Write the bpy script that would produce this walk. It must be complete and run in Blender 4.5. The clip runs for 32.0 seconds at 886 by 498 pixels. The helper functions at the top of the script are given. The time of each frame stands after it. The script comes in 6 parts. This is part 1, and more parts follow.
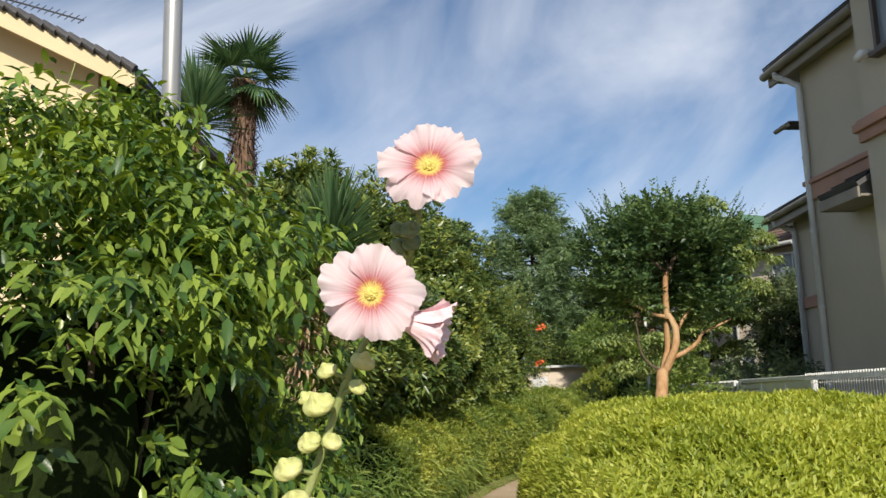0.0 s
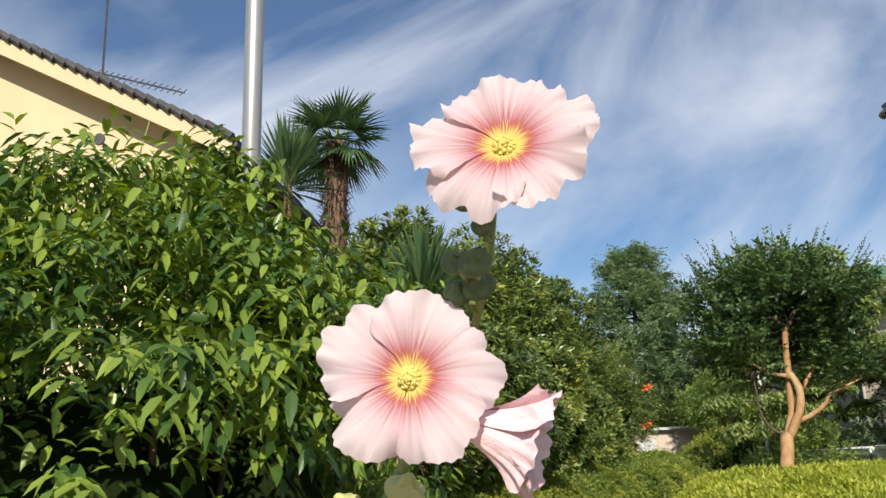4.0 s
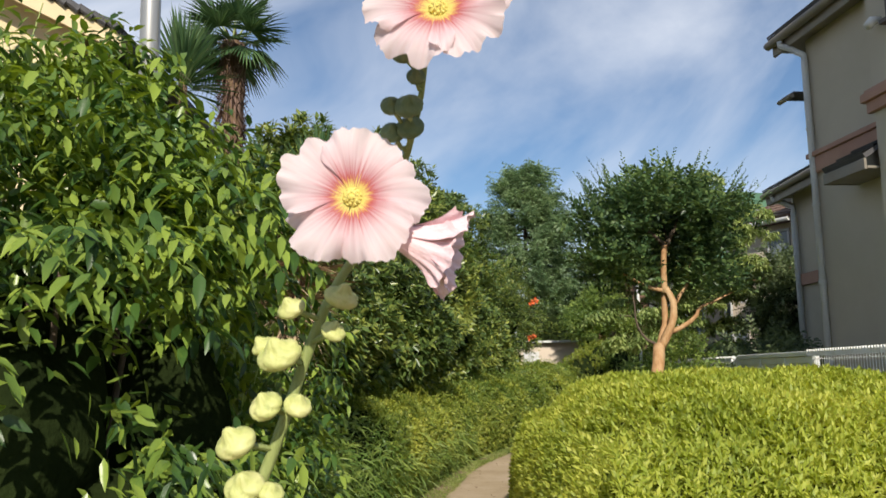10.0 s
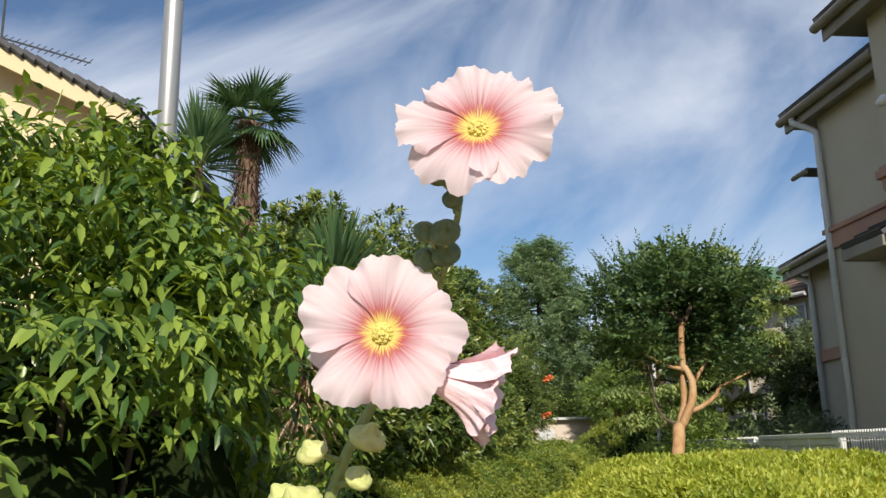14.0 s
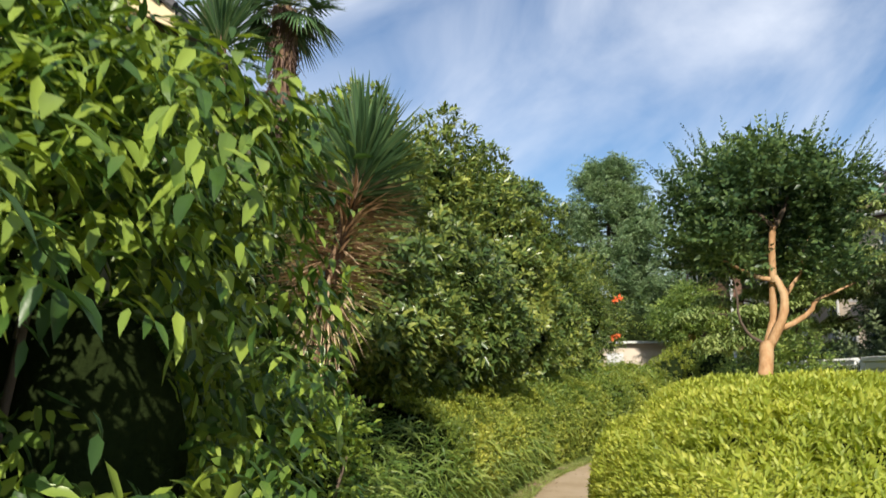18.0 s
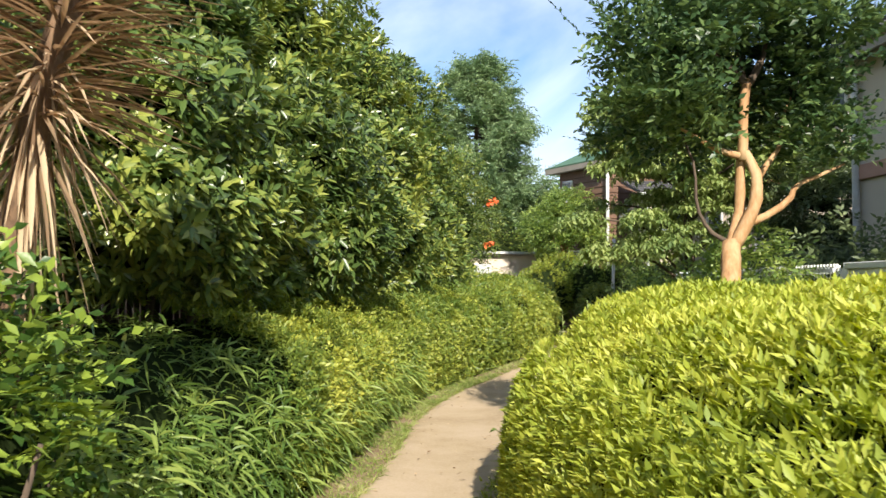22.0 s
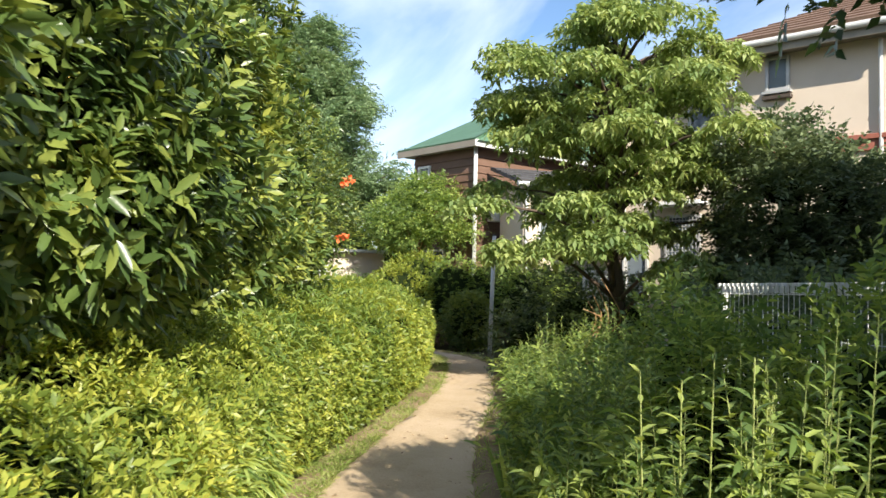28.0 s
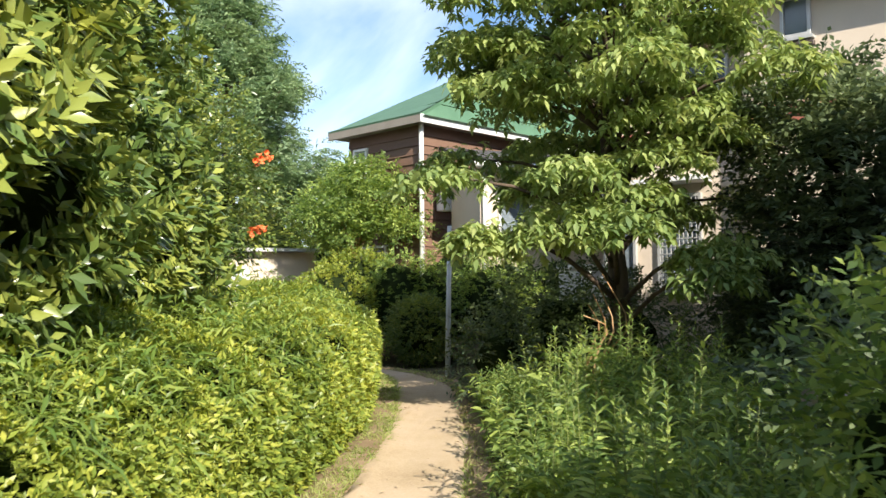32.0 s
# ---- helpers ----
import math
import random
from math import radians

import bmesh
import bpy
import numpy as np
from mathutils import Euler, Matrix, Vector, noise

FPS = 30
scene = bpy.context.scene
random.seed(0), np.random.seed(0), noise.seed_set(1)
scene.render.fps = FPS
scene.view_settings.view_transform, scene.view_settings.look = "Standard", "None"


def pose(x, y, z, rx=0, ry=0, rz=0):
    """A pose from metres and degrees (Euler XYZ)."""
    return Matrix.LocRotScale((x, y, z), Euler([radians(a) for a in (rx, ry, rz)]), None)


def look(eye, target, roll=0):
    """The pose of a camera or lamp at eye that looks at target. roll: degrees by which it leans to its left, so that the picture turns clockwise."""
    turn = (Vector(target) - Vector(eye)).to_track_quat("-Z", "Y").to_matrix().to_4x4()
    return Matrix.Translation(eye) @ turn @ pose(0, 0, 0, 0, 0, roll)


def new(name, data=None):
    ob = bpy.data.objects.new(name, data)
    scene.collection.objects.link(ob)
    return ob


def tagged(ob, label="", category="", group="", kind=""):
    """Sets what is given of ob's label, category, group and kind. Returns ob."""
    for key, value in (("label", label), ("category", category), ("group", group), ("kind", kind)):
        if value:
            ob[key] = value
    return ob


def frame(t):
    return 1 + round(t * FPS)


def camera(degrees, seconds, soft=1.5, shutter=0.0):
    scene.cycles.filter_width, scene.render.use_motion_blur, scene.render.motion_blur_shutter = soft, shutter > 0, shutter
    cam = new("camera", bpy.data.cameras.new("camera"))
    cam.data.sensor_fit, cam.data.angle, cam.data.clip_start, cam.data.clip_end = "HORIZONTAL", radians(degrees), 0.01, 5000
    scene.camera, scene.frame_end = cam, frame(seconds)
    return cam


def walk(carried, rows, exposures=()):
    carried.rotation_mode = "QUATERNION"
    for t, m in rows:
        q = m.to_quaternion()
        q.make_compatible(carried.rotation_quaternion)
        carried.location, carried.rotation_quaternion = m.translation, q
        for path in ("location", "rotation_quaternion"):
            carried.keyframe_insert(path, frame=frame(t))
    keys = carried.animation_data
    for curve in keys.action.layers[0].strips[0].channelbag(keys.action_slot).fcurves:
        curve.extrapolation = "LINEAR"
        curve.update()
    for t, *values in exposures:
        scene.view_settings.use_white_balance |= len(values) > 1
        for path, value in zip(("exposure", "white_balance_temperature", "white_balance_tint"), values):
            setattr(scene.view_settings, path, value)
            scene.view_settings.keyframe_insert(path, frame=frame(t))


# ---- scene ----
cam = camera(54.9, 32.0, 1.5, 0.35)


def eye_row(t, x, y, z, yaw, pitch, roll):
    """A row of the walk: place, yaw to the left from +y, pitch up and roll, in degrees."""
    return t, pose(x, y, z, 90 + pitch, 0, yaw) @ pose(0, 0, 0, 0, 0, roll)


ROWS = [
    (0.0, -0.000, -0.000, 1.512, 0.00, 10.03, -1.73),
    (0.5, 0.029, 0.024, 1.512, 0.59, 10.12, -1.85),
    (1.0, 0.047, 0.041, 1.525, 3.14, 10.22, -1.55),
    (1.5, 0.003, 0.099, 1.530, 4.07, 10.04, -1.59),
    (2.0, -0.042, 0.205, 1.542, 2.22, 10.82, -2.80),
    (2.5, -0.009, 0.323, 1.548, 2.08, 11.41, -3.25),
    (3.0, 0.021, 0.394, 1.568, 4.49, 12.80, -2.41),
    (3.5, 0.007, 0.403, 1.578, 6.63, 14.28, -1.70),
    (5.5, 0.001, 0.413, 1.566, 5.24, 13.84, -2.55),
    (6.0, -0.032, 0.337, 1.569, 3.74, 13.66, -2.49),
    (6.5, -0.060, 0.296, 1.559, 1.36, 13.40, -2.72),
    (7.0, -0.060, 0.248, 1.529, -0.14, 12.40, -2.95),
    (7.5, -0.036, 0.246, 1.490, -0.66, 10.64, -2.20),
    (8.0, -0.035, 0.222, 1.463, -0.91, 9.01, -1.47),
    (8.5, -0.051, 0.230, 1.450, -0.81, 7.33, -0.72),
    (9.0, -0.051, 0.262, 1.453, -0.94, 6.06, -0.86),
    (9.5, -0.029, 0.251, 1.462, -0.94, 6.58, -1.07),
    (10.0, -0.017, 0.286, 1.492, -0.50, 8.35, -1.10),
    (10.5, -0.020, 0.297, 1.526, 0.06, 10.76, -1.20),
    (11.0, -0.037, 0.322, 1.551, 0.30, 13.04, -1.20),
    (11.5, -0.050, 0.337, 1.564, 0.32, 14.32, -0.99),
    (12.0, -0.050, 0.329, 1.563, 0.39, 14.74, -1.00),
    (12.5, -0.044, 0.317, 1.559, 0.28, 14.45, -1.15),
    (13.0, -0.039, 0.324, 1.550, 0.33, 13.78, -1.14),
    (13.5, -0.038, 0.338, 1.552, 0.49, 13.48, -1.12),
    (14.0, -0.035, 0.344, 1.549, 0.24, 13.32, -1.13),
    (14.5, -0.038, 0.341, 1.546, 0.15, 13.07, -1.06),
    (16.5, 0.078, 0.590, 1.505, 2.58, 13.08, -1.20),
    (17.0, 0.115, 0.905, 1.490, 3.46, 13.01, -1.52),
    (17.5, 0.156, 1.246, 1.495, 4.62, 11.95, -1.25),
    (18.0, 0.123, 1.528, 1.476, 5.06, 8.47, -0.25),
    (18.5, 0.062, 1.834, 1.458, 4.96, 5.89, 0.17),
    (19.0, 0.063, 2.136, 1.444, 4.13, 4.32, -0.22),
    (19.5, 0.075, 2.437, 1.437, 3.59, 3.38, -0.20),
    (20.0, 0.016, 2.807, 1.430, 1.90, 2.41, 0.06),
    (20.5, 0.001, 3.183, 1.419, 0.23, 2.22, -0.02),
    (21.0, 0.006, 3.556, 1.426, -1.72, 2.05, 0.75),
    (21.5, -0.027, 3.934, 1.427, -3.51, 2.73, 0.66),
    (22.0, -0.035, 4.322, 1.425, -4.64, 2.69, 0.37),
    (22.5, -0.034, 4.705, 1.438, -4.44, 2.25, 0.86),
    (23.0, -0.072, 5.095, 1.440, -6.88, 2.67, 1.02),
    (23.5, -0.067, 5.494, 1.441, -8.57, 2.79, 0.50),
    (24.0, -0.069, 5.858, 1.446, -9.15, 2.48, 1.25),
    (24.5, -0.098, 6.250, 1.458, -12.43, 2.80, 1.52),
    (26.5, -0.395, 8.114, 1.501, -14.97, 2.32, 1.45),
    (27.0, -0.328, 8.390, 1.475, -15.48, 2.04, 1.69),
    (27.5, -0.261, 8.719, 1.517, -17.03, 2.46, 1.34),
    (28.0, -0.104, 9.076, 1.535, -17.37, 2.96, 1.15),
    (28.5, -0.019, 9.472, 1.519, -17.57, 2.93, 0.81),
    (29.0, 0.031, 9.890, 1.538, -19.34, 2.84, 0.76),
    (29.5, 0.163, 10.343, 1.559, -19.12, 2.78, 0.62),
    (30.0, 0.259, 10.794, 1.518, -20.17, 2.45, 1.17),
    (30.5, 0.378, 11.135, 1.536, -22.30, 2.32, 1.20),
    (31.0, 0.533, 11.392, 1.562, -21.41, 2.80, 0.51),
    (31.5, 0.596, 11.635, 1.578, -21.21, 2.62, -0.10),
    (32.0, 0.682, 12.042, 1.586, -21.71, 3.02, -0.52),
]
walk(cam, [eye_row(*r) for r in ROWS], [(0.0, 0.02), (14.5, 0.02), (17.0, 0.12), (18.0, 0.28), (20.0, 0.76), (23.0, 0.76), (28.0, 0.88), (32.0, 0.94)])

# ---- world and sun ----
SUN_AZ, SUN_EL = math.radians(177), math.radians(32)     # azimuth from +y towards +x
world = bpy.data.worlds.new("world")
scene.world = world
world.use_nodes = True
wn, wl = world.node_tree.nodes, world.node_tree.links
wn.clear()
w_out = wn.new("ShaderNodeOutputWorld")
w_bg = wn.new("ShaderNodeBackground")
w_sky = wn.new("ShaderNodeTexSky")
w_sky.sky_type = 'NISHITA'
w_sky.sun_disc = False
w_sky.sun_elevation = SUN_EL
w_sky.sun_rotation = SUN_AZ
w_sky.air_density, w_sky.dust_density, w_sky.ozone_density = 1.0, 0.35, 4.0
w_tc = wn.new("ShaderNodeTexCoord")
w_map = wn.new("ShaderNodeMapping")
w_map.vector_type = 'TEXTURE'
w_map.inputs["Rotation"].default_value = (0.0, math.radians(-27), math.radians(10))
w_map.inputs["Scale"].default_value = (1.0, 0.55, 0.3)
w_n1 = wn.new("ShaderNodeTexNoise")
w_n1.inputs["Scale"].default_value = 1.25
w_n1.inputs["Detail"].default_value = 7.0
w_n1.inputs["Roughness"].default_value = 0.52
w_n1.inputs["Distortion"].default_value = 0.7
w_ramp = wn.new("ShaderNodeValToRGB")
w_ramp.color_ramp.elements[0].position = 0.45
w_ramp.color_ramp.elements[0].color = (0, 0, 0, 1)
w_ramp.color_ramp.elements[1].position = 0.74
w_ramp.color_ramp.elements[1].color = (0.85, 0.85, 0.85, 1)
w_mix = wn.new("ShaderNodeMix")
w_mix.data_type = 'RGBA'
w_mix.inputs["B"].default_value = (8.3, 8.7, 9.5, 1)
w_bg.inputs["Strength"].default_value = 0.106
wl.new(w_tc.outputs["Generated"], w_map.inputs["Vector"])
wl.new(w_map.outputs["Vector"], w_n1.inputs["Vector"])
w_sep = wn.new("ShaderNodeSeparateXYZ")
w_low = wn.new("ShaderNodeMath")
w_low.operation = 'MULTIPLY_ADD'
w_low.use_clamp = True
w_low.inputs[1].default_value = -0.42
w_low.inputs[2].default_value = 0.20
w_sum = wn.new("ShaderNodeMath")
wl.new(w_tc.outputs["Generated"], w_sep.inputs[0])
wl.new(w_sep.outputs["Z"], w_low.inputs[0])
wl.new(w_low.outputs[0], w_sum.inputs[0])
wl.new(w_n1.outputs["Fac"], w_sum.inputs[1])
wl.new(w_sum.outputs[0], w_ramp.inputs["Fac"])
wl.new(w_ramp.outputs["Color"], w_mix.inputs["Factor"])
wl.new(w_sky.outputs["Color"], w_mix.inputs["A"])
wl.new(w_mix.outputs["Result"], w_bg.inputs["Color"])
wl.new(w_bg.outputs["Background"], w_out.inputs["Surface"])

sun_data = bpy.data.lights.new("sun", 'SUN')
sun_data.energy = 5.0
sun_data.angle = math.radians(0.53)
sun_data.color = (1.0, 0.92, 0.80)
sun = new("sun", sun_data)
to_sun = Vector((math.sin(SUN_AZ) * math.cos(SUN_EL), math.cos(SUN_AZ) * math.cos(SUN_EL), math.sin(SUN_EL)))
sun.matrix_world = look(to_sun * 40, (0, 0, 0))


# ---- materials ----
def mat_base(name):
    m = bpy.data.materials.new(name)
    m.use_nodes = True
    nodes = m.node_tree.nodes
    nodes.clear()
    return m, nodes, m.node_tree.links


def ramp_node(nodes, stops):
    r = nodes.new("ShaderNodeValToRGB")
    while len(r.color_ramp.elements) < len(stops):
        r.color_ramp.elements.new(0.5)
    for e, (p, c) in zip(r.color_ramp.elements, stops):
        e.position, e.color = p, (*c, 1)
    return r


def leaf_material(name, dark, mid, bright, gloss=0.45, through_amount=0.35, patch=1.2, tone=0.5, single=False):
    """Leaves: a colour for each leaf, a slow drift over the plant, a glossy skin and light through the blade."""
    dark, mid, bright = ((r, g, b * 1.3) for r, g, b in (dark, mid, bright))
    m, nodes, links = mat_base(name)
    out = nodes.new("ShaderNodeOutputMaterial")
    geo = nodes.new("ShaderNodeNewGeometry")
    tc = nodes.new("ShaderNodeTexCoord")
    n1 = nodes.new("ShaderNodeTexNoise")
    n1.inputs["Scale"].default_value = patch
    n1.inputs["Detail"].default_value = 3
    links.new(tc.outputs["Object"], n1.inputs["Vector"])
    mx = nodes.new("ShaderNodeMath")
    mx.operation = 'MULTIPLY_ADD'
    links.new(n1.outputs["Fac"], mx.inputs[0])
    mx.inputs[1].default_value = 0.9
    mul = nodes.new("ShaderNodeMath")
    mul.operation = 'MULTIPLY_ADD'
    one = nodes.new("ShaderNodeObjectInfo")
    links.new(one.outputs["Random"] if single else geo.outputs["Random Per Island"], mul.inputs[0])
    mul.inputs[1].default_value = tone
    mul.inputs[2].default_value = -0.2
    links.new(mul.outputs[0], mx.inputs[2])
    r = ramp_node(nodes, [(0.05, dark), (0.45, mid), (0.85, bright)])
    links.new(mx.outputs[0], r.inputs["Fac"])
    n2 = nodes.new("ShaderNodeTexNoise")
    n2.inputs["Scale"].default_value = 90
    links.new(tc.outputs["Object"], n2.inputs["Vector"])
    bump = nodes.new("ShaderNodeBump")
    bump.inputs["Strength"].default_value = 0.12
    bump.inputs["Distance"].default_value = 0.004
    links.new(n2.outputs["Fac"], bump.inputs["Height"])
    p = nodes.new("ShaderNodeBsdfPrincipled")
    p.inputs["Roughness"].default_value = gloss
    p.inputs["Specular IOR Level"].default_value = 0.42
    links.new(r.outputs["Color"], p.inputs["Base Color"])
    links.new(bump.outputs["Normal"], p.inputs["Normal"])
    t = nodes.new("ShaderNodeBsdfTranslucent")
    hs = nodes.new("ShaderNodeHueSaturation")
    hs.inputs["Hue"].default_value = 0.485
    hs.inputs["Saturation"].default_value = 1.15
    hs.inputs["Value"].default_value = 1.5
    links.new(r.outputs["Color"], hs.inputs["Color"])
    links.new(hs.outputs["Color"], t.inputs["Color"])
    mix = nodes.new("ShaderNodeMixShader")
    mix.inputs["Fac"].default_value = through_amount
    links.new(p.outputs["BSDF"], mix.inputs[1])
    links.new(t.outputs["BSDF"], mix.inputs[2])
    links.new(mix.outputs["Shader"], out.inputs["Surface"])
    return m


def surface(name, a, b, scale=6.0, rough=0.8, bump=0.3, fine=120.0, metal=0.0, c=None, dist=0.01, stretch=(1, 1, 1), per_piece=0.0, spec=0.5):
    """A plain surface with stains at one scale, grain at another, and relief from both."""
    m, nodes, links = mat_base(name)
    out = nodes.new("ShaderNodeOutputMaterial")
    tc = nodes.new("ShaderNodeTexCoord")
    mp = nodes.new("ShaderNodeMapping")
    mp.inputs["Scale"].default_value = stretch
    links.new(tc.outputs["Object"], mp.inputs["Vector"])
    n1 = nodes.new("ShaderNodeTexNoise")
    n1.inputs["Scale"].default_value = scale
    n1.inputs["Detail"].default_value = 6
    n1.inputs["Roughness"].default_value = 0.62
    n2 = nodes.new("ShaderNodeTexNoise")
    n2.inputs["Scale"].default_value = fine
    n2.inputs["Detail"].default_value = 3
    links.new(mp.outputs["Vector"], n1.inputs["Vector"])
    links.new(mp.outputs["Vector"], n2.inputs["Vector"])
    add = nodes.new("ShaderNodeMath")
    add.operation = 'MULTIPLY_ADD'
    links.new(n2.outputs["Fac"], add.inputs[0])
    add.inputs[1].default_value = 0.35
    links.new(n1.outputs["Fac"], add.inputs[2])
    last = add
    if per_piece:
        oi = nodes.new("ShaderNodeObjectInfo")
        pp = nodes.new("ShaderNodeMath")
        pp.operation = 'MULTIPLY_ADD'
        links.new(oi.outputs["Random"], pp.inputs[0])
        pp.inputs[1].default_value = per_piece
        links.new(add.outputs[0], pp.inputs[2])
        last = pp
    stops = [(0.38, a), (0.9, b)] if c is None else [(0.35, a), (0.62, b), (0.95, c)]
    r = ramp_node(nodes, stops)
    links.new(last.outputs[0], r.inputs["Fac"])
    bm_ = nodes.new("ShaderNodeBump")
    bm_.inputs["Strength"].default_value = bump
    bm_.inputs["Distance"].default_value = dist
    links.new(add.outputs[0], bm_.inputs["Height"])
    p = nodes.new("ShaderNodeBsdfPrincipled")
    p.inputs["Roughness"].default_value = rough
    p.inputs["Metallic"].default_value = metal
    p.inputs["Specular IOR Level"].default_value = spec
    links.new(r.outputs["Color"], p.inputs["Base Color"])
    links.new(bm_.outputs["Normal"], p.inputs["Normal"])
    links.new(p.outputs["BSDF"], out.inputs["Surface"])
    return m


def glass_material(name, tint=(0.25, 0.3, 0.34)):
    m, nodes, links = mat_base(name)
    out = nodes.new("ShaderNodeOutputMaterial")
    p = nodes.new("ShaderNodeBsdfPrincipled")
    p.inputs["Base Color"].default_value = (*tint, 1)
    p.inputs["Roughness"].default_value = 0.06
    p.inputs["IOR"].default_value = 1.5
    p.inputs["Transmission Weight"].default_value = 0.35
    links.new(p.outputs["BSDF"], out.inputs["Surface"])
    return m


def petal_material(name):
    """Hollyhock petals: pale pink, a crimson throat by distance from the flower's own middle, fine radial veins."""
    m, nodes, links = mat_base(name)
    out = nodes.new("ShaderNodeOutputMaterial")
    tc = nodes.new("ShaderNodeTexCoord")
    sep = nodes.new("ShaderNodeSeparateXYZ")
    links.new(tc.outputs["Object"], sep.inputs[0])
    flat = nodes.new("ShaderNodeCombineXYZ")
    links.new(sep.outputs["X"], flat.inputs["X"])
    links.new(sep.outputs["Y"], flat.inputs["Y"])
    ln = nodes.new("ShaderNodeVectorMath")
    ln.operation = 'LENGTH'
    links.new(flat.outputs[0], ln.inputs[0])
    at = nodes.new("ShaderNodeMath")
    at.operation = 'ARCTAN2'
    links.new(sep.outputs["Y"], at.inputs[0])
    links.new(sep.outputs["X"], at.inputs[1])
    nz = nodes.new("ShaderNodeTexNoise")
    nz.noise_dimensions = '1D'
    nz.inputs["Scale"].default_value = 13
    nz.inputs["Detail"].default_value = 4
    links.new(at.outputs[0], nz.inputs["W"])
    r1 = nodes.new("ShaderNodeMath")
    r1.operation = 'MULTIPLY_ADD'
    links.new(nz.outputs["Fac"], r1.inputs[0])
    r1.inputs[1].default_value = -0.022
    links.new(ln.outputs["Value"], r1.inputs[2])
    sc = nodes.new("ShaderNodeMath")
    sc.operation = 'MULTIPLY'
    links.new(r1.outputs[0], sc.inputs[0])
    sc.inputs[1].default_value = 17.0
    col = ramp_node(nodes, [(0.0, (0.82, 0.70, 0.20)), (0.03, (0.76, 0.42, 0.14)), (0.085, (0.56, 0.12, 0.12)), (0.18, (0.64, 0.31, 0.33)), (0.35, (0.77, 0.56, 0.58)), (0.60, (0.84, 0.69, 0.70)), (1.0, (0.87, 0.755, 0.755))])
    links.new(sc.outputs[0], col.inputs["Fac"])
    bump = nodes.new("ShaderNodeBump")
    bump.inputs["Strength"].default_value = 0.12
    bump.inputs["Distance"].default_value = 0.003
    links.new(nz.outputs["Fac"], bump.inputs["Height"])
    p = nodes.new("ShaderNodeBsdfPrincipled")
    p.inputs["Roughness"].default_value = 0.6
    p.inputs["Specular IOR Level"].default_value = 0.25
    links.new(col.outputs["Color"], p.inputs["Base Color"])
    links.new(bump.outputs["Normal"], p.inputs["Normal"])
    t = nodes.new("ShaderNodeBsdfTranslucent")
    links.new(col.outputs["Color"], t.inputs["Color"])
    mix = nodes.new("ShaderNodeMixShader")
    mix.inputs["Fac"].default_value = 0.35
    links.new(p.outputs["BSDF"], mix.inputs[1])
    links.new(t.outputs["BSDF"], mix.inputs[2])
    links.new(mix.outputs["Shader"], out.inputs["Surface"])
    return m


LEAF_SHRUB = leaf_material("leaf_shrub", (0.016, 0.040, 0.009), (0.068, 0.138, 0.022), (0.27, 0.36, 0.045), 0.32, 0.26, 1.6, 0.7)
LEAF_SHRUB_ONE = leaf_material("single_leaf_shrub", (0.016, 0.040, 0.009), (0.068, 0.138, 0.022), (0.27, 0.36, 0.045), 0.32, 0.26, 1.6, 0.7, single=True)
LEAF_BUSH = leaf_material("leaf_bush", (0.028, 0.060, 0.016), (0.115, 0.180, 0.036), (0.36, 0.39, 0.065), 0.30, 0.24, 0.8)
LEAF_BUSH_ONE = leaf_material("single_leaf_bush", (0.028, 0.060, 0.016), (0.115, 0.180, 0.036), (0.36, 0.39, 0.065), 0.30, 0.24, 0.8, single=True)
LEAF_YELLOW = leaf_material("leaf_yellow", (0.16, 0.23, 0.028), (0.37, 0.43, 0.046), (0.58, 0.59, 0.09), 0.5, 0.38, 1.0)
LEAF_TURNED = leaf_material("leaf_turned", (0.3, 0.22, 0.03), (0.55, 0.40, 0.05), (0.7, 0.52, 0.1), 0.45, 0.3, 2.0)
LEAF_HEDGE = leaf_material("leaf_hedge", (0.066, 0.118, 0.020), (0.225, 0.296, 0.040), (0.50, 0.505, 0.072), 0.42, 0.36, 0.9)
LEAF_BAMBOO = leaf_material("leaf_bamboo", (0.06, 0.13, 0.022), (0.165, 0.255, 0.042), (0.38, 0.45, 0.085), 0.42, 0.38, 0.9)
LEAF_TREE = leaf_material("leaf_tree", (0.020, 0.046, 0.016), (0.060, 0.115, 0.032), (0.19, 0.27, 0.064), 0.4, 0.24, 1.0)
LEAF_DOGWOOD = leaf_material("leaf_dogwood", (0.10, 0.165, 0.045), (0.245, 0.325, 0.08), (0.44, 0.49, 0.14), 0.5, 0.34, 0.9)
LEAF_DARK = leaf_material("leaf_dark", (0.040, 0.060, 0.026), (0.095, 0.135, 0.048), (0.20, 0.25, 0.085), 0.55, 0.28, 0.9)
LEAF_FEATHER = leaf_material("leaf_feather", (0.085, 0.155, 0.062), (0.19, 0.28, 0.105), (0.35, 0.44, 0.17), 0.5, 0.38, 0.7)
LEAF_HERB = leaf_material("leaf_herb", (0.058, 0.115, 0.03), (0.18, 0.27, 0.056), (0.45, 0.53, 0.11), 0.46, 0.42, 1.4)
LEAF_YUCCA = leaf_material("leaf_yucca", (0.039, 0.085, 0.026), (0.078, 0.150, 0.046), (0.156, 0.234, 0.065), 0.4, 0.2, 0.8)
LEAF_YUCCA_ONE = leaf_material("single_leaf_yucca", (0.039, 0.085, 0.026), (0.078, 0.150, 0.046), (0.156, 0.234, 0.065), 0.4, 0.2, 0.8, single=True)
LEAF_DEAD = leaf_material("leaf_dead", (0.09, 0.056, 0.024), (0.26, 0.175, 0.075), (0.54, 0.41, 0.20), 0.8, 0.2, 2.0, 0.9)
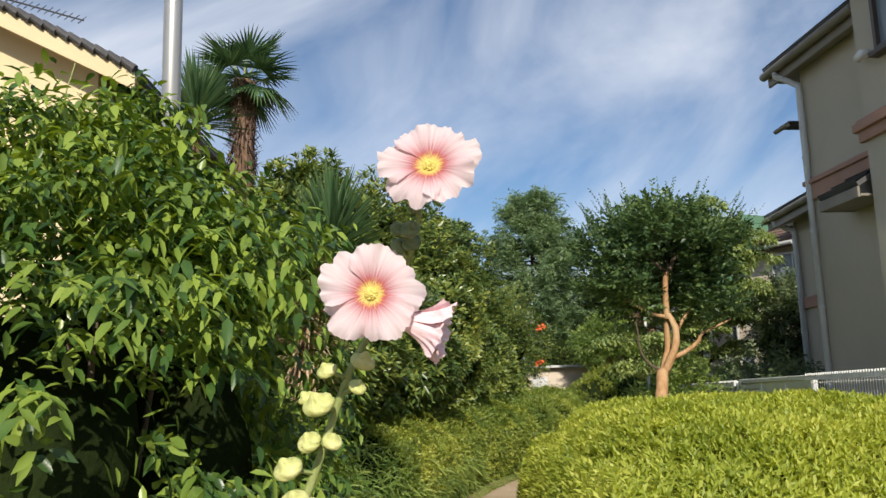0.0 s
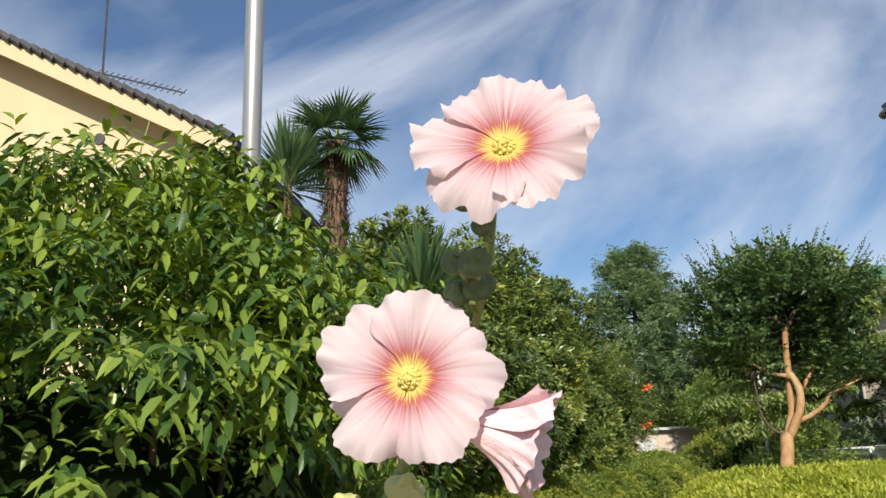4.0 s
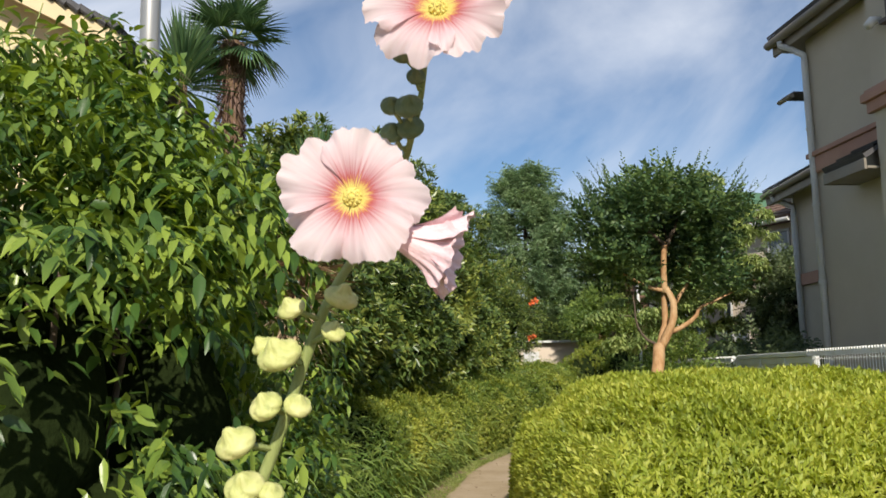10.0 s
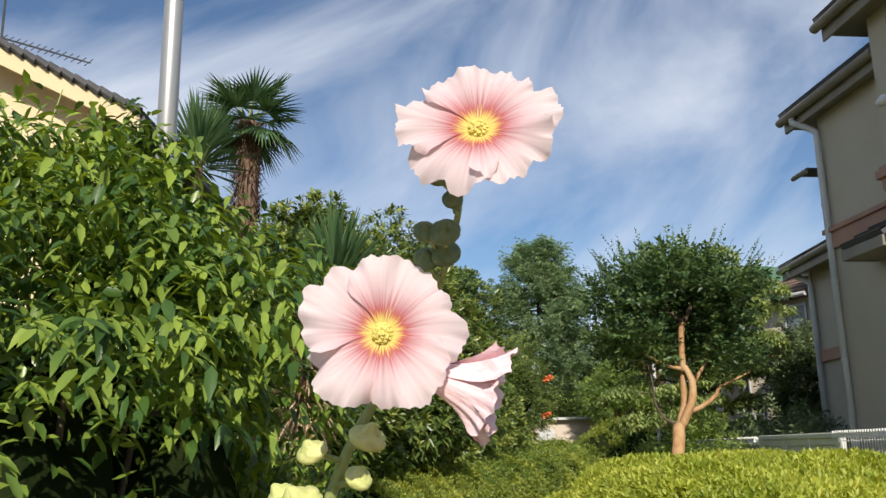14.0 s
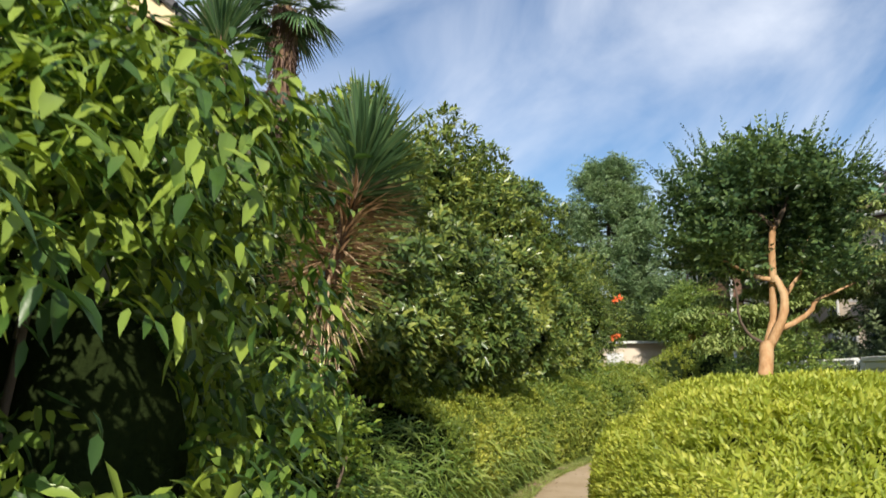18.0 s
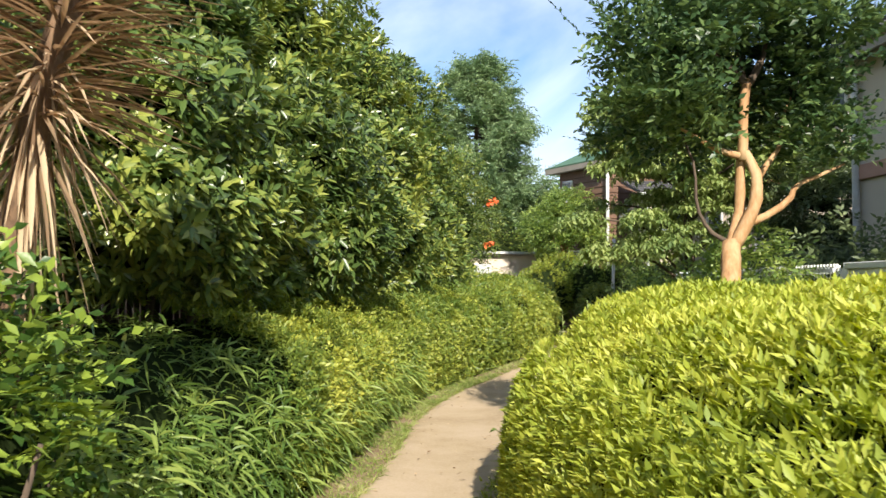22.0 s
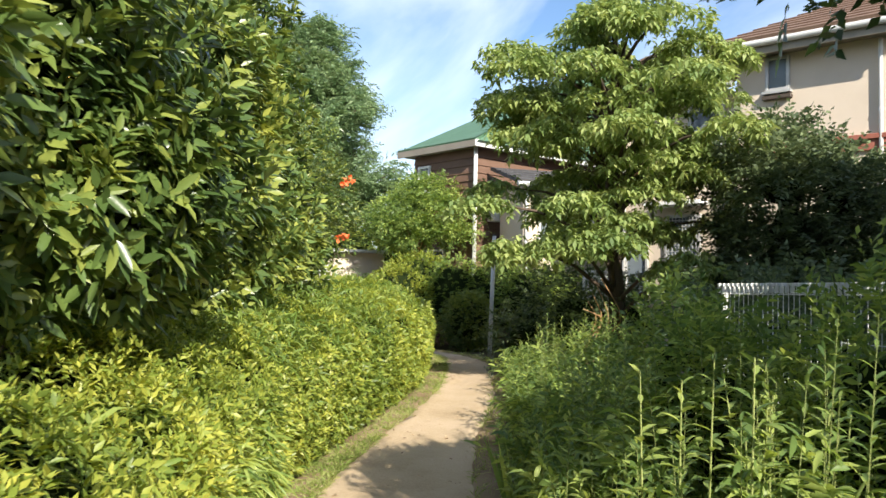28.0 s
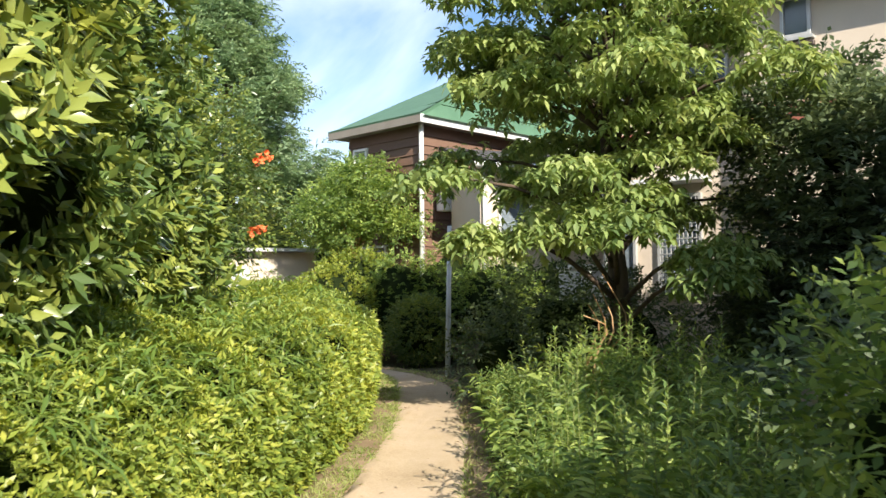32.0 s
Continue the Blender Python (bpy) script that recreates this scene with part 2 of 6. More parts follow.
FIBRE = leaf_material("palm_fibre", (0.055, 0.032, 0.02), (0.13, 0.08, 0.045), (0.26, 0.17, 0.1), 0.9, 0.1, 3.0)
GRASS = leaf_material("grass_blade", (0.117, 0.182, 0.026), (0.260, 0.338, 0.065), (0.468, 0.468, 0.156), 0.55, 0.4, 1.5)
# Near-black colour that paints the shade inside shrubs and hedges.
CORE_SHADE = surface("inner_shade", (0.010, 0.016, 0.006), (0.022, 0.032, 0.010), 3, 1.0, 0.6, 40, dist=0.05, spec=0.0)
BARK_ORANGE = surface("bark_orange", (0.17, 0.08, 0.032), (0.42, 0.235, 0.105), 6, 0.75, 0.5, 45, c=(0.58, 0.41, 0.235), stretch=(1, 1, 0.35))
BARK_BROWN = surface("bark_brown", (0.045, 0.032, 0.022), (0.14, 0.10, 0.07), 14, 0.9, 0.8, 90, stretch=(1, 1, 0.25))
BARK_PALM = surface("bark_palm", (0.07, 0.042, 0.025), (0.24, 0.15, 0.085), 20, 0.95, 0.9, 110, stretch=(1, 1, 0.4))
EARTH = surface("earth_path", (0.30, 0.21, 0.125), (0.455, 0.35, 0.225), 0.9, 0.95, 0.35, 45, c=(0.56, 0.44, 0.32), dist=0.02, spec=0.15)
EARTH_DARK = surface("earth_edge", (0.13, 0.09, 0.05), (0.25, 0.18, 0.105), 3.0, 0.95, 0.5, 60, c=(0.36, 0.275, 0.175), dist=0.02, spec=0.15)
SOIL = surface("soil_ground", (0.045, 0.05, 0.02), (0.10, 0.085, 0.045), 1.6, 0.95, 0.5, 30, dist=0.03, spec=0.15)
PLASTER_TAUPE = surface("plaster_taupe", (0.46, 0.41, 0.315), (0.54, 0.485, 0.385), 1.2, 0.9, 0.25, 160, dist=0.006)
PLASTER_CREAM = surface("plaster_cream", (0.56, 0.47, 0.37), (0.66, 0.565, 0.455), 0.9, 0.9, 0.2, 160, dist=0.006)
PLASTER_YELLOW = surface("plaster_yellow", (0.64, 0.51, 0.30), (0.72, 0.59, 0.365), 0.8, 0.85, 0.2, 140, dist=0.006)
TRIM_RED = surface("trim_red", (0.27, 0.085, 0.055), (0.36, 0.13, 0.085), 3, 0.7, 0.2, 90)
TRIM_PINK = surface("trim_pink", (0.36, 0.20, 0.145), (0.44, 0.26, 0.19), 3, 0.75, 0.2, 90)
TILE_DARK = surface("roof_dark", (0.035, 0.034, 0.036), (0.085, 0.082, 0.085), 5, 0.7, 0.4, 80, per_piece=0.15)
TILE_BROWN = surface("roof_brown", (0.13, 0.075, 0.05), (0.22, 0.14, 0.095), 5, 0.8, 0.4, 80)
ROOF_GREEN = surface("roof_green", (0.06, 0.135, 0.075), (0.095, 0.19, 0.11), 2.5, 0.55, 0.2, 60)
SIDING_BROWN = surface("siding_brown", (0.10, 0.055, 0.035), (0.175, 0.10, 0.066), 4, 0.7, 0.3, 70, per_piece=0.25, stretch=(0.3, 0.3, 1))
GUTTER = surface("gutter_white", (0.50, 0.50, 0.48), (0.66, 0.66, 0.64), 3, 0.5, 0.08, 60)
GUTTER_BROWN = surface("gutter_taupe", (0.20, 0.175, 0.14), (0.28, 0.25, 0.20), 3, 0.55, 0.1, 60)
WHITE_PAINT = surface("white_paint", (0.68, 0.68, 0.66), (0.80, 0.80, 0.78), 2.5, 0.5, 0.1, 70)
STEEL = surface("steel_pole", (0.36, 0.35, 0.33), (0.47, 0.46, 0.44), 4, 0.38, 0.06, 90, metal=0.6, stretch=(1, 1, 0.1))
DARK_METAL = surface("dark_metal", (0.05, 0.05, 0.055), (0.10, 0.10, 0.105), 5, 0.5, 0.1, 90, metal=0.4)
FRAME_BROWN = surface("frame_brown", (0.06, 0.045, 0.035), (0.10, 0.075, 0.06), 4, 0.45, 0.1, 60)
FRAME_GREY = surface("frame_grey", (0.42, 0.42, 0.41), (0.54, 0.54, 0.53), 4, 0.4, 0.05, 60, metal=0.3)
WOOD_FENCE = surface("wood_fence", (0.09, 0.055, 0.035), (0.20, 0.125, 0.08), 8, 0.85, 0.5, 90, per_piece=0.3, stretch=(1, 1, 0.15))
GLASS = glass_material("window_glass")
PETAL = petal_material("petal_pink")
PETAL_PLAIN = surface("petal_plain", (0.74, 0.49, 0.51), (0.85, 0.65, 0.67), 40, 0.6, 0.25, 160, spec=0.25, stretch=(1, 1, 0.15))
STAMEN = surface("stamen_yellow", (0.72, 0.58, 0.10), (0.85, 0.76, 0.25), 60, 0.8, 0.6, 400)
BUD_GREEN = surface("bud_green", (0.30, 0.36, 0.09), (0.52, 0.54, 0.19), 18, 0.6, 0.3, 150, c=(0.62, 0.60, 0.27))
STEM_GREEN = surface("stem_green", (0.20, 0.25, 0.07), (0.34, 0.38, 0.13), 25, 0.6, 0.3, 200, stretch=(1, 1, 0.3))
CALYX_DARK = surface("calyx_green", (0.09, 0.13, 0.05), (0.17, 0.21, 0.085), 25, 0.65, 0.3, 200)
FLOWER_ORANGE = surface("flower_orange", (0.72, 0.10, 0.03), (0.85, 0.22, 0.06), 20, 0.6, 0.2, 90)
FLOWER_PALE = surface("flower_pale", (0.70, 0.52, 0.58), (0.80, 0.70, 0.74), 20, 0.6, 0.2, 90)


# ---- building helpers ----
def part(name, bm, material, parent=None, label="", smooth=False):
    """Links a bmesh as one mesh object under a thing or a part."""
    me = bpy.data.meshes.new(name)
    bm.to_mesh(me)
    bm.free()
    me.materials.append(material)
    if smooth:
        for f in me.polygons:
            f.use_smooth = True
    ob = new(name, me)
    if parent is not None:
        ob.parent = parent
    if label:
        ob["label"] = label
    return ob


def thing(name, label, category, group="", kind="", at=(0, 0, 0)):
    ob = new(name)
    ob.empty_display_size = 0.1
    ob.location = at
    return tagged(ob, label, category, group, kind)


def box(bm, x0, x1, y0, y1, z0, z1, bevel=0.0):
    r = bmesh.ops.create_cube(bm, size=1.0, matrix=Matrix.Translation(((x0 + x1) / 2, (y0 + y1) / 2, (z0 + z1) / 2)) @ Matrix.Diagonal((abs(x1 - x0), abs(y1 - y0), abs(z1 - z0), 1)))
    if bevel:
        es = {e for v in r["verts"] for e in v.link_edges}
        bmesh.ops.bevel(bm, geom=list(es), offset=bevel, segments=1, affect='EDGES')
    return bm


def box_part(name, dims, material, parent=None, label="", bevel=0.006):
    return part(name, box(bmesh.new(), *dims, bevel=bevel), material, parent, label)


def tube(points, radii, sides=8, wob=0.0, rng=None, cap=True):
    """A bent tapered tube through the points."""
    bm = bmesh.new()
    pts = [Vector(p) for p in points]
    rings = []
    ref = Vector((0.31, 0.87, 0.2)).normalized()
    for i, p in enumerate(pts):
        d = (pts[min(i + 1, len(pts) - 1)] - pts[max(i - 1, 0)]).normalized()
        a = d.cross(ref)
        if a.length < 0.1:
            a = d.cross(Vector((1, 0, 0)))
        a.normalize()
        b = d.cross(a)
        ring = []
        for k in range(sides):
            ang = 2 * math.pi * k / sides
            r = radii[i] * (1 + (rng.uniform(-wob, wob) if rng else 0))
            ring.append(bm.verts.new(p + a * math.cos(ang) * r + b * math.sin(ang) * r))
        rings.append(ring)
    for r0, r1 in zip(rings, rings[1:]):
        for k in range(sides):
            bm.faces.new((r0[k], r0[(k + 1) % sides], r1[(k + 1) % sides], r1[k]))
    if cap:
        bm.faces.new(rings[-1])
        bm.faces.new(rings[0][::-1])
    bmesh.ops.recalc_face_normals(bm, faces=bm.faces)
    return bm


def smooth_line(points, n):
    """n points along a Catmull-Rom curve through the given ones."""
    p = [np.array(q, float) for q in points]
    p = [2 * p[0] - p[1]] + p + [2 * p[-1] - p[-2]]
    out = []
    m = len(p) - 3
    for u in np.linspace(0, m, n):
        i = min(int(u), m - 1)
        t = u - i
        a, b, c, d = p[i:i + 4]
        out.append(0.5 * (2 * b + (c - a) * t + (2 * a - 5 * b + 4 * c - d) * t * t + (3 * b - a - 3 * c + d) * t ** 3))
    return np.array(out)


def quick_mesh(name, verts, polys, material, parent=None, label="", smooth=False):
    """A mesh from arrays: verts (n, 3); polys a list of (m, k) index arrays."""
    me = bpy.data.meshes.new(name)
    me.vertices.add(len(verts))
    me.vertices.foreach_set("co", np.ascontiguousarray(verts, np.float32).ravel())
    loops = np.concatenate([p.ravel() for p in polys]).astype(np.int32)
    counts = np.concatenate([np.full(len(p), p.shape[1]) for p in polys]).astype(np.int32)
    starts = np.concatenate([[0], np.cumsum(counts)[:-1]]).astype(np.int32)
    me.loops.add(len(loops))
    me.loops.foreach_set("vertex_index", loops)
    me.polygons.add(len(counts))
    me.polygons.foreach_set("loop_start", starts)
    if smooth:
        me.polygons.foreach_set("use_smooth", np.ones(len(counts), bool))
    me.update(calc_edges=True)
    me.materials.append(material)
    ob = new(name, me)
    if parent is not None:
        ob.parent = parent
    if label:
        ob["label"] = label
    return ob


def unit(v):
    return v / np.maximum(np.linalg.norm(v, axis=-1, keepdims=True), 1e-9)


def leaves(name, P, D, N, L, W, material, parent=None, label="", droop=0.15, fold=0.12, fine=False, kind=""):
    """Many leaves in one mesh: P bases, D the way each points, N its upper side, L lengths, W widths; a fold along the midrib and a droop."""
    n = len(P)
    D = unit(D)
    S = unit(np.cross(D, N))
    U = np.cross(S, D)
    L = np.broadcast_to(np.asarray(L, float), (n,))
    W = np.broadcast_to(np.asarray(W, float), (n,))
    if fine:
        T = [(0, 0, 0), (.28, -.8, 1), (.30, 0, 0), (.28, .8, 1), (.62, -.75, 1), (.64, 0, 0), (.62, .75, 1), (1, 0, 0)]
        quads = np.array([(2, 3, 6, 5), (1, 2, 5, 4)])
        tris = np.array([(0, 3, 2), (0, 2, 1), (5, 6, 7), (4, 5, 7)])
    else:
        T = [(0, 0, 0), (.42, -1, 1), (.45, 0, 0), (.42, 1, 1), (1, 0, 0)]
        quads = np.array([(0, 3, 4, 2), (0, 2, 4, 1)])
        tris = None
    k = len(T)
    V = np.empty((n, k, 3))
    for j, (t, s, h) in enumerate(T):
        V[:, j] = P + D * (t * L)[:, None] + S * (s * W / 2)[:, None] + U * (h * fold * W)[:, None]
        V[:, j, 2] -= droop * L * t * t
    base = (np.arange(n) * k)[:, None, None]
    polys = [(base + quads[None]).reshape(-1, 4)]
    if tris is not None:
        polys.append((base + tris[None]).reshape(-1, 3))
    ob = quick_mesh(name, V.reshape(-1, 3), polys, material, parent, label)
    if kind:
        ob["kind"] = kind
    return ob


def blade_mesh(name, material, width, droop=0.15, fold=0.12):
    """One leaf of unit length along +y with its upper side to +z, to be shared by many objects."""
    T = [(0, 0, 0), (.28, -.8, 1), (.30, 0, 0), (.28, .8, 1), (.62, -.75, 1), (.64, 0, 0), (.62, .75, 1), (1, 0, 0)]
    me = bpy.data.meshes.new(name)
    me.from_pydata([(s * width / 2, t, h * fold * width - droop * t * t) for t, s, h in T], [], [(2, 5, 6, 3), (1, 4, 5, 2), (0, 2, 3), (0, 1, 2), (5, 7, 6), (4, 7, 5)])
    me.materials.append(material)
    return me


def single_leaves(name, me, P, D, N, L, parent):
    """Leaves that can be picked apart: an object each, on one shared mesh."""
    D = unit(np.asarray(D, float))
    S = unit(np.cross(D, N))
    U = np.cross(S, D)
    for p, d, s, u, l in zip(P, D, S, U, np.broadcast_to(L, (len(P),))):
        ob = new(name, me)
        ob.parent = parent
        ob.matrix_basis = Matrix(((s[0] * l, d[0] * l, u[0] * l, p[0]), (s[1] * l, d[1] * l, u[1] * l, p[1]), (s[2] * l, d[2] * l, u[2] * l, p[2]), (0, 0, 0, 1)))


class Blobs:
    """A lumpy mass made of ellipsoids: (x, y, z, rx, ry, rz)."""

    def __init__(self, rng, blobs, lump=0.14, freq=4.0):
        self.rng, self.b, self.lump = rng, np.array(blobs, float), lump
        self.k = rng.normal(size=(7, 3)) * freq
        self.ph = rng.uniform(0, 6.28, 7)

    def bump(self, X):
        return 1 + self.lump * np.sin(X @ self.k.T / 1.0 + self.ph).mean(-1) * 2.2

    def sample(self, n, depth=0.18, zmin=-9.0, inside=0.86):
        """Points near the outside, and the way out at each."""
        rng, out_p, out_n = self.rng, [], []
        c, r = self.b[:, :3], self.b[:, 3:]
        area = (r[:, 0] * r[:, 1] + r[:, 0] * r[:, 2] + r[:, 1] * r[:, 2])
        got = 0
        while got < n:
            m = (n - got) * 2 + 64
            i = rng.choice(len(c), m, p=area / area.sum())
            d = unit(rng.normal(size=(m, 3)))
            X0 = c[i] + d * r[i]
            rad = self.bump(X0) * (1 - depth * rng.uniform(0, 1, m) ** 1.6)
            X = c[i] + d * r[i] * rad[:, None]
            keep = X[:, 2] > zmin
            for j in range(len(c)):
                q = (((X - c[j]) / r[j]) ** 2).sum(-1)
                keep &= (i == j) | (q > inside ** 2)
            nn = unit(d / r[i])
            out_p.append(X[keep])
            out_n.append(nn[keep])
            got += keep.sum()
        return np.concatenate(out_p)[:n], np.concatenate(out_n)[:n]

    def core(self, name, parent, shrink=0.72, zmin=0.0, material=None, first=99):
        """The dense inside as one uneven mass, near-black to stand in for its shade."""
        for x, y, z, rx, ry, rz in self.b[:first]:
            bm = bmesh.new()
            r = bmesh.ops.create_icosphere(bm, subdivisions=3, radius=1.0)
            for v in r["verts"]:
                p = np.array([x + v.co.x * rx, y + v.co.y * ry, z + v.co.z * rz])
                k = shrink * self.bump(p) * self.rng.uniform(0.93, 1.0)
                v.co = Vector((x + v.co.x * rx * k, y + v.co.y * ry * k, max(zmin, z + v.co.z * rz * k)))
            part(name, bm, material or CORE_SHADE, parent)


def rosettes(rng, P, axis, count, open_angle=(0.5, 1.3), spread=0.02):
    """count leaves round each tip P, opening from the axis: bases, ways, upper sides."""
    n = len(P)
    axis = unit(axis)
    ref = unit(np.cross(axis, unit(rng.normal(size=(n, 3)))))
    other = np.cross(axis, ref)
    ps, ds, ns = [], [], []
    for k in range(count):
        a = 2 * math.pi * (k * 0.382 + rng.uniform(-.06, .06, n))
        o = rng.uniform(*open_angle, n)
        rad = ref * np.cos(a)[:, None] + other * np.sin(a)[:, None]
        d = axis * np.cos(o)[:, None] + rad * np.sin(o)[:, None]
        nn = axis * np.sin(o)[:, None] - rad * np.cos(o)[:, None]
        ps.append(P + rad * spread * 0.3 - axis * (k / count * spread * 2))
        ds.append(d)
        ns.append(nn)
    return np.concatenate(ps), np.concatenate(ds), np.concatenate(ns)


def ground_z(y):
    s = np.clip((np.asarray(y, float) - 14) / 10, 0, 1)
    return 0.35 * s * s * (3 - 2 * s)


# ---- ground and path ----
LEFT_EDGE = smooth_line([(-1.6, -14, 0), (-1.25, -4, 0), (-1.05, 0, 0), (-0.95, 3, 0), (-0.80, 6, 0), (-0.52, 8.4, 0), (0.02, 11.2, 0), (0.45, 13.9, 0), (1.02, 15.7, 0), (1.85, 17.4, 0), (3.3, 20.2, 0), (4.3, 23.0, 0), (4.5, 24.6, 0), (3.6, 26.2, 0)], 160)[:, :2]
RIGHT_EDGE = smooth_line([(1.2, -14, 0), (0.75, -4, 0), (0.62, 0, 0), (0.58, 3, 0), (0.56, 6, 0), (0.62, 9.2, 0), (1.22, 11.8, 0), (1.95, 14.6, 0), (2.9, 17.2, 0), (3.7, 19.0, 0), (5.0, 22.4, 0), (5.2, 24.0, 0), (5.0, 25.6, 0), (4.2, 27.0, 0)], 160)[:, :2]


def build_ground():
    rng = np.random.default_rng(5)
    xs = np.concatenate([[-900, -300, -100, -40, -20], np.arange(-12, 16.1, 0.5), [24, 45, 110, 300, 900]])
    ys = np.concatenate([[-900, -300, -100, -40], np.arange(-16, 44.1, 0.5), [60, 120, 300, 900]])
    X, Y = np.meshgrid(xs, ys)
    Z = ground_z(Y) + np.where((abs(X) < 20) & (abs(Y) < 50), rng.normal(0, 0.012, X.shape), 0) - 0.03
    V = np.stack([X, Y, Z], -1).reshape(-1, 3)
    w = len(xs)
    i = (np.arange(len(ys) - 1)[:, None] * w + np.arange(w - 1)[None]).ravel()
    ob = quick_mesh("ground", V, [np.stack([i, i + 1, i + w + 1, i + w], -1)], SOIL, smooth=True)
    tagged(ob, "bare dark soil with leaf litter under the shrubs", "ground", kind="structure")
    # the trodden path, slightly hollowed
    m = 11
    rows = []
    for a, b in zip(LEFT_EDGE, RIGHT_EDGE):
        for k in range(m):
            u = k / (m - 1)
            q = a + (b - a) * u
            jag = rng.normal(0, 0.035, 2) if k in (0, m - 1) else (0, 0)
            rows.append((q[0] + jag[0], q[1] + jag[1], ground_z(q[1]) + 0.012 - 0.03 * math.sin(math.pi * u) + (-0.03 if k in (0, m - 1) else 0.012) + rng.normal(0, 0.004)))
    V = np.array(rows)
    n = len(LEFT_EDGE)
    i = (np.arange(n - 1)[:, None] * m + np.arange(m - 1)[None]).ravel()
    ob = quick_mesh("pavement", V, [np.stack([i, i + 1, i + m + 1, i + m], -1)], EARTH, smooth=True)
    tagged(ob, "narrow trodden path of pale sandy earth", "path", kind="structure")
    # brown trodden soil between the path and the plants
    for edge, sign, wide in ((LEFT_EDGE, -1, .34), (RIGHT_EDGE, 1, .24)):
        V = []
        for q in edge:
            for k in range(5):
                u = k / 4
                o = sign * (-.10 + (wide + .10) * u) + rng.normal(0, .03)
                V.append((q[0] + o, q[1] + rng.normal(0, .03), ground_z(q[1]) + .022 - .05 * (2 * u - 1) ** 4 + rng.normal(0, .006)))
        i = (np.arange(len(edge) - 1)[:, None] * 5 + np.arange(4)[None]).ravel()
        ob = quick_mesh("pavement", np.array(V), [np.stack([i, i + 1, i + 6, i + 5], -1)], EARTH_DARK, smooth=True)
        tagged(ob, "crumbling brown soil along the edge of the path", "path edge", kind="structure")
    # grass verges along both edges
    P = []
    for edge, sign, width, num in ((LEFT_EDGE, -1, 0.46, 40000), (RIGHT_EDGE, 1, 0.22, 6000)):
        seg = rng.uniform(0.18, 0.985, num) * (len(edge) - 1)
        i = seg.astype(int)
        f = (seg - i)[:, None]
        q = edge[i] * (1 - f) + edge[np.minimum(i + 1, len(edge) - 1)] * f
        off = sign * (np.abs(rng.normal(0, 0.5, num)) * width - 0.06)
        q[:, 0] += off
        tuft = np.sin(q[:, 0] * 9 + q[:, 1] * 5.3) + np.sin(q[:, 1] * 11.7 - q[:, 0] * 6) + np.sin(q[:, 1] * 3.1 + 1)
        q = q[tuft + rng.normal(0, .8, num) > -1.1]
        P.append(np.column_stack([q, ground_z(q[:, 1]) - 0.01]))
    P = np.concatenate(P)
    n = len(P)
    D = np.column_stack([rng.normal(0, .55, n), rng.normal(0, .55, n), np.ones(n)])
    N = unit(rng.normal(size=(n, 3)))
    ob = leaves("grass", P, D, N, rng.uniform(0.05, 0.2, n), rng.uniform(0.004, 0.009, n), GRASS, droop=0.5, fold=0.2)
    tagged(ob, "short sunlit grass verge fringing the earth path", "grass", kind="stuff")


build_ground()


# ---- houses ----
def window_part(parent, face, a0, a1, z0, z1, at, frame_mat=FRAME_GREY, depth=0.06, lattice=False):
    """A window on a wall: face 'x-' (wall plane x = at, seen from -x) or 'y-'."""
    def b(name, u0, u1, w0, w1, d0, d1, mat, par, label=""):
        dims = (at - d1, at - d0, u0, u1, w0, w1) if face == 'x-' else (u0, u1, at - d1, at - d0, w0, w1)
        return box_part(name, dims, mat, par, label, bevel=0.003)
    t = 0.05
    win = b("window", a0 + t, a1 - t, z0 + t, z1 - t, -0.02, 0.012, GLASS, parent, "dark glass pane in a metal frame")
    for nm, u0, u1, w0, w1 in (("window_frame", a0, a0 + t, z0, z1), ("window_frame", a1 - t, a1, z0, z1), ("window_frame", a0 + t, a1 - t, z0, z0 + t), ("window_frame", a0 + t, a1 - t, z1 - t, z1)):
        b(nm, u0, u1, w0, w1, -0.01, depth, frame_mat, win)
    b("window_sill", a0 - 0.04, a1 + 0.04, z0 - 0.05, z0 - 0.002, -0.01, depth + 0.05, frame_mat, win)
    if lattice:
        for k in range(9):
            u = a0 + t + (a1 - a0 - 2 * t) * (k + .5) / 9
            b("lattice_bar", u - .006, u + .006, z0 + t, z1 - t, depth - .02, depth - .005, frame_mat, win)
        for k in range(12):
            w = z0 + t + (z1 - z0 - 2 * t) * (k + .5) / 12
            b("lattice_bar", a0 + t, a1 - t, w - .006, w + .006, depth - .004, depth + .008, frame_mat, win)
    return win


def pipe_part(parent, x, y, z0, z1, r=0.035, mat=GUTTER, swan=None, brackets=True):
    pts = [(x, y, z0), (x, y, z1 - 0.35), (x, y, z1 - 0.25)]
    if swan:
        pts += [(x + swan[0] * .5, y + swan[1] * .5, z1 - 0.14), (x + swan[0], y + swan[1], z1 - 0.05), (x + swan[0], y + swan[1], z1)]
    else:
        pts += [(x, y, z1)]
    ob = part("downpipe", tube(pts, [r] * len(pts), 10), mat, parent, "round plastic rainwater pipe", smooth=True)
    if brackets:
        z = z0 + 0.6
        while z < z1 - 0.5:
            part("pipe_bracket", tube([(x, y, z - .02), (x, y, z + .02)], [r + .008] * 2, 10), mat, ob)
            z += 0.95
    return ob


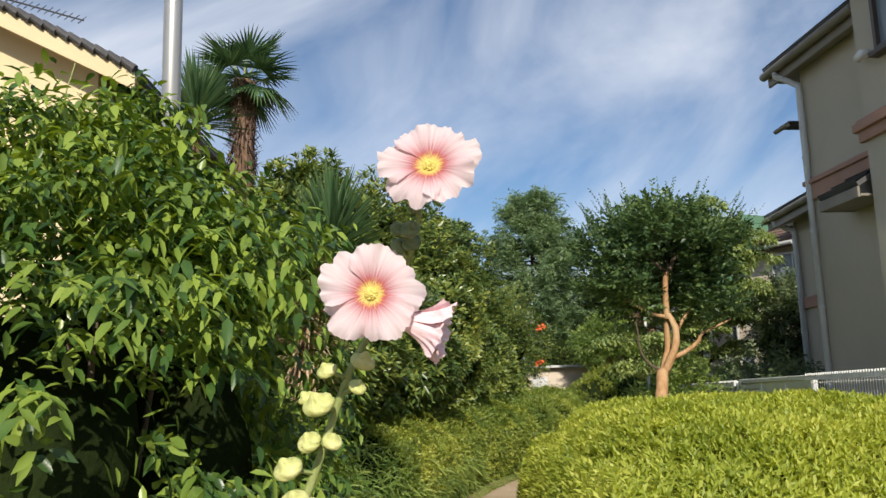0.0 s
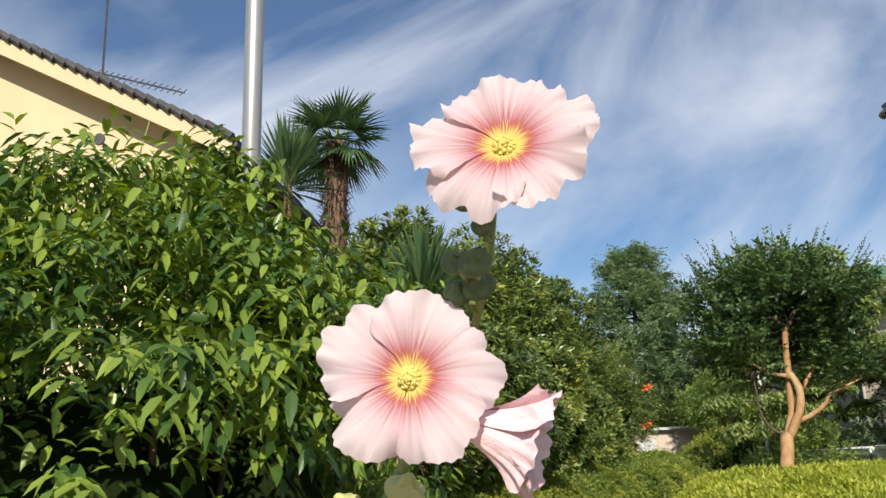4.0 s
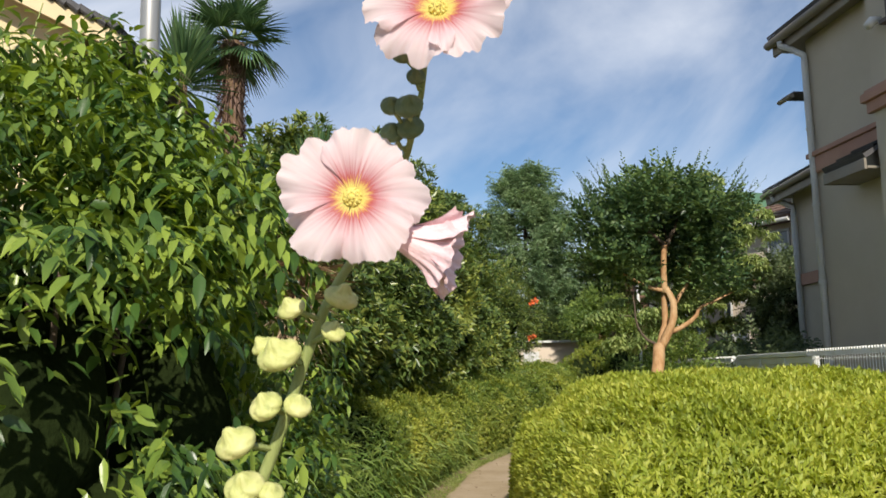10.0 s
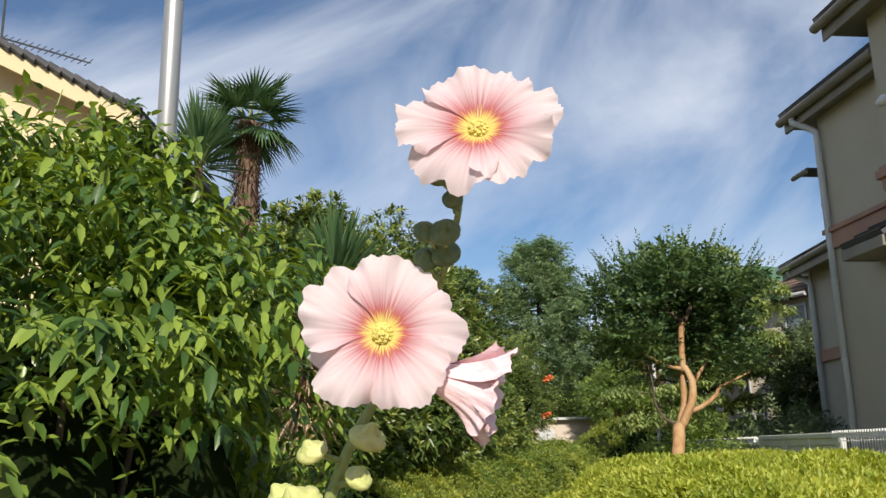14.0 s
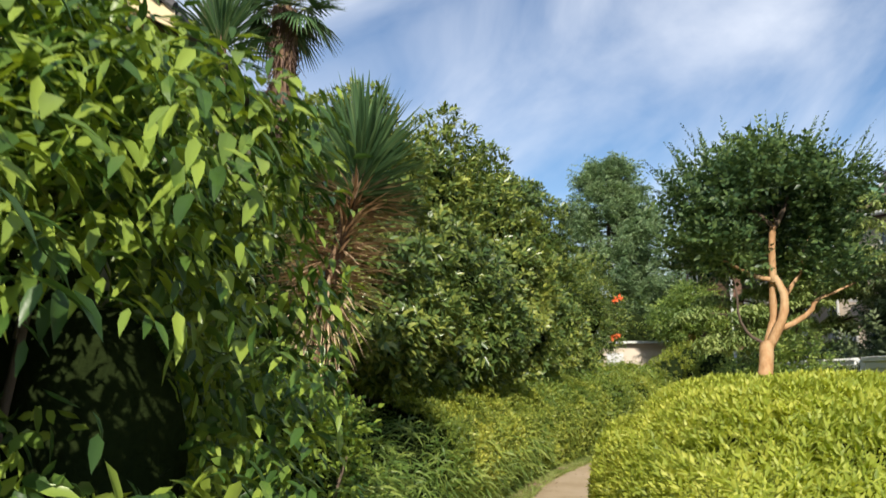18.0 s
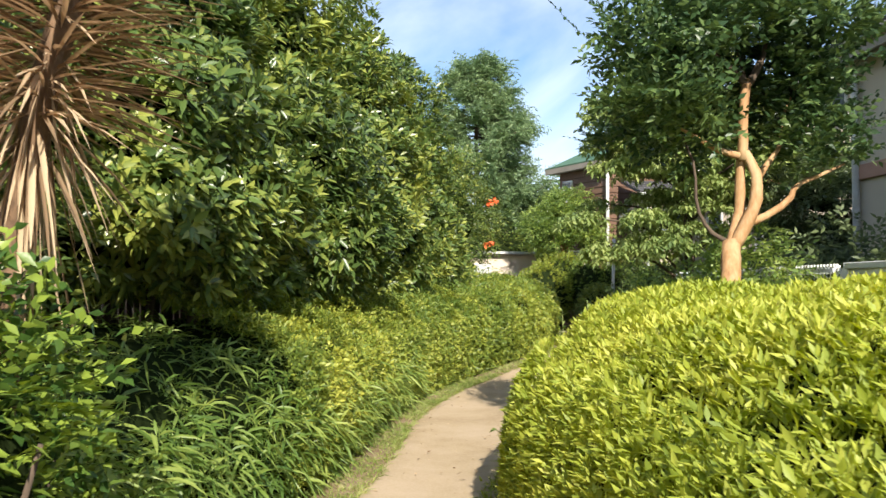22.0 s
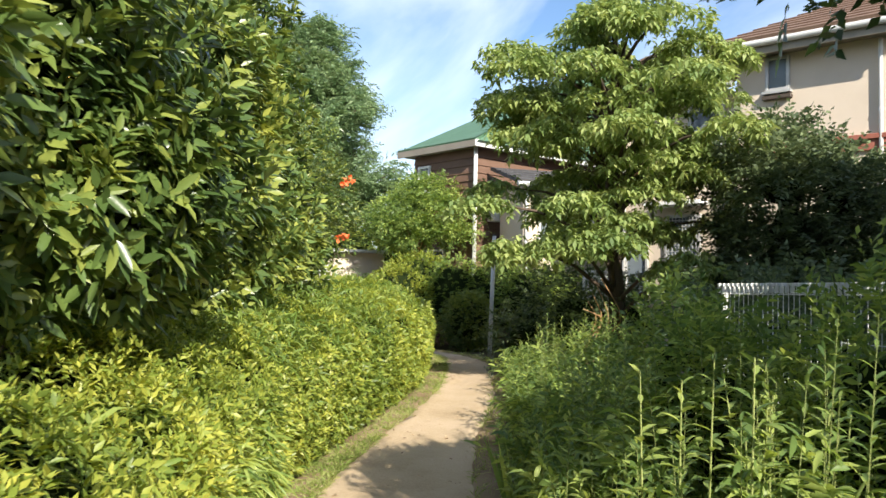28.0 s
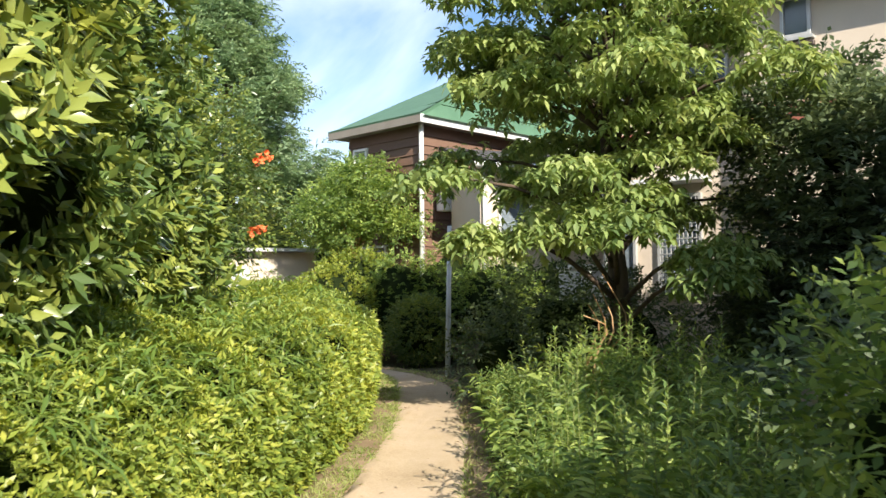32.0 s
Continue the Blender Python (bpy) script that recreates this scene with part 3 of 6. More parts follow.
def gutter_part(parent, p, q, r=0.06, mat=GUTTER_BROWN):
    """A half-round gutter from p to q."""
    p, q = Vector(p), Vector(q)
    d = (q - p).normalized()
    s = d.cross(Vector((0, 0, 1))).normalized()
    bm = bmesh.new()
    rows = []
    for e in (p, q):
        ring = []
        for rad in (r, r - 0.008):
            for k in range(9):
                a = math.pi * k / 8 * (1 if rad == r else -1) + (0 if rad == r else math.pi)
                ring.append(bm.verts.new(e + s * math.cos(a) * rad - Vector((0, 0, 1)) * math.sin(a if rad == r else -a + 2 * math.pi) * rad * (1 if rad == r else 1)))
        rows.append(ring)
    n = len(rows[0])
    for k in range(n):
        bm.faces.new((rows[0][k], rows[0][(k + 1) % n], rows[1][(k + 1) % n], rows[1][k]))
    bm.faces.new(rows[0][::-1])
    bm.faces.new(rows[1])
    return part("gutter", bm, mat, parent, smooth=False)


def slope_part(parent, name, a, b, c, d, mat, thick=0.07, rows=0, label=""):
    """A roof slope with the corners a, b (eaves) and c, d (top), and courses laid up it."""
    A, B, C, Dd = (Vector(v) for v in (a, b, c, d))
    n = (B - A).cross(Dd - A).normalized()
    if n.z < 0:
        n = -n
    bm = bmesh.new()
    lo = [bm.verts.new(v) for v in (A, B, C, Dd)]
    hi = [bm.verts.new(v + n * thick) for v in (A, B, C, Dd)]
    bm.faces.new(lo[::-1])
    bm.faces.new(hi)
    for k in range(4):
        bm.faces.new((lo[k], lo[(k + 1) % 4], hi[(k + 1) % 4], hi[k]))
    bmesh.ops.recalc_face_normals(bm, faces=bm.faces)
    roof = part(name, bm, mat, parent, label)
    for k in range(rows):
        u0, u1 = k / rows, (k + 1.12) / rows
        p0, p1 = A.lerp(Dd, u0), B.lerp(C, u0)
        p2, p3 = B.lerp(C, min(u1, 1)), A.lerp(Dd, min(u1, 1))
        bm = bmesh.new()
        vs = [bm.verts.new(v) for v in (p0 + n * (thick + .028), p1 + n * (thick + .028), p2 + n * (thick + .004), p3 + n * (thick + .004), p0 + n * (thick + .002), p1 + n * (thick + .002))]
        bm.faces.new(vs[:4])
        bm.faces.new((vs[4], vs[5], vs[1], vs[0]))
        bmesh.ops.recalc_face_normals(bm, faces=bm.faces)
        part("tile_course", bm, mat, roof)
    return roof


def house_taupe():
    """The two-storey taupe house beside the garden: a recessed wing and a nearer, taller block."""
    h = thing("house", "two-storey taupe plastered house with dark tiled roof and pink bands", "house")
    wx, y1, nx, ny = 4.68, 10.52, 4.40, 8.86
    box_part("wall", (wx, 9.5, ny, y1, 0, 5.62), PLASTER_TAUPE, h, bevel=0.01)
    box_part("wall", (nx, 9.5, 6.2, ny, 0, 6.10), PLASTER_TAUPE, h, bevel=0.01)
    box_part("band", (wx - .05, wx + .02, ny, y1 + .03, 3.84, 4.04), TRIM_PINK, h, "pink moulded band round the wall")
    box_part("band", (wx - .08, wx + .02, ny, y1 + .06, 4.04, 4.10), TRIM_PINK, h)
    for z0, z1, o in ((4.10, 4.22, .05), (4.22, 4.31, .09), (4.31, 4.35, .06)):
        box_part("band", (nx - o, nx + .01, 6.2, ny + o, z0, z1), TRIM_PINK, h)
    # soffit, fascia and gutter of the wing
    box_part("soffit", (4.52, 9.6, ny, y1 + .40, 5.55, 5.62), GUTTER_BROWN, h)
    box_part("fascia", (4.48, 4.52, ny, y1 + .43, 5.50, 5.70), GUTTER_BROWN, h)
    slope_part(h, "roof", (4.45, ny, 5.68), (4.45, y1 + .43, 5.68), (7.2, y1 - 1.8, 6.9), (7.2, ny, 6.9), TILE_DARK, rows=11, label="dark flat-tiled roof")
    slope_part(h, "roof", (4.45, y1 + .43, 5.68), (9.7, y1 + .43, 5.68), (7.2, y1 - 1.8, 6.9), (7.2, y1 - 1.8, 6.9), TILE_DARK)
    gutter_part(h, (4.43, ny, 5.66), (4.43, y1 + .45, 5.66))
    pipe_part(h, wx - .06, y1 - .06, 0, 5.6, 0.04, swan=(-0.19, 0.2))
    # snow guards on the tiles
    for k in range(4):
        box_part("snow_guard", (4.62, 4.66, 9.0 + k * .45, 9.10 + k * .45, 5.83, 5.93), DARK_METAL, h)
    # the nearer block's roof
    box_part("soffit", (4.17, 9.6, 5.8, 9.26, 6.03, 6.10), GUTTER_BROWN, h)
    box_part("fascia", (4.14, 4.17, 5.8, 9.29, 5.97, 6.19), GUTTER_BROWN, h)
    slope_part(h, "roof", (4.10, 5.8, 6.17), (4.10, 9.31, 6.17), (6.9, 7.8, 7.4), (6.9, 7.2, 7.4), TILE_DARK, rows=9)
    slope_part(h, "roof", (4.10, 9.31, 6.17), (9.7, 9.31, 6.17), (6.9, 7.8, 7.4), (6.9, 7.8, 7.4), TILE_DARK)
    gutter_part(h, (4.08, 5.8, 6.15), (4.08, 9.33, 6.15))
    window_part(h, 'x-', 7.3, 8.45, 4.95, 5.85, nx, FRAME_BROWN)
    # the little pent roof that juts from the nearer block over the wing's wall
    slope_part(h, "porch_roof", (wx - .42, 8.862, 3.62), (wx - .42, 9.62, 3.62), (wx - .02, 9.40, 3.86), (wx - .02, 8.862, 3.86), TILE_DARK, .05, rows=3, label="small dark pent roof")
    box_part("porch_fascia", (wx - .44, wx - .41, 8.862, 9.64, 3.50, 3.62), GUTTER_BROWN, h)
    box_part("porch_fascia", (wx - .41, wx - .01, 9.61, 9.64, 3.50, 3.62), GUTTER_BROWN, h)
    box_part("porch_soffit", (wx - .41, wx - .01, 8.862, 9.61, 3.51, 3.54), GUTTER_BROWN, h)
    # a short eave of the roof behind, past the downpipe
    box_part("eave_end", (wx - .16, wx + .2, 10.60, 10.90, 4.90, 4.93), TILE_DARK, h)
    gutter_part(h, (wx - .18, 10.6, 4.88), (wx - .18, 10.92, 4.88), .035)
    part("lamp_housing", tube([(4.40, 8.62, 5.02), (4.31, 8.62, 5.0), (4.25, 8.62, 4.94)], [.03, .05, .045], 10), WHITE_PAINT, h, "small white wall lamp", smooth=True)
    return h


def house_taupe_back():
    """The next house along, set further back."""
    h = thing("house", "taupe plastered house with low dark roof and white downpipe", "house")
    x0, y0, y1 = 6.4, 11.6, 15.2
    box_part("wall", (x0, 11, y0, y1, 0, 4.62), PLASTER_TAUPE, h, bevel=0.01)
    box_part("band", (x0 - .05, x0 + .02, y0, y1 + .04, 2.9, 3.1), TRIM_PINK, h)
    box_part("fascia", (x0 - .34, x0 - .28, y0, y1 + .4, 4.42, 4.62), GUTTER_BROWN, h)
    box_part("soffit", (x0 - .28, 11, y0, y1 + .38, 4.56, 4.62), GUTTER_BROWN, h)
    slope_part(h, "roof", (x0 - .36, y0, 4.62), (x0 - .36, y1 + .42, 4.62), (8.8, y1 - 1.2, 5.9), (8.8, y0, 5.9), TILE_DARK, rows=8)
    slope_part(h, "roof", (x0 - .36, y1 + .42, 4.62), (11.4, y1 + .42, 4.62), (8.8, y1 - 1.2, 5.9), (8.8, y1 - 1.2, 5.9), TILE_DARK)
    gutter_part(h, (x0 - .38, y0, 4.62), (x0 - .38, y1 + .44, 4.6))
    pipe_part(h, x0 - .07, y1 - .1, 0, 4.55, 0.05, swan=(-0.27, 0.2))
    box_part("corner_board", (x0 - .03, x0 + .1, y1 - .02, y1 + .03, 0, 4.5), GUTTER, h)
    return h


def swing(h, x, y, deg):
    """Turns a finished thing about the upright line through (x, y)."""
    h.matrix_basis = pose(x, y, 0, 0, 0, deg) @ Matrix.Translation((-x, -y, 0)) @ h.matrix_basis


def house_cream():
    """The cream house with the small upper window and red band."""
    h = thing("house", "two-storey cream plastered house with brown roof and red band", "house")
    x0 = 9.4
    box_part("wall", (x0, 15.5, 19.2, 21.6, 0.1, 5.65), PLASTER_CREAM, h, bevel=0.01)
    box_part("wall", (x0 + .25, 15.5, 21.6, 24.0, 0.1, 5.2), PLASTER_CREAM, h, bevel=0.01)
    for z0, z1, o in ((3.88, 4.05, .05), (4.05, 4.13, .09)):
        box_part("band", (x0 - o, x0 + .02, 19.18, 21.6, z0, z1), TRIM_RED, h, "dark red moulded band")
        box_part("band", (x0 + .25 - o, x0 + .27, 21.61, 24.02, z0 - .1, z1 - .1), TRIM_RED, h)
    window_part(h, 'x-', 20.68, 21.08, 5.02, 5.60, x0, FRAME_GREY)
    box_part("window_hood", (x0 - .1, x0 + .01, 20.64, 21.12, 4.88, 4.94), FRAME_BROWN, h)
    window_part(h, 'x-', 21.9, 22.6, 4.3, 5.05, x0 + .25, FRAME_GREY)
    window_part(h, 'x-', 22.35, 23.05, 1.6, 3.05, x0 + .25, FRAME_GREY, lattice=True)
    box_part("window_hood", (x0 - .15, x0 + .26, 22.2, 23.3, 3.2, 3.27), WHITE_PAINT, h, "white flat hood over the lattice window")
    window_part(h, 'x-', 23.4, 23.9, 1.4, 2.6, x0 + .25, FRAME_GREY)
    box_part("fascia", (x0 - .42, x0 - .38, 18.8, 21.9, 5.58, 5.78), GUTTER_BROWN, h)
    box_part("soffit", (x0 - .38, 15.6, 18.8, 21.9, 5.64, 5.70), GUTTER_BROWN, h)
    slope_part(h, "roof", (x0 - .45, 18.8, 5.78), (x0 - .45, 21.95, 5.78), (12.4, 20.6, 7.3), (12.4, 18.8, 7.3), TILE_BROWN, rows=10, label="brown tiled roof")
    slope_part(h, "roof", (x0 - .45, 21.95, 5.78), (15.8, 21.95, 5.78), (12.4, 20.6, 7.3), (12.4, 20.6, 7.3), TILE_BROWN)
    gutter_part(h, (x0 - .47, 18.8, 5.76), (x0 - .47, 21.98, 5.76), mat=GUTTER)
    slope_part(h, "roof", (x0 - .15, 21.6, 5.25), (x0 - .15, 24.35, 5.25), (12.4, 23.2, 6.5), (12.4, 21.6, 6.5), TILE_BROWN, rows=8)
    slope_part(h, "roof", (x0 - .15, 24.35, 5.25), (15.8, 24.35, 5.25), (12.4, 23.2, 6.5), (12.4, 23.2, 6.5), TILE_BROWN)
    gutter_part(h, (x0 - .17, 21.6, 5.23), (x0 - .17, 24.37, 5.23), mat=GUTTER)
    pipe_part(h, x0 - .06, 19.28, 0.1, 5.6, 0.035)
    pipe_part(h, x0 + .18, 23.9, 0.1, 5.1, 0.035)
    # utility box and low white rail by the wall
    u = thing("utility_box", "white metal meter cupboard against the cream wall", "box")
    box_part("body", (7.2, 7.7, 22.9, 23.6, .25, 1.95), WHITE_PAINT, u)
    box_part("door", (7.185, 7.2, 22.95, 23.55, .35, 1.85), FRAME_GREY, u)
    box_part("cap", (7.13, 7.75, 22.83, 23.67, 1.95, 2.0), WHITE_PAINT, u)
    return h


def house_brown():
    """The brown clapboard house with the green hipped roof."""
    h = thing("house", "brown clapboard house with green hipped metal roof and white trim", "house")
    x0, y0, x1, y1, z1 = 6.56, 27.9, 19.35, 30.15, 5.02
    wall = box_part("wall", (x0, x1, y0, y1, 0.2, z1), SIDING_BROWN, h, bevel=0.0)
    k = 0
    z = 0.5
    while z < z1 - .1:
        bm = bmesh.new()
        for dims in ((x0 - .035, x0 - .002, y0 - .03, y1),):
            box(bm, dims[0], dims[1], dims[2], dims[3], z, z + .17)
        for v in bm.verts:
            if v.co.z > z + .1 and v.co.x < x0 - .02:
                v.co.x += .024
        part("board", bm, SIDING_BROWN, wall)
        bm = bmesh.new()
        box(bm, x0 - .002, x1, y0 - .035, y0 - .002, z, z + .17)
        for v in bm.verts:
            if v.co.z > z + .1 and v.co.y < y0 - .02:
                v.co.y += .024
        part("board", bm, SIDING_BROWN, wall)
        z += .185
        k += 1
    box_part("corner_board", (x0 - .045, x0 + .02, y0 - .045, y0 + .02, .2, z1), SIDING_BROWN, h, "brown corner board")
    pipe_part(h, x0 - .09, y0 - .08, .2, z1 - .02, .05, WHITE_PAINT)
    hop = box_part('rain_hopper', (x0 + .35, x0 + .62, y0 - .26, y0 - .04, 3.25, 3.75), WHITE_PAINT, h, 'white box on the brown wall', .02)
    part('bracket_arm', tube([(x0 + .48, y0 - .04, 3.85), (x0 + .48, y0 - .22, 3.85), (x0 + .48, y0 - .22, 3.74)], [.02] * 3, 6), WHITE_PAINT, hop)
    e, zr = .32, 7.8
    r0, r1 = (11.54, 28.52), (14.54, 28.52)
    ze = z1 + .02
    slope_part(h, "roof", (x0 - e, y1 + e, ze), (x0 - e, y0 - e, ze), (r0[0], r0[1], zr), (r1[0], r1[1], zr), ROOF_GREEN, rows=9, label="green metal roof with standing courses")
    slope_part(h, "roof", (x0 - e, y0 - e, ze), (x1 + e, y0 - e, ze), (r0[0], r0[1], zr), (r0[0], r0[1], zr), ROOF_GREEN, rows=9)
    slope_part(h, "roof", (x1 + e, y0 - e, ze), (x1 + e, y1 + e, ze), (r1[0], r1[1], zr), (r0[0], r0[1], zr), ROOF_GREEN)
    slope_part(h, "roof", (x1 + e, y1 + e, ze), (x0 - e, y1 + e, ze), (r1[0], r1[1], zr), (r1[0], r1[1], zr), ROOF_GREEN)
    box_part("fascia", (x0 - e - .02, x0 - e + .02, y0 - e, y1 + e, ze - .1, ze + .06), GUTTER_BROWN, h)
    box_part("fascia", (x0 - e - .02, x1 + e, y0 - e - .02, y0 - e + .02, ze - .1, ze + .06), WHITE_PAINT, h)
    box_part("soffit", (x0 - e + .02, x1 + e, y0 - e + .02, y1 + e, ze - .06, ze - .02), GUTTER_BROWN, h)
    window_part(h, 'x-', 29.5, 29.95, 4.05, 4.7, x0 - .02, WHITE_PAINT)
    window_part(h, 'x-', 28.9, 29.7, 1.4, 2.6, x0 - .02, WHITE_PAINT)
    # the lower wing in front
    g = thing("house", "low pale grey annex with flat grey roof", "house")
    box_part("wall", (7.15, 11.5, 26.4, 27.82, .2, 3.95), PLASTER_CREAM, g, bevel=.01)
    slope_part(g, "roof", (6.9, 26.1, 3.95), (11.7, 26.1, 3.95), (11.7, 27.85, 4.45), (6.9, 27.85, 4.45), TILE_DARK, rows=5)
    gutter_part(g, (6.88, 26.08, 3.94), (11.7, 26.08, 3.94), mat=GUTTER)
    window_part(g, 'y-', 7.5, 8.2, 2.6, 3.5, 26.4, WHITE_PAINT)
    window_part(g, 'y-', 8.8, 9.9, 2.5, 3.5, 26.4, WHITE_PAINT)
    pipe_part(g, 7.2, 26.33, .2, 3.9, .035, WHITE_PAINT)
    return h


def house_yellow():
    """The pale yellow gabled house behind the shrubs, with its tiled verge and aerial."""
    h = thing("house", "pale yellow gabled house with grey tiled roof and brown soffit", "house")
    yw, xr, xa = 14.3, -6.0, -10.6
    zr, za = 7.55, 9.95
    bm = bmesh.new()
    prof = [(xr, 0), (xr, zr - .05), (xa, za - .05), (-15.2, zr - .05), (-15.2, 0)]
    f = [bm.verts.new((x, yw, z)) for x, z in prof]
    b = [bm.verts.new((x, yw + 8, z)) for x, z in prof]
    bm.faces.new(f)
    bm.faces.new(b[::-1])
    for k in range(5):
        bm.faces.new((f[k], b[k], b[(k + 1) % 5], f[(k + 1) % 5]))
    bmesh.ops.recalc_face_normals(bm, faces=bm.faces)
    part("wall", bm, PLASTER_YELLOW, h)
    e = .85
    s = (za - zr) / (xr - xa)
    ex, ez = xr + e, zr - e * s
    slope_part(h, "roof", (ex, yw - .55, ez), (ex, yw + 8.4, ez), (xa, yw + 8.4, za), (xa, yw - .55, za), TILE_DARK, .1, rows=18, label="grey tiled roof slope")
    slope_part(h, "roof", (-16.05, yw - .55, ez), (-16.05, yw + 8.4, ez), (xa, yw + 8.4, za), (xa, yw - .55, za), TILE_DARK, .1)
    # verge tiles along the rake, one by one
    nt = 24
    for k in range(nt):
        u = (k + .5) / nt
        x, z = ex + (xa - ex) * u, ez + (za - ez) * u
        bm = tube([(x + .13, yw - .60, z + .10 - .13 * s), (x - .12, yw - .60, z + .155 + .12 * s)], [.075, .06], 8)
        part("verge_tile", bm, TILE_DARK, h)
    bm = bmesh.new()
    for p, q, z0, z1 in ((ex, xa, -.26, .06),):
        vs = [bm.verts.new(v) for v in ((p, yw - .56, ez + z0), (q, yw - .56, za + z0), (q, yw - .56, za + z1), (p, yw - .56, ez + z1), (p, yw - .50, ez + z0), (q, yw - .50, za + z0), (q, yw - .50, za + z1), (p, yw - .50, ez + z1))]
        for fi in ((0, 1, 2, 3), (7, 6, 5, 4), (0, 4, 5, 1), (3, 2, 6, 7), (0, 3, 7, 4), (1, 5, 6, 2)):
            bm.faces.new([vs[i] for i in fi])
    bmesh.ops.recalc_face_normals(bm, faces=bm.faces)
    part("bargeboard", bm, PLASTER_YELLOW, h, "pale yellow bargeboard")
    bm = bmesh.new()
    vs = [bm.verts.new(v) for v in ((ex, yw - .50, ez - .05), (xa, yw - .50, za - .05), (xa, yw + .02, za - .05), (ex, yw + .02, ez - .05))]
    up = [bm.verts.new(v.co + Vector((0, 0, .04))) for v in vs]
    bm.faces.new(vs)
    bm.faces.new(up[::-1])
    for k in range(4):
        bm.faces.new((vs[k], up[k], up[(k + 1) % 4], vs[(k + 1) % 4]))
    bmesh.ops.recalc_face_normals(bm, faces=bm.faces)
    part("soffit", bm, PLASTER_YELLOW, h)
    gutter_part(h, (ex + .02, yw - .5, ez), (ex + .02, yw + 8.3, ez), .06, DARK_METAL)
    part("vent", tube([(-7.9, yw - .03, 7.6), (-7.9, yw + .02, 7.6)], [.11, .11], 14), DARK_METAL, h, "round dark vent")
    a = thing("tv_aerial", "thin metal television aerial with many short rods on a mast", "aerial")
    part("mast", tube([(-8.33, 15.0, 8.0), (-8.36, 15.0, 12.2)], [.025, .02], 6), DARK_METAL, a)
    boom = part("boom", tube([(-8.50, 15.0, 9.34), (-6.62, 15.0, 8.73)], [.018, .015], 6), DARK_METAL, a)
    for k in range(15):
        u = k / 14
        x, y, z = -8.45 + 1.80 * u, 15.0, 9.325 - .585 * u
        part("rod", tube([(x - .02, y - .12, z - .12), (x + .02, y + .12, z + .12)], [.009, .009], 5), DARK_METAL, boom)
    return h


def far_buildings():
    h = thing("garden_house", "low beige garden building with a pale flat roof behind shrubs", "shed")
    box_part("wall", (2.7, 4.9, 30.0, 33, .2, 2.5), PLASTER_CREAM, h, bevel=.01)
    slope_part(h, "roof", (2.5, 29.75, 2.5), (5.1, 29.75, 2.5), (5.1, 33, 2.62), (2.5, 33, 2.62), GUTTER)
    box_part("door", (2.95, 3.5, 29.96, 30.0, .3, 2.2), GUTTER, h)
    # more houses beyond, to close the lane
    for (x0, x1, y0, y1, z) in ((-16, -9, 27, 36, 6.2), (16.5, 24, 24, 34, 6.0), (13, 20, 38, 48, 6.4), (-6, 1.5, 44, 52, 6.2)):
        g = thing("house", "distant two-storey plastered house with dark roof", "house", "houses beyond the lane")
        box_part("wall", (x0, x1, y0, y1, 0, z), PLASTER_CREAM, g, bevel=.01)
        xm = (x0 + x1) / 2
        slope_part(g, "roof", (x0 - .5, y0 - .5, z), (x1 + .5, y0 - .5, z), (xm + .8, (y0 + y1) / 2, z + 1.8), (xm - .8, (y0 + y1) / 2, z + 1.8), TILE_DARK)
        slope_part(g, "roof", (x0 - .5, y1 + .5, z), (x1 + .5, y1 + .5, z), (xm + .8, (y0 + y1) / 2, z + 1.8), (xm - .8, (y0 + y1) / 2, z + 1.8), TILE_DARK)
        slope_part(g, "roof", (x0 - .5, y0 - .5, z), (x0 - .5, y1 + .5, z), (xm - .8, (y0 + y1) / 2, z + 1.8), (xm - .8, (y0 + y1) / 2, z + 1.8), TILE_DARK)
        slope_part(g, "roof", (x1 + .5, y0 - .5, z), (x1 + .5, y1 + .5, z), (xm + .8, (y0 + y1) / 2, z + 1.8), (xm + .8, (y0 + y1) / 2, z + 1.8), TILE_DARK)
        for k in range(3):
            a = x0 + (x1 - x0) * (.12 + .3 * k)
            window_part(g, 'y-', a, a + 1.2, 3.6, 4.7, y0)


swing(house_taupe(), 4.68, 10.52, 6)
house_taupe_back()
swing(house_cream(), 9.4, 20.9, 30)
swing(house_brown(), 6.55, 27.9, 24)
house_yellow()
far_buildings()


# ---- fences, poles ----
def mesh_fence(x, y0, y1, z0, z1):
    f = thing("mesh_fence", "white steel wire fence with looped top beside the hedge", "fence")
    n = int((y1 - y0) / 2) + 1
    for k in range(n + 1):
        y = y0 + (y1 - y0) * k / n
        part("post", tube([(x + .03, y, 0), (x + .03, y, z1 - .03)], [.025, .025], 8), WHITE_PAINT, f)
    step = .05
    V, Q = [], []
    bm = bmesh.new()
    y = y0
    while y < y1:
        box(bm, x - .0022, x + .0022, y - .0022, y + .0022, z0, z1 - .05)
        vs = [(x, y, z1 - .05), (x - .015, y + .005, z1 - .012), (x - .03, y + .015, z1), (x - .045, y + .025, z1 - .02), (x - .03, y + .025, z1 - .06)]
        for p, q in zip(vs, vs[1:]):
            box(bm, min(p[0], q[0]) - .003, max(p[0], q[0]) + .003, min(p[1], q[1]) - .003, max(p[1], q[1]) + .003, min(p[2], q[2]) - .003, max(p[2], q[2]) + .003)
        y += step
    part("wire", bm, WHITE_PAINT, f)
    for z in np.arange(z0 + .1, z1, .28):
        part("rail", tube([(x + .006, y0, z), (x + .006, y1, z)], [.004, .004], 5), WHITE_PAINT, f)
    part("rail", tube([(x - .03, y0, z1 - .005), (x - .03, y1, z1 - .005)], [.006, .006], 5), WHITE_PAINT, f)
    return f


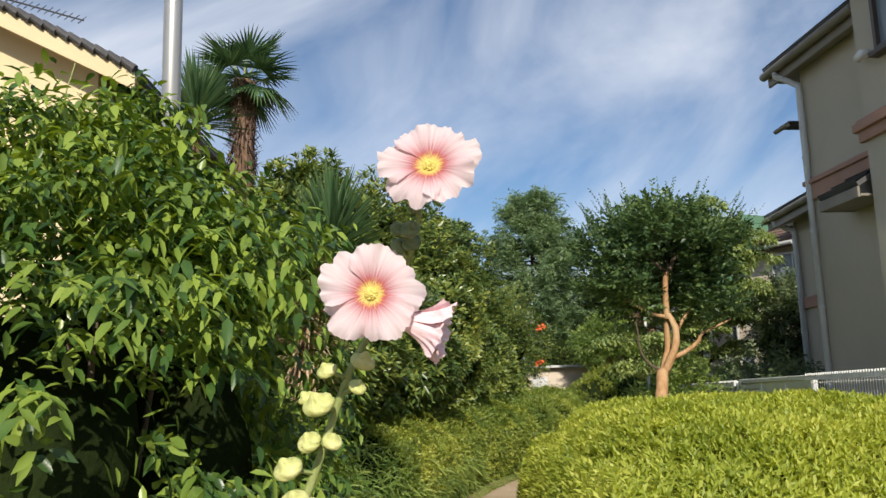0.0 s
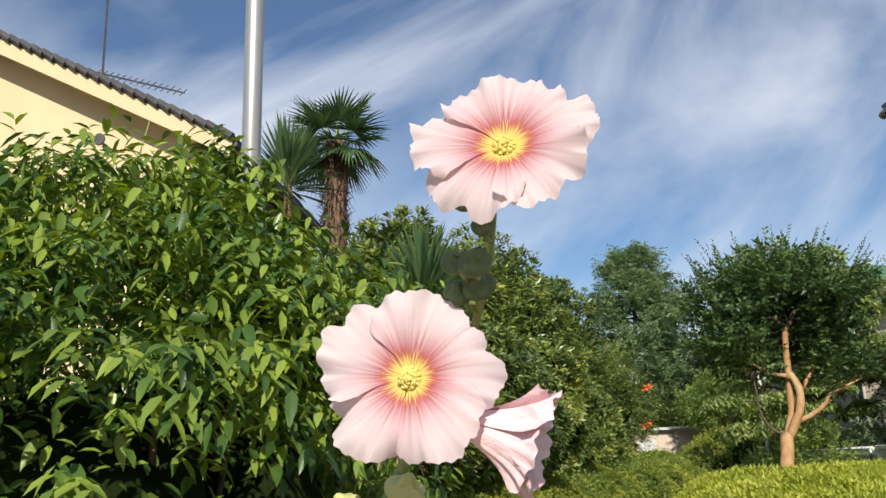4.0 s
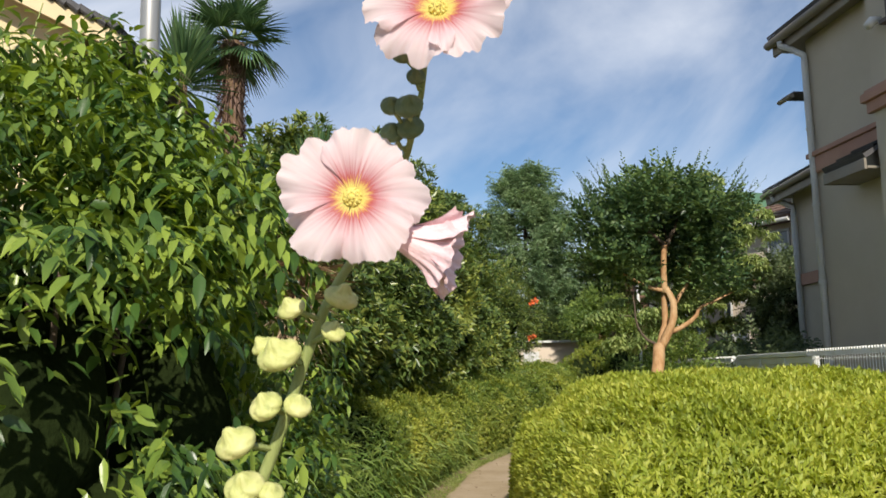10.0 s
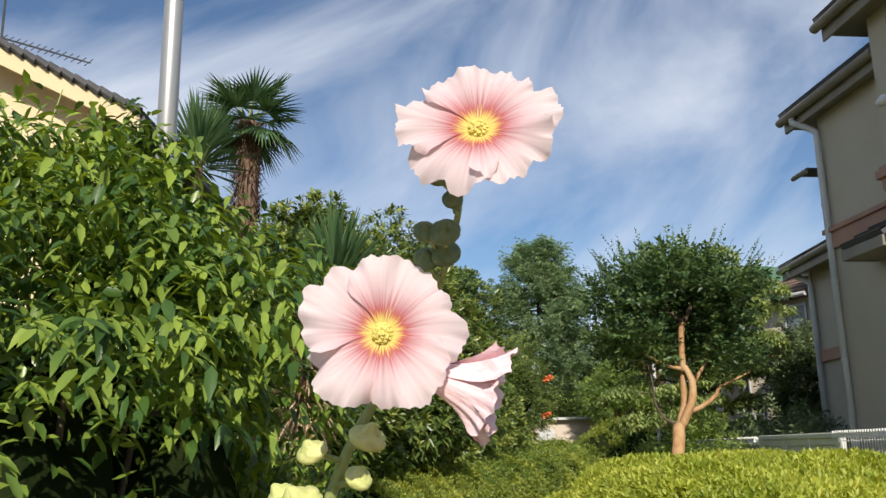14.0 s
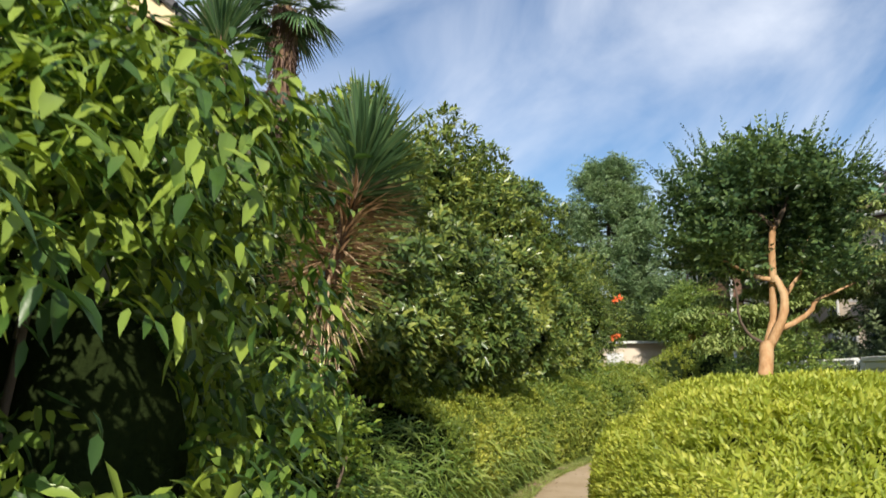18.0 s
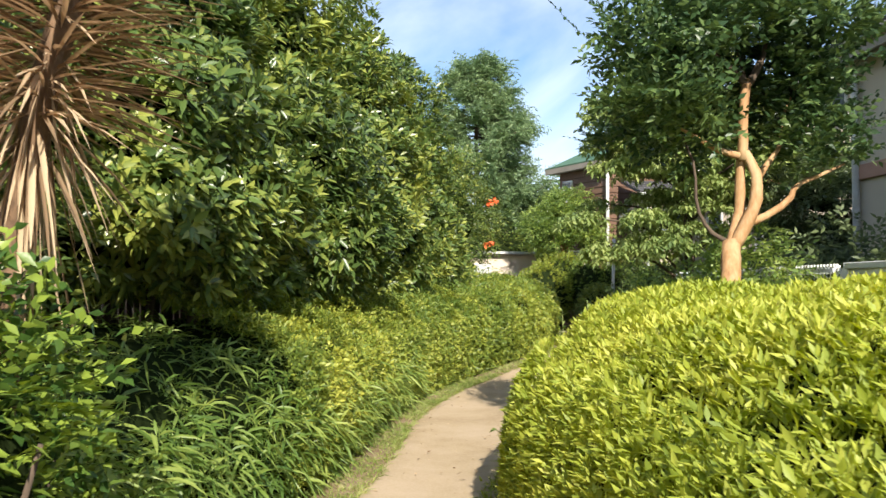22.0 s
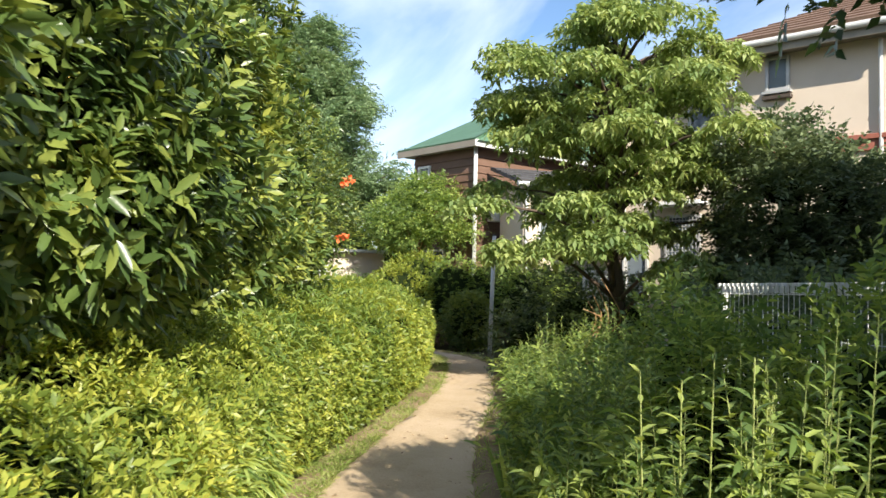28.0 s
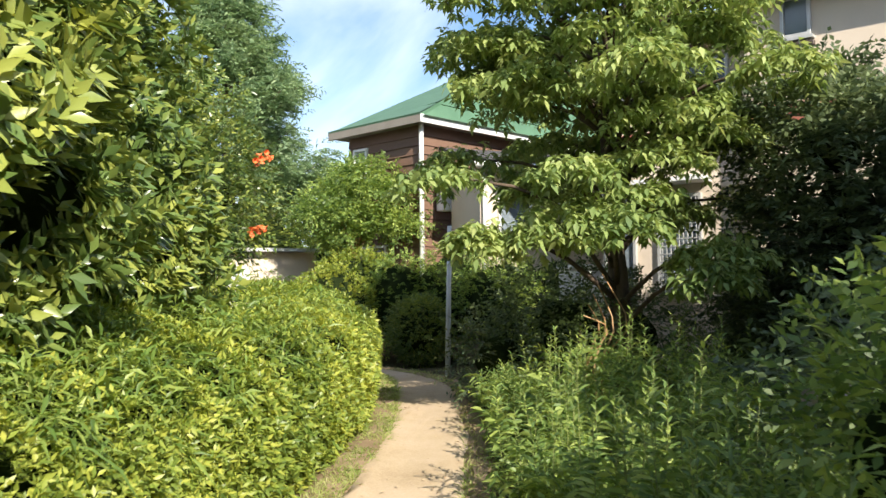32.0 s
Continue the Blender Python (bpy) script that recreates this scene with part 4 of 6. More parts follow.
mesh_fence(3.62, 5.2, 8.6, 0.35, 1.66)
mesh_fence(3.62, 10.75, 14.3, 0.35, 1.64)


def panel_fence():
    f = thing("panel_fence", "white painted solid panel fence with a capping rail", "fence")
    y0, y1, x = 8.65, 10.7, 3.66
    box_part("cap", (x - .05, x + .05, y0, y1, 1.60, 1.65), WHITE_PAINT, f)
    for k in range(4):
        y = y0 + (y1 - y0) * k / 3
        box_part("post", (x - .035, x + .035, y - .035, y + .035, 0, 1.60), WHITE_PAINT, f)
    for k in range(3):
        a = y0 + (y1 - y0) * k / 3 + .037
        b = y0 + (y1 - y0) * (k + 1) / 3 - .037
        box_part("panel", (x - .01, x + .01, a, b, .2, 1.53), WHITE_PAINT, f)
        box_part("rail", (x - .025, x + .025, a, b, 1.53, 1.598), WHITE_PAINT, f)


panel_fence()


def steel_pole():
    p = thing("street_pole", "tall round galvanised steel pole rising from the shrubs", "pole")
    part("shaft", tube([(-1.60, 4.86, 0), (-1.60, 4.86, 4), (-1.60, 4.86, 8.5)], [.056, .055, .05], 20), STEEL, p, smooth=True)
    part("collar", tube([(-1.60, 4.86, 3.02), (-1.60, 4.86, 3.2)], [.064, .064], 20), STEEL, p, "wider pale band round the pole", smooth=True)


steel_pole()


def path_post():
    p = thing("sign_post", "thin grey metal post at the bend with a small green top", "post")
    x, y = 5.72, 24.4
    z = float(ground_z(y))
    part("shaft", tube([(x - .06, y, z - .05), (x, y, z + 2.3)], [.04, .038], 10), GUTTER, p, smooth=True)
    part("cap", tube([(x, y, z + 2.3), (x, y, z + 2.32)], [.04, .02], 10), DARK_METAL, p, smooth=True)
    part("sleeve", tube([(x - .01, y, z + 1.75), (x - .004, y, z + 2.1)], [.043, .043], 10), ROOF_GREEN, p, "green tape sleeve", smooth=True)


path_post()


def wood_fence():
    f = thing("board_fence", "weathered brown vertical board fence behind the shrubs", "fence")
    line = smooth_line([(-4.2, 7.0, 0), (-3.6, 10, 0), (-2.6, 14, 0), (-1.2, 18, 0), (0.6, 22, 0), (2.3, 25.5, 0)], 150)
    rng = np.random.default_rng(3)
    for i in range(0, len(line) - 1):
        a, b = line[i], line[i + 1]
        d = b - a
        bm = bmesh.new()
        z = float(ground_z(a[1]))
        h = 1.65 + rng.uniform(-.03, .03)
        r = bmesh.ops.create_cube(bm, size=1.0, matrix=Matrix.Translation((a[0], a[1], z + h / 2)) @ Matrix.Rotation(math.atan2(d[1], d[0]), 4, 'Z') @ Matrix.Diagonal((.105, .02, h, 1)))
        part("board", bm, WOOD_FENCE, f)
    for zz in (.5, 1.4):
        pts = [(p[0] + .03, p[1], float(ground_z(p[1])) + zz) for p in line[::10]]
        part("rail", tube(pts, [.03] * len(pts), 4), WOOD_FENCE, f)


wood_fence()


# ---- plants ----
def branch(name, parent, pts, r0, r1, mat, n=8, sides=8, seed=0, wob=.06):
    line = smooth_line(pts, n)
    rad = np.linspace(r0, r1, n)
    return part(name, tube(line, rad, sides, wob, np.random.default_rng(seed)), mat, parent, smooth=True)


def left_shrub():
    """The big broad-leaved shrub beside the flower, its pointed leaves hanging in tiers."""
    rng = np.random.default_rng(11)
    s = thing("shrub", "big dense shrub with pointed glossy hanging leaves", "shrub")
    bl = Blobs(rng, [(-1.75, 3.5, 1.25, 1.15, 1.25, 1.40), (-1.3, 4.25, 1.2, .80, .64, 1.12), (-2.6, 3.2, 1.4, 1.1, 1.3, 1.6), (-1.15, 3.55, .75, .72, .8, .9), (-3.6, 4.2, 1.4, 1.2, 1.4, 1.55), (-2.0, 4.7, 1.5, 1.0, .8, 1.6), (-1.75, 4.45, 1.95, .7, .55, 1.1), (-.96, 4.18, 1.35, .54, .46, 1.08), (-1.15, 4.0, 1.75, .62, .55, .62), (-.95, 3.75, 2.0, .40, .45, .28), (-1.55, 3.0, .74, .62, .45, .46), (-1.05, 3.15, .76, .40, .42, .46), (-1.45, 3.45, 2.06, .55, .45, .26), (-2.3, 4.0, 2.42, .8, .7, .72), (-3.2, 3.8, 2.4, .9, .8, .85)], .13, 3.2)
    for k in range(7):
        a = rng.uniform(0, 6.28)
        x, y = -1.8 + .2 * math.cos(a), 3.7 + .2 * math.sin(a)
        branch("stem", s, [(x, y, 0), (x + .2 * math.cos(a), y + .2 * math.sin(a), .9), (x + .35 * math.cos(a), y + .4 * math.sin(a), 1.9)], .03, .01, BARK_BROWN, seed=k)
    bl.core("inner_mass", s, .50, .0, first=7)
    # leafy sprays: twigs that arch outwards and carry leaves in two ranks
    n_tw, per = 6000, 8
    P0, N0 = bl.sample(9400, .24, .06, .86)
    kk = rng.normal(size=(6, 3)) * [6.5, 6.5, 12.0]
    tier = np.sin(P0 @ kk.T + rng.uniform(0, 6.28, 6)).sum(-1) + np.where(P0[:, 2] < .9, .3, np.clip(.8 * (P0[:, 2] - 1.45), -.4, .4)) + 1.2 * ((P0[:, 0] > -.85) & (P0[:, 1] > 3.85))
    # Leaves thinned here so the near-black mass shows in place of shade.
    hollow = lambda P: (P[:, 2] > .70) & (P[:, 2] < 1.80) & (P[:, 0] > -2.4) & (P[:, 0] < -.66) & (P[:, 1] < 4.25)
    tier = tier - np.where(P0[:, 2] > 1.3, 3.2, 2.3) * hollow(P0)
    pick = np.argsort(-tier)[:n_tw]
    P0, N0 = P0[pick], N0[pick]
    P0 = P0 + N0 * (.05 * tier[pick])[:, None].clip(-.05, .16)
    out = unit(N0 * [1, 1, .35] + rng.normal(0, .45, (n_tw, 3)) + [0, 0, .15])
    ln = rng.uniform(.25, .55, n_tw)
    Ps, Ds, Ns = [], [], []
    for k in range(per):
        u = (k + .6) / per
        base = P0 + out * ((u - .45) * ln)[:, None]
        base[:, 2] -= .30 * ln * u * u
        sg = 1 if k % 2 else -1
        sd = unit(np.cross(out, [0, 0, 1.0]) + rng.normal(0, .25, (n_tw, 3)))
        d = out * .6 + sd * (sg * .75) + np.array([0, 0, -.62]) + rng.normal(0, .25, (n_tw, 3))
        Ps.append(base)
        Ds.append(d)
        Ns.append(unit(np.array([0, 0, 1.0]) + N0 * .25 + rng.normal(0, .25, (n_tw, 3))))
    P, D, N = map(np.concatenate, (Ps, Ds, Ns))
    clear = P[:, 0] < -.40 - .3 * np.clip(P[:, 1] - 4.2, 0, 2)
    P, D, N = P[clear], D[clear], N[clear]
    L = rng.uniform(.066, .115, len(P)) * np.where((P[:, 0] > -1.0) & (P[:, 1] > 3.6), .72, .95)
    near = np.flatnonzero((P[:, 0] > -.95) & (P[:, 1] < 4.6) & (P[:, 1] > 2.4) & (P[:, 2] > .9))
    near = rng.permutation(near)[:280]
    rest = np.setdiff1d(np.arange(len(P)), near)
    single_leaves("leaf", blade_mesh("leaf", LEAF_SHRUB_ONE, .44, .25, .14), P[near], D[near], N[near], L[near], s)
    P, D, N, L = P[rest], D[rest], N[rest], L[rest]
    fo = leaves("foliage", P, D, N, L, L * rng.uniform(.36, .48, len(P)), LEAF_SHRUB, s, "pointed mid-green leaves in sunlit tiers", .25, .14, fine=True)
    fo["kind"] = "stuff"
    Q0, M0 = bl.sample(3000, .12, .06, .7)
    Q0 = Q0 - M0 * rng.uniform(.10, .28, len(Q0))[:, None]
    few = ~hollow(Q0) | (rng.uniform(0, 1, len(Q0)) < np.where(Q0[:, 2] > 1.25, .35, .9))
    Q0, M0 = Q0[few], M0[few]
    P, D, N = rosettes(rng, Q0, unit(M0 + rng.normal(0, .5, M0.shape) + [0, 0, -.2]), 7, (.6, 1.6), .08)
    L = rng.uniform(.055, .095, len(P))
    leaves("inner_leaves", P, D, N, L, L * .5, LEAF_SHRUB, s, "leaves deep inside the shrub", .25, .14, fine=True, kind="stuff")
    # bare shoots that stand above the top
    for k in range(17):
        x, y = rng.uniform(-3.4, -1.75), rng.uniform(3.4, 4.6)
        z = 2.5
        top = rng.uniform(2.85, 3.25)
        branch("shoot", s, [(x, y, z - .6), (x + rng.uniform(-.05, .05), y, (z + top) / 2), (x + rng.uniform(-.12, .12), y, top)], .007, .003, STEM_GREEN, 5, 5, k)
        m = 12
        zz = np.linspace(z - .1, top, m)
        a = rng.uniform(0, 6.28, m)
        Pq = np.column_stack([np.full(m, x), np.full(m, y), zz])
        leaves("shoot_leaf", Pq, np.column_stack([np.cos(a), np.sin(a), np.full(m, .5)]), np.tile([0, 0, 1.0], (m, 1)), rng.uniform(.07, .12, m), .04, LEAF_SHRUB, s, droop=.3, fine=True, kind="stuff")
    # low leafy growth at its foot
    f = thing("undergrowth", "low leafy weeds at the foot of the shrub", "plants", kind="stuff")
    n = 1500
    x = rng.uniform(-2.4, -.55, n)
    y = rng.uniform(1.6, 4.6, n)
    z = rng.uniform(.05, .55, n) * np.clip((-.45 - x) * 1.2, .2, 1)
    P, D, N = rosettes(rng, np.column_stack([x, y, z]), np.column_stack([rng.normal(.3, .4, n), rng.normal(-.2, .4, n), np.ones(n)]), 6, (.7, 1.5))
    leaves("foliage", P, D, N, rng.uniform(.04, .09, len(P)), rng.uniform(.018, .035, len(P)), LEAF_SHRUB, f, droop=.3)


left_shrub()


def yucca(line, radius, trunk_r=.05, n_blades=150, skirt=True, seed=0):
    """A yucca whose trunk follows the line, with its spiky head at the top."""
    rng = np.random.default_rng(seed)
    s = thing("yucca", "tall yucca, spiky green head" + (" over a skirt of dead straw leaves" if skirt else " on a bare trunk"), "yucca")
    branch("trunk", s, line, trunk_r * 1.2, trunk_r, BARK_PALM, 14, 9, seed)
    axis = smooth_line(line, 60)
    head = axis[-1, 2]

    def blades(nm, n, z0, z1, el0, el1, L0, L1, mat, w, droop, lab, power=1.0, jit=.13):
        u = rng.uniform(0, 1, n) ** power
        a = rng.uniform(0, 6.283, n)
        el = el0 + (el1 - el0) * u + rng.normal(0, jit, n)
        z = z0 + (z1 - z0) * u
        P = np.column_stack([np.interp(z, axis[:, 2], axis[:, 0]) + .05 * np.cos(a), np.interp(z, axis[:, 2], axis[:, 1]) + .05 * np.sin(a), z])
        D = np.column_stack([np.cos(a) * np.cos(el), np.sin(a) * np.cos(el), np.sin(el)])
        N = np.column_stack([-np.cos(a) * np.sin(el), -np.sin(a) * np.sin(el), np.cos(el)])
        ls = rng.uniform(L0, L1, n)
        if nm == "blade":
            single_leaves(nm, blade_mesh(nm, LEAF_YUCCA_ONE, w / (L0 + L1) * 2, droop, .25), P, D, N, ls, s)
        else:
            leaves(nm, P, D, N, ls, w * rng.uniform(.7, 1.3, n), mat, s, lab, droop, .25, fine=True, kind="stuff")

    blades("blade", n_blades, head - .30, head + .06, -.15, 1.45, radius * .8, radius * 1.05, LEAF_YUCCA, .042, .05, "stiff sword-shaped green blades")
    if skirt:
        blades("dead_leaves", 620, head - .98, head - .22, -.18, .22, radius * .4, radius * .9, LEAF_DEAD, .020, .05, "dry straw-coloured leaves standing out level", .8, .2)
        blades("dead_leaves", 60, head - 1.12, head - .72, -.9, -.3, radius * .3, radius * .7, LEAF_DEAD, .022, .2, "dry leaves bent downwards", 1.0, .35)
        blades("dead_leaves", 34, head - 1.15, head - .85, -1.2, -.7, .2, .42, LEAF_DEAD, .018, .5, "crooked dry leaves", 1.0, .4)
        blades("dead_leaves", 18, head - 1.25, head - .9, -1.5, -1.3, .5, .8, LEAF_DEAD, .016, .02, "long dry leaves hanging to the ground cover", 1.0, .12)
        blades("dead_leaves", 30, head - 1.15, head - .85, -1.54, -1.30, .2, .42, LEAF_DEAD, .017, .03, "bleached bundle of dead leaves")


yucca([(-1.38, 7.40, 0), (-1.30, 7.40, 1.3), (-1.20, 7.40, 2.1), (-1.02, 7.38, 2.75), (-.97, 7.38, 2.98)], .62, n_blades=270, seed=2)
leafy_at_yucca = [(-1.25, 6.95, .85, .36, .34, .75), (-1.6, 6.85, .75, .42, .4, .8), (-1.9, 6.3, .7, .55, .7, .65), (-1.75, 5.5, .55, .45, .5, .5)]
yucca([(-2.75, 9.6, 0), (-2.78, 9.6, 2.5), (-2.86, 9.6, 5.0)], .66, n_blades=190, skirt=False, seed=4)


def palm(x, y, z):
    rng = np.random.default_rng(8)
    s = thing("palm_tree", "windmill palm with a shaggy fibrous trunk and fan leaves", "palm")
    branch("trunk", s, [(x + .1, y, 0), (x + .05, y, z * .5), (x, y, z)], .13, .15, BARK_PALM, 14, 12, 3, .22)
    n = 1700
    zz = rng.uniform(z * .35, z + .05, n)
    a = rng.uniform(0, 6.283, n)
    P = np.column_stack([x + .13 * np.cos(a), y + .13 * np.sin(a), zz])
    D = np.column_stack([np.cos(a) * .5, np.sin(a) * .5, rng.choice([-1, 1], n) * rng.uniform(.4, 1, n)])
    leaves("trunk_fibre", P, D, np.column_stack([np.cos(a), np.sin(a), np.zeros(n)]), rng.uniform(.1, .26, n), .026, FIBRE, s, "brown fibre and old leaf bases", .3, .3)
    fans = [(0.35, 1.0, .85), (1.6, 1.2, .8), (2.7, 1.0, .85), (3.9, .7, .6), (5.2, .75, .62), (.9, .35, .66), (2.2, .30, .62), (3.2, .25, .6), (4.4, .3, .66), (5.8, .3, .62), (.2, -.35, .6), (1.4, -.5, .55), (5.6, -.45, .58), (3.6, -.5, .55), (4.7, -.15, .5), (2.6, -.55, .55)]
    for az, el, ln in fans:
        d = np.array([math.cos(az) * math.cos(el), math.sin(az) * math.cos(el), math.sin(el)])
        c0 = np.array([x, y, z])
        hub = c0 + d * ln * .55
        fan = part("leaf_stalk", tube([c0, c0 + d * ln * .3, hub], [.016, .012, .009], 5), STEM_GREEN, s)
        m = 30
        side = unit(np.cross(d, [0, 0, 1.0]))
        up = np.cross(side, d)
        th = np.linspace(-1.75, 1.75, m)
        D = np.cos(th)[:, None] * d + np.sin(th)[:, None] * side + .12 * up * np.cos(th * 6)[:, None]
        old = el < -.2
        leaves("fan", np.tile(hub, (m, 1)), D, np.tile(up, (m, 1)), (.60 if not old else .5) * (1 - .10 * np.abs(th)), .042, LEAF_DEAD if el < -.58 else LEAF_YUCCA, fan, "", .12 if not old else .5, .3, fine=True)


palm(-2.76, 11.5, 6.05)


YELLOW_AT = (1, (-0.69, 13.09, 2.14))     # which bush has turning leaves, and where


def big_bushes():
    """The row of tall evergreen bushes with whorled leaves, each a plant of its own."""
    specs = [([(-1.85, 11.3, 2.8, 1.15, 1.5, 2.05), (-1.9, 11.3, 2.1, 1.15, 1.4, .85)], 1500, .10),
             ([(-1.4, 13.8, 2.8, 1.3, 1.5, 2.2), (-1.1, 13.9, 2.0, 1.2, 1.3, .9)], 1400, .10),
             ([(-.6, 16.6, 2.9, 1.35, 1.5, 2.5), (-.4, 16.9, 2.1, 1.25, 1.4, 1.0)], 1300, .10),
             ([(.15, 19.5, 2.9, 1.25, 1.4, 2.85), (.4, 19.7, 2.1, 1.2, 1.3, 1.2)], 1150, .10)]
    for i, (b, n, ll) in enumerate(specs):
        rng = np.random.default_rng(30 + i)
        s = thing("evergreen_bush", "tall rounded evergreen bush with whorls of glossy leaves", "bush", "bushes behind the low hedge")
        bl = Blobs(rng, b, .2, 3.4)
        x, y = b[0][0], b[0][1]
        for k in range(5):
            a = k * 1.26 + i
            z = float(ground_z(y))
            branch("stem", s, [(x, y, z - .05), (x + .35 * math.cos(a), y + .3 * math.sin(a), 1.1), (x + .8 * math.cos(a), y + .8 * math.sin(a), 2.6)], .06, .02, BARK_BROWN, seed=k)
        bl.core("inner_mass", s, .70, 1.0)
        P0, N0 = bl.sample(int(n * 3.1), .24, 1.35, .86)
        ax = unit(N0 * .9 + rng.normal(0, .3, N0.shape) + [0, 0, .55])
        P, D, N = rosettes(rng, P0, ax, 9, (.6, 1.4), .05)
        L = rng.uniform(.085, .15, len(P))
        if i < 2:
            near = np.flatnonzero((P[:, 0] > b[0][0] + .2) & (P[:, 1] < b[0][1]) & (P[:, 2] < 3.2))
            near = rng.permutation(near)[:240]
            rest = np.setdiff1d(np.arange(len(P)), near)
            single_leaves("leaf", blade_mesh("leaf", LEAF_BUSH_ONE, .40, .10, .12), P[near], D[near], N[near], L[near], s)
            P, D, N, L = P[rest], D[rest], N[rest], L[rest]
        if i == YELLOW_AT[0]:
            m = 60
            C = np.array(YELLOW_AT[1]) + rng.normal(0, 1, (m, 3)) * [.10, .12, .16]
            leaves("old_leaves", C, unit(rng.normal(size=(m, 3)) + [.5, -.5, -.2]), rng.normal(0, .4, (m, 3)) + [0, 0, 1], rng.uniform(.08, .14, m), .04, LEAF_TURNED, s, "yellowing leaves", .2, .12, fine=True, kind="stuff")
        fo = leaves("foliage", P, D, N, L, L * rng.uniform(.36, .45, len(P)), LEAF_BUSH, s, "glossy oblong leaves in whorls", .10, .12, fine=i < 2)
        fo["kind"] = "stuff"


big_bushes()


def hedge_surface(rng, left, right, n, zf, zb, gap=.0, front_share=.42):
    """Points on the near face and on the sloping top of a hedge between two lines (front, back)."""
    m = len(left)
    seg = rng.uniform(0, m - 1.001, n)
    i = seg.astype(int)
    f = (seg - i)[:, None]
    A = left[i] * (1 - f) + left[i + 1] * f
    B = right[i] * (1 - f) + right[i + 1] * f
    d = unit(left[i + 1] - left[i])
    face = rng.uniform(0, 1, n) < front_share
    u = np.where(face, 0.06 * rng.uniform(0, 1, n) ** 2, rng.uniform(0, 1, n))
    out = unit(A - B)
    g = ground_z(A[:, 1])
    lump = .07 * np.sin(seg * .9) + .05 * np.sin(seg * 2.3 + 1) + .04 * np.sin(u * 9 + seg)
    top = zf + (zb - zf) * u ** .8 + lump
    edge = .16 * np.clip(1 - u / .22, 0, 1) ** 2
    z = np.where(face, rng.uniform(.05, 1, n) * (top - .1), top - edge - rng.uniform(0, 1, n) ** 2 * .12)
    bulge = np.where(face, .10 * np.sin(np.clip(z / np.maximum(top, .2), 0, 1) * 2.8) - rng.uniform(0, 1, n) ** 2 * .12, 0)
    XY = A + (B - A) * u[:, None] + out * bulge[:, None]
    N = np.where(face[:, None], np.column_stack([out * .9, np.full(n, .45)]), np.column_stack([out * .3 * (1 - u)[:, None], np.ones(n)]))
    return np.column_stack([XY, g + z]), unit(N), face


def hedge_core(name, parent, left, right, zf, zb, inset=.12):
    # Filling under the hedge leaves; its dark colour stands in for inner shade.
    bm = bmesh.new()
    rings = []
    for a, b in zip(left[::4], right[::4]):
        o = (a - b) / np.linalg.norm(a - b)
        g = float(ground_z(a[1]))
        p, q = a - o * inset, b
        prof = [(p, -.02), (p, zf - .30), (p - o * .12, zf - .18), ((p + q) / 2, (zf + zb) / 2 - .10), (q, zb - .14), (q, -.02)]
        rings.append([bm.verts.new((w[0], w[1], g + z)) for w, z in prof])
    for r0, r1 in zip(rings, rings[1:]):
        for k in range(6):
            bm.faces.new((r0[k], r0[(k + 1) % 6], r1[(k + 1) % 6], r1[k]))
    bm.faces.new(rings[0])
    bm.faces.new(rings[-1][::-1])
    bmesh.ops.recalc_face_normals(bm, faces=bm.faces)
    return part(name, bm, CORE_SHADE, parent)


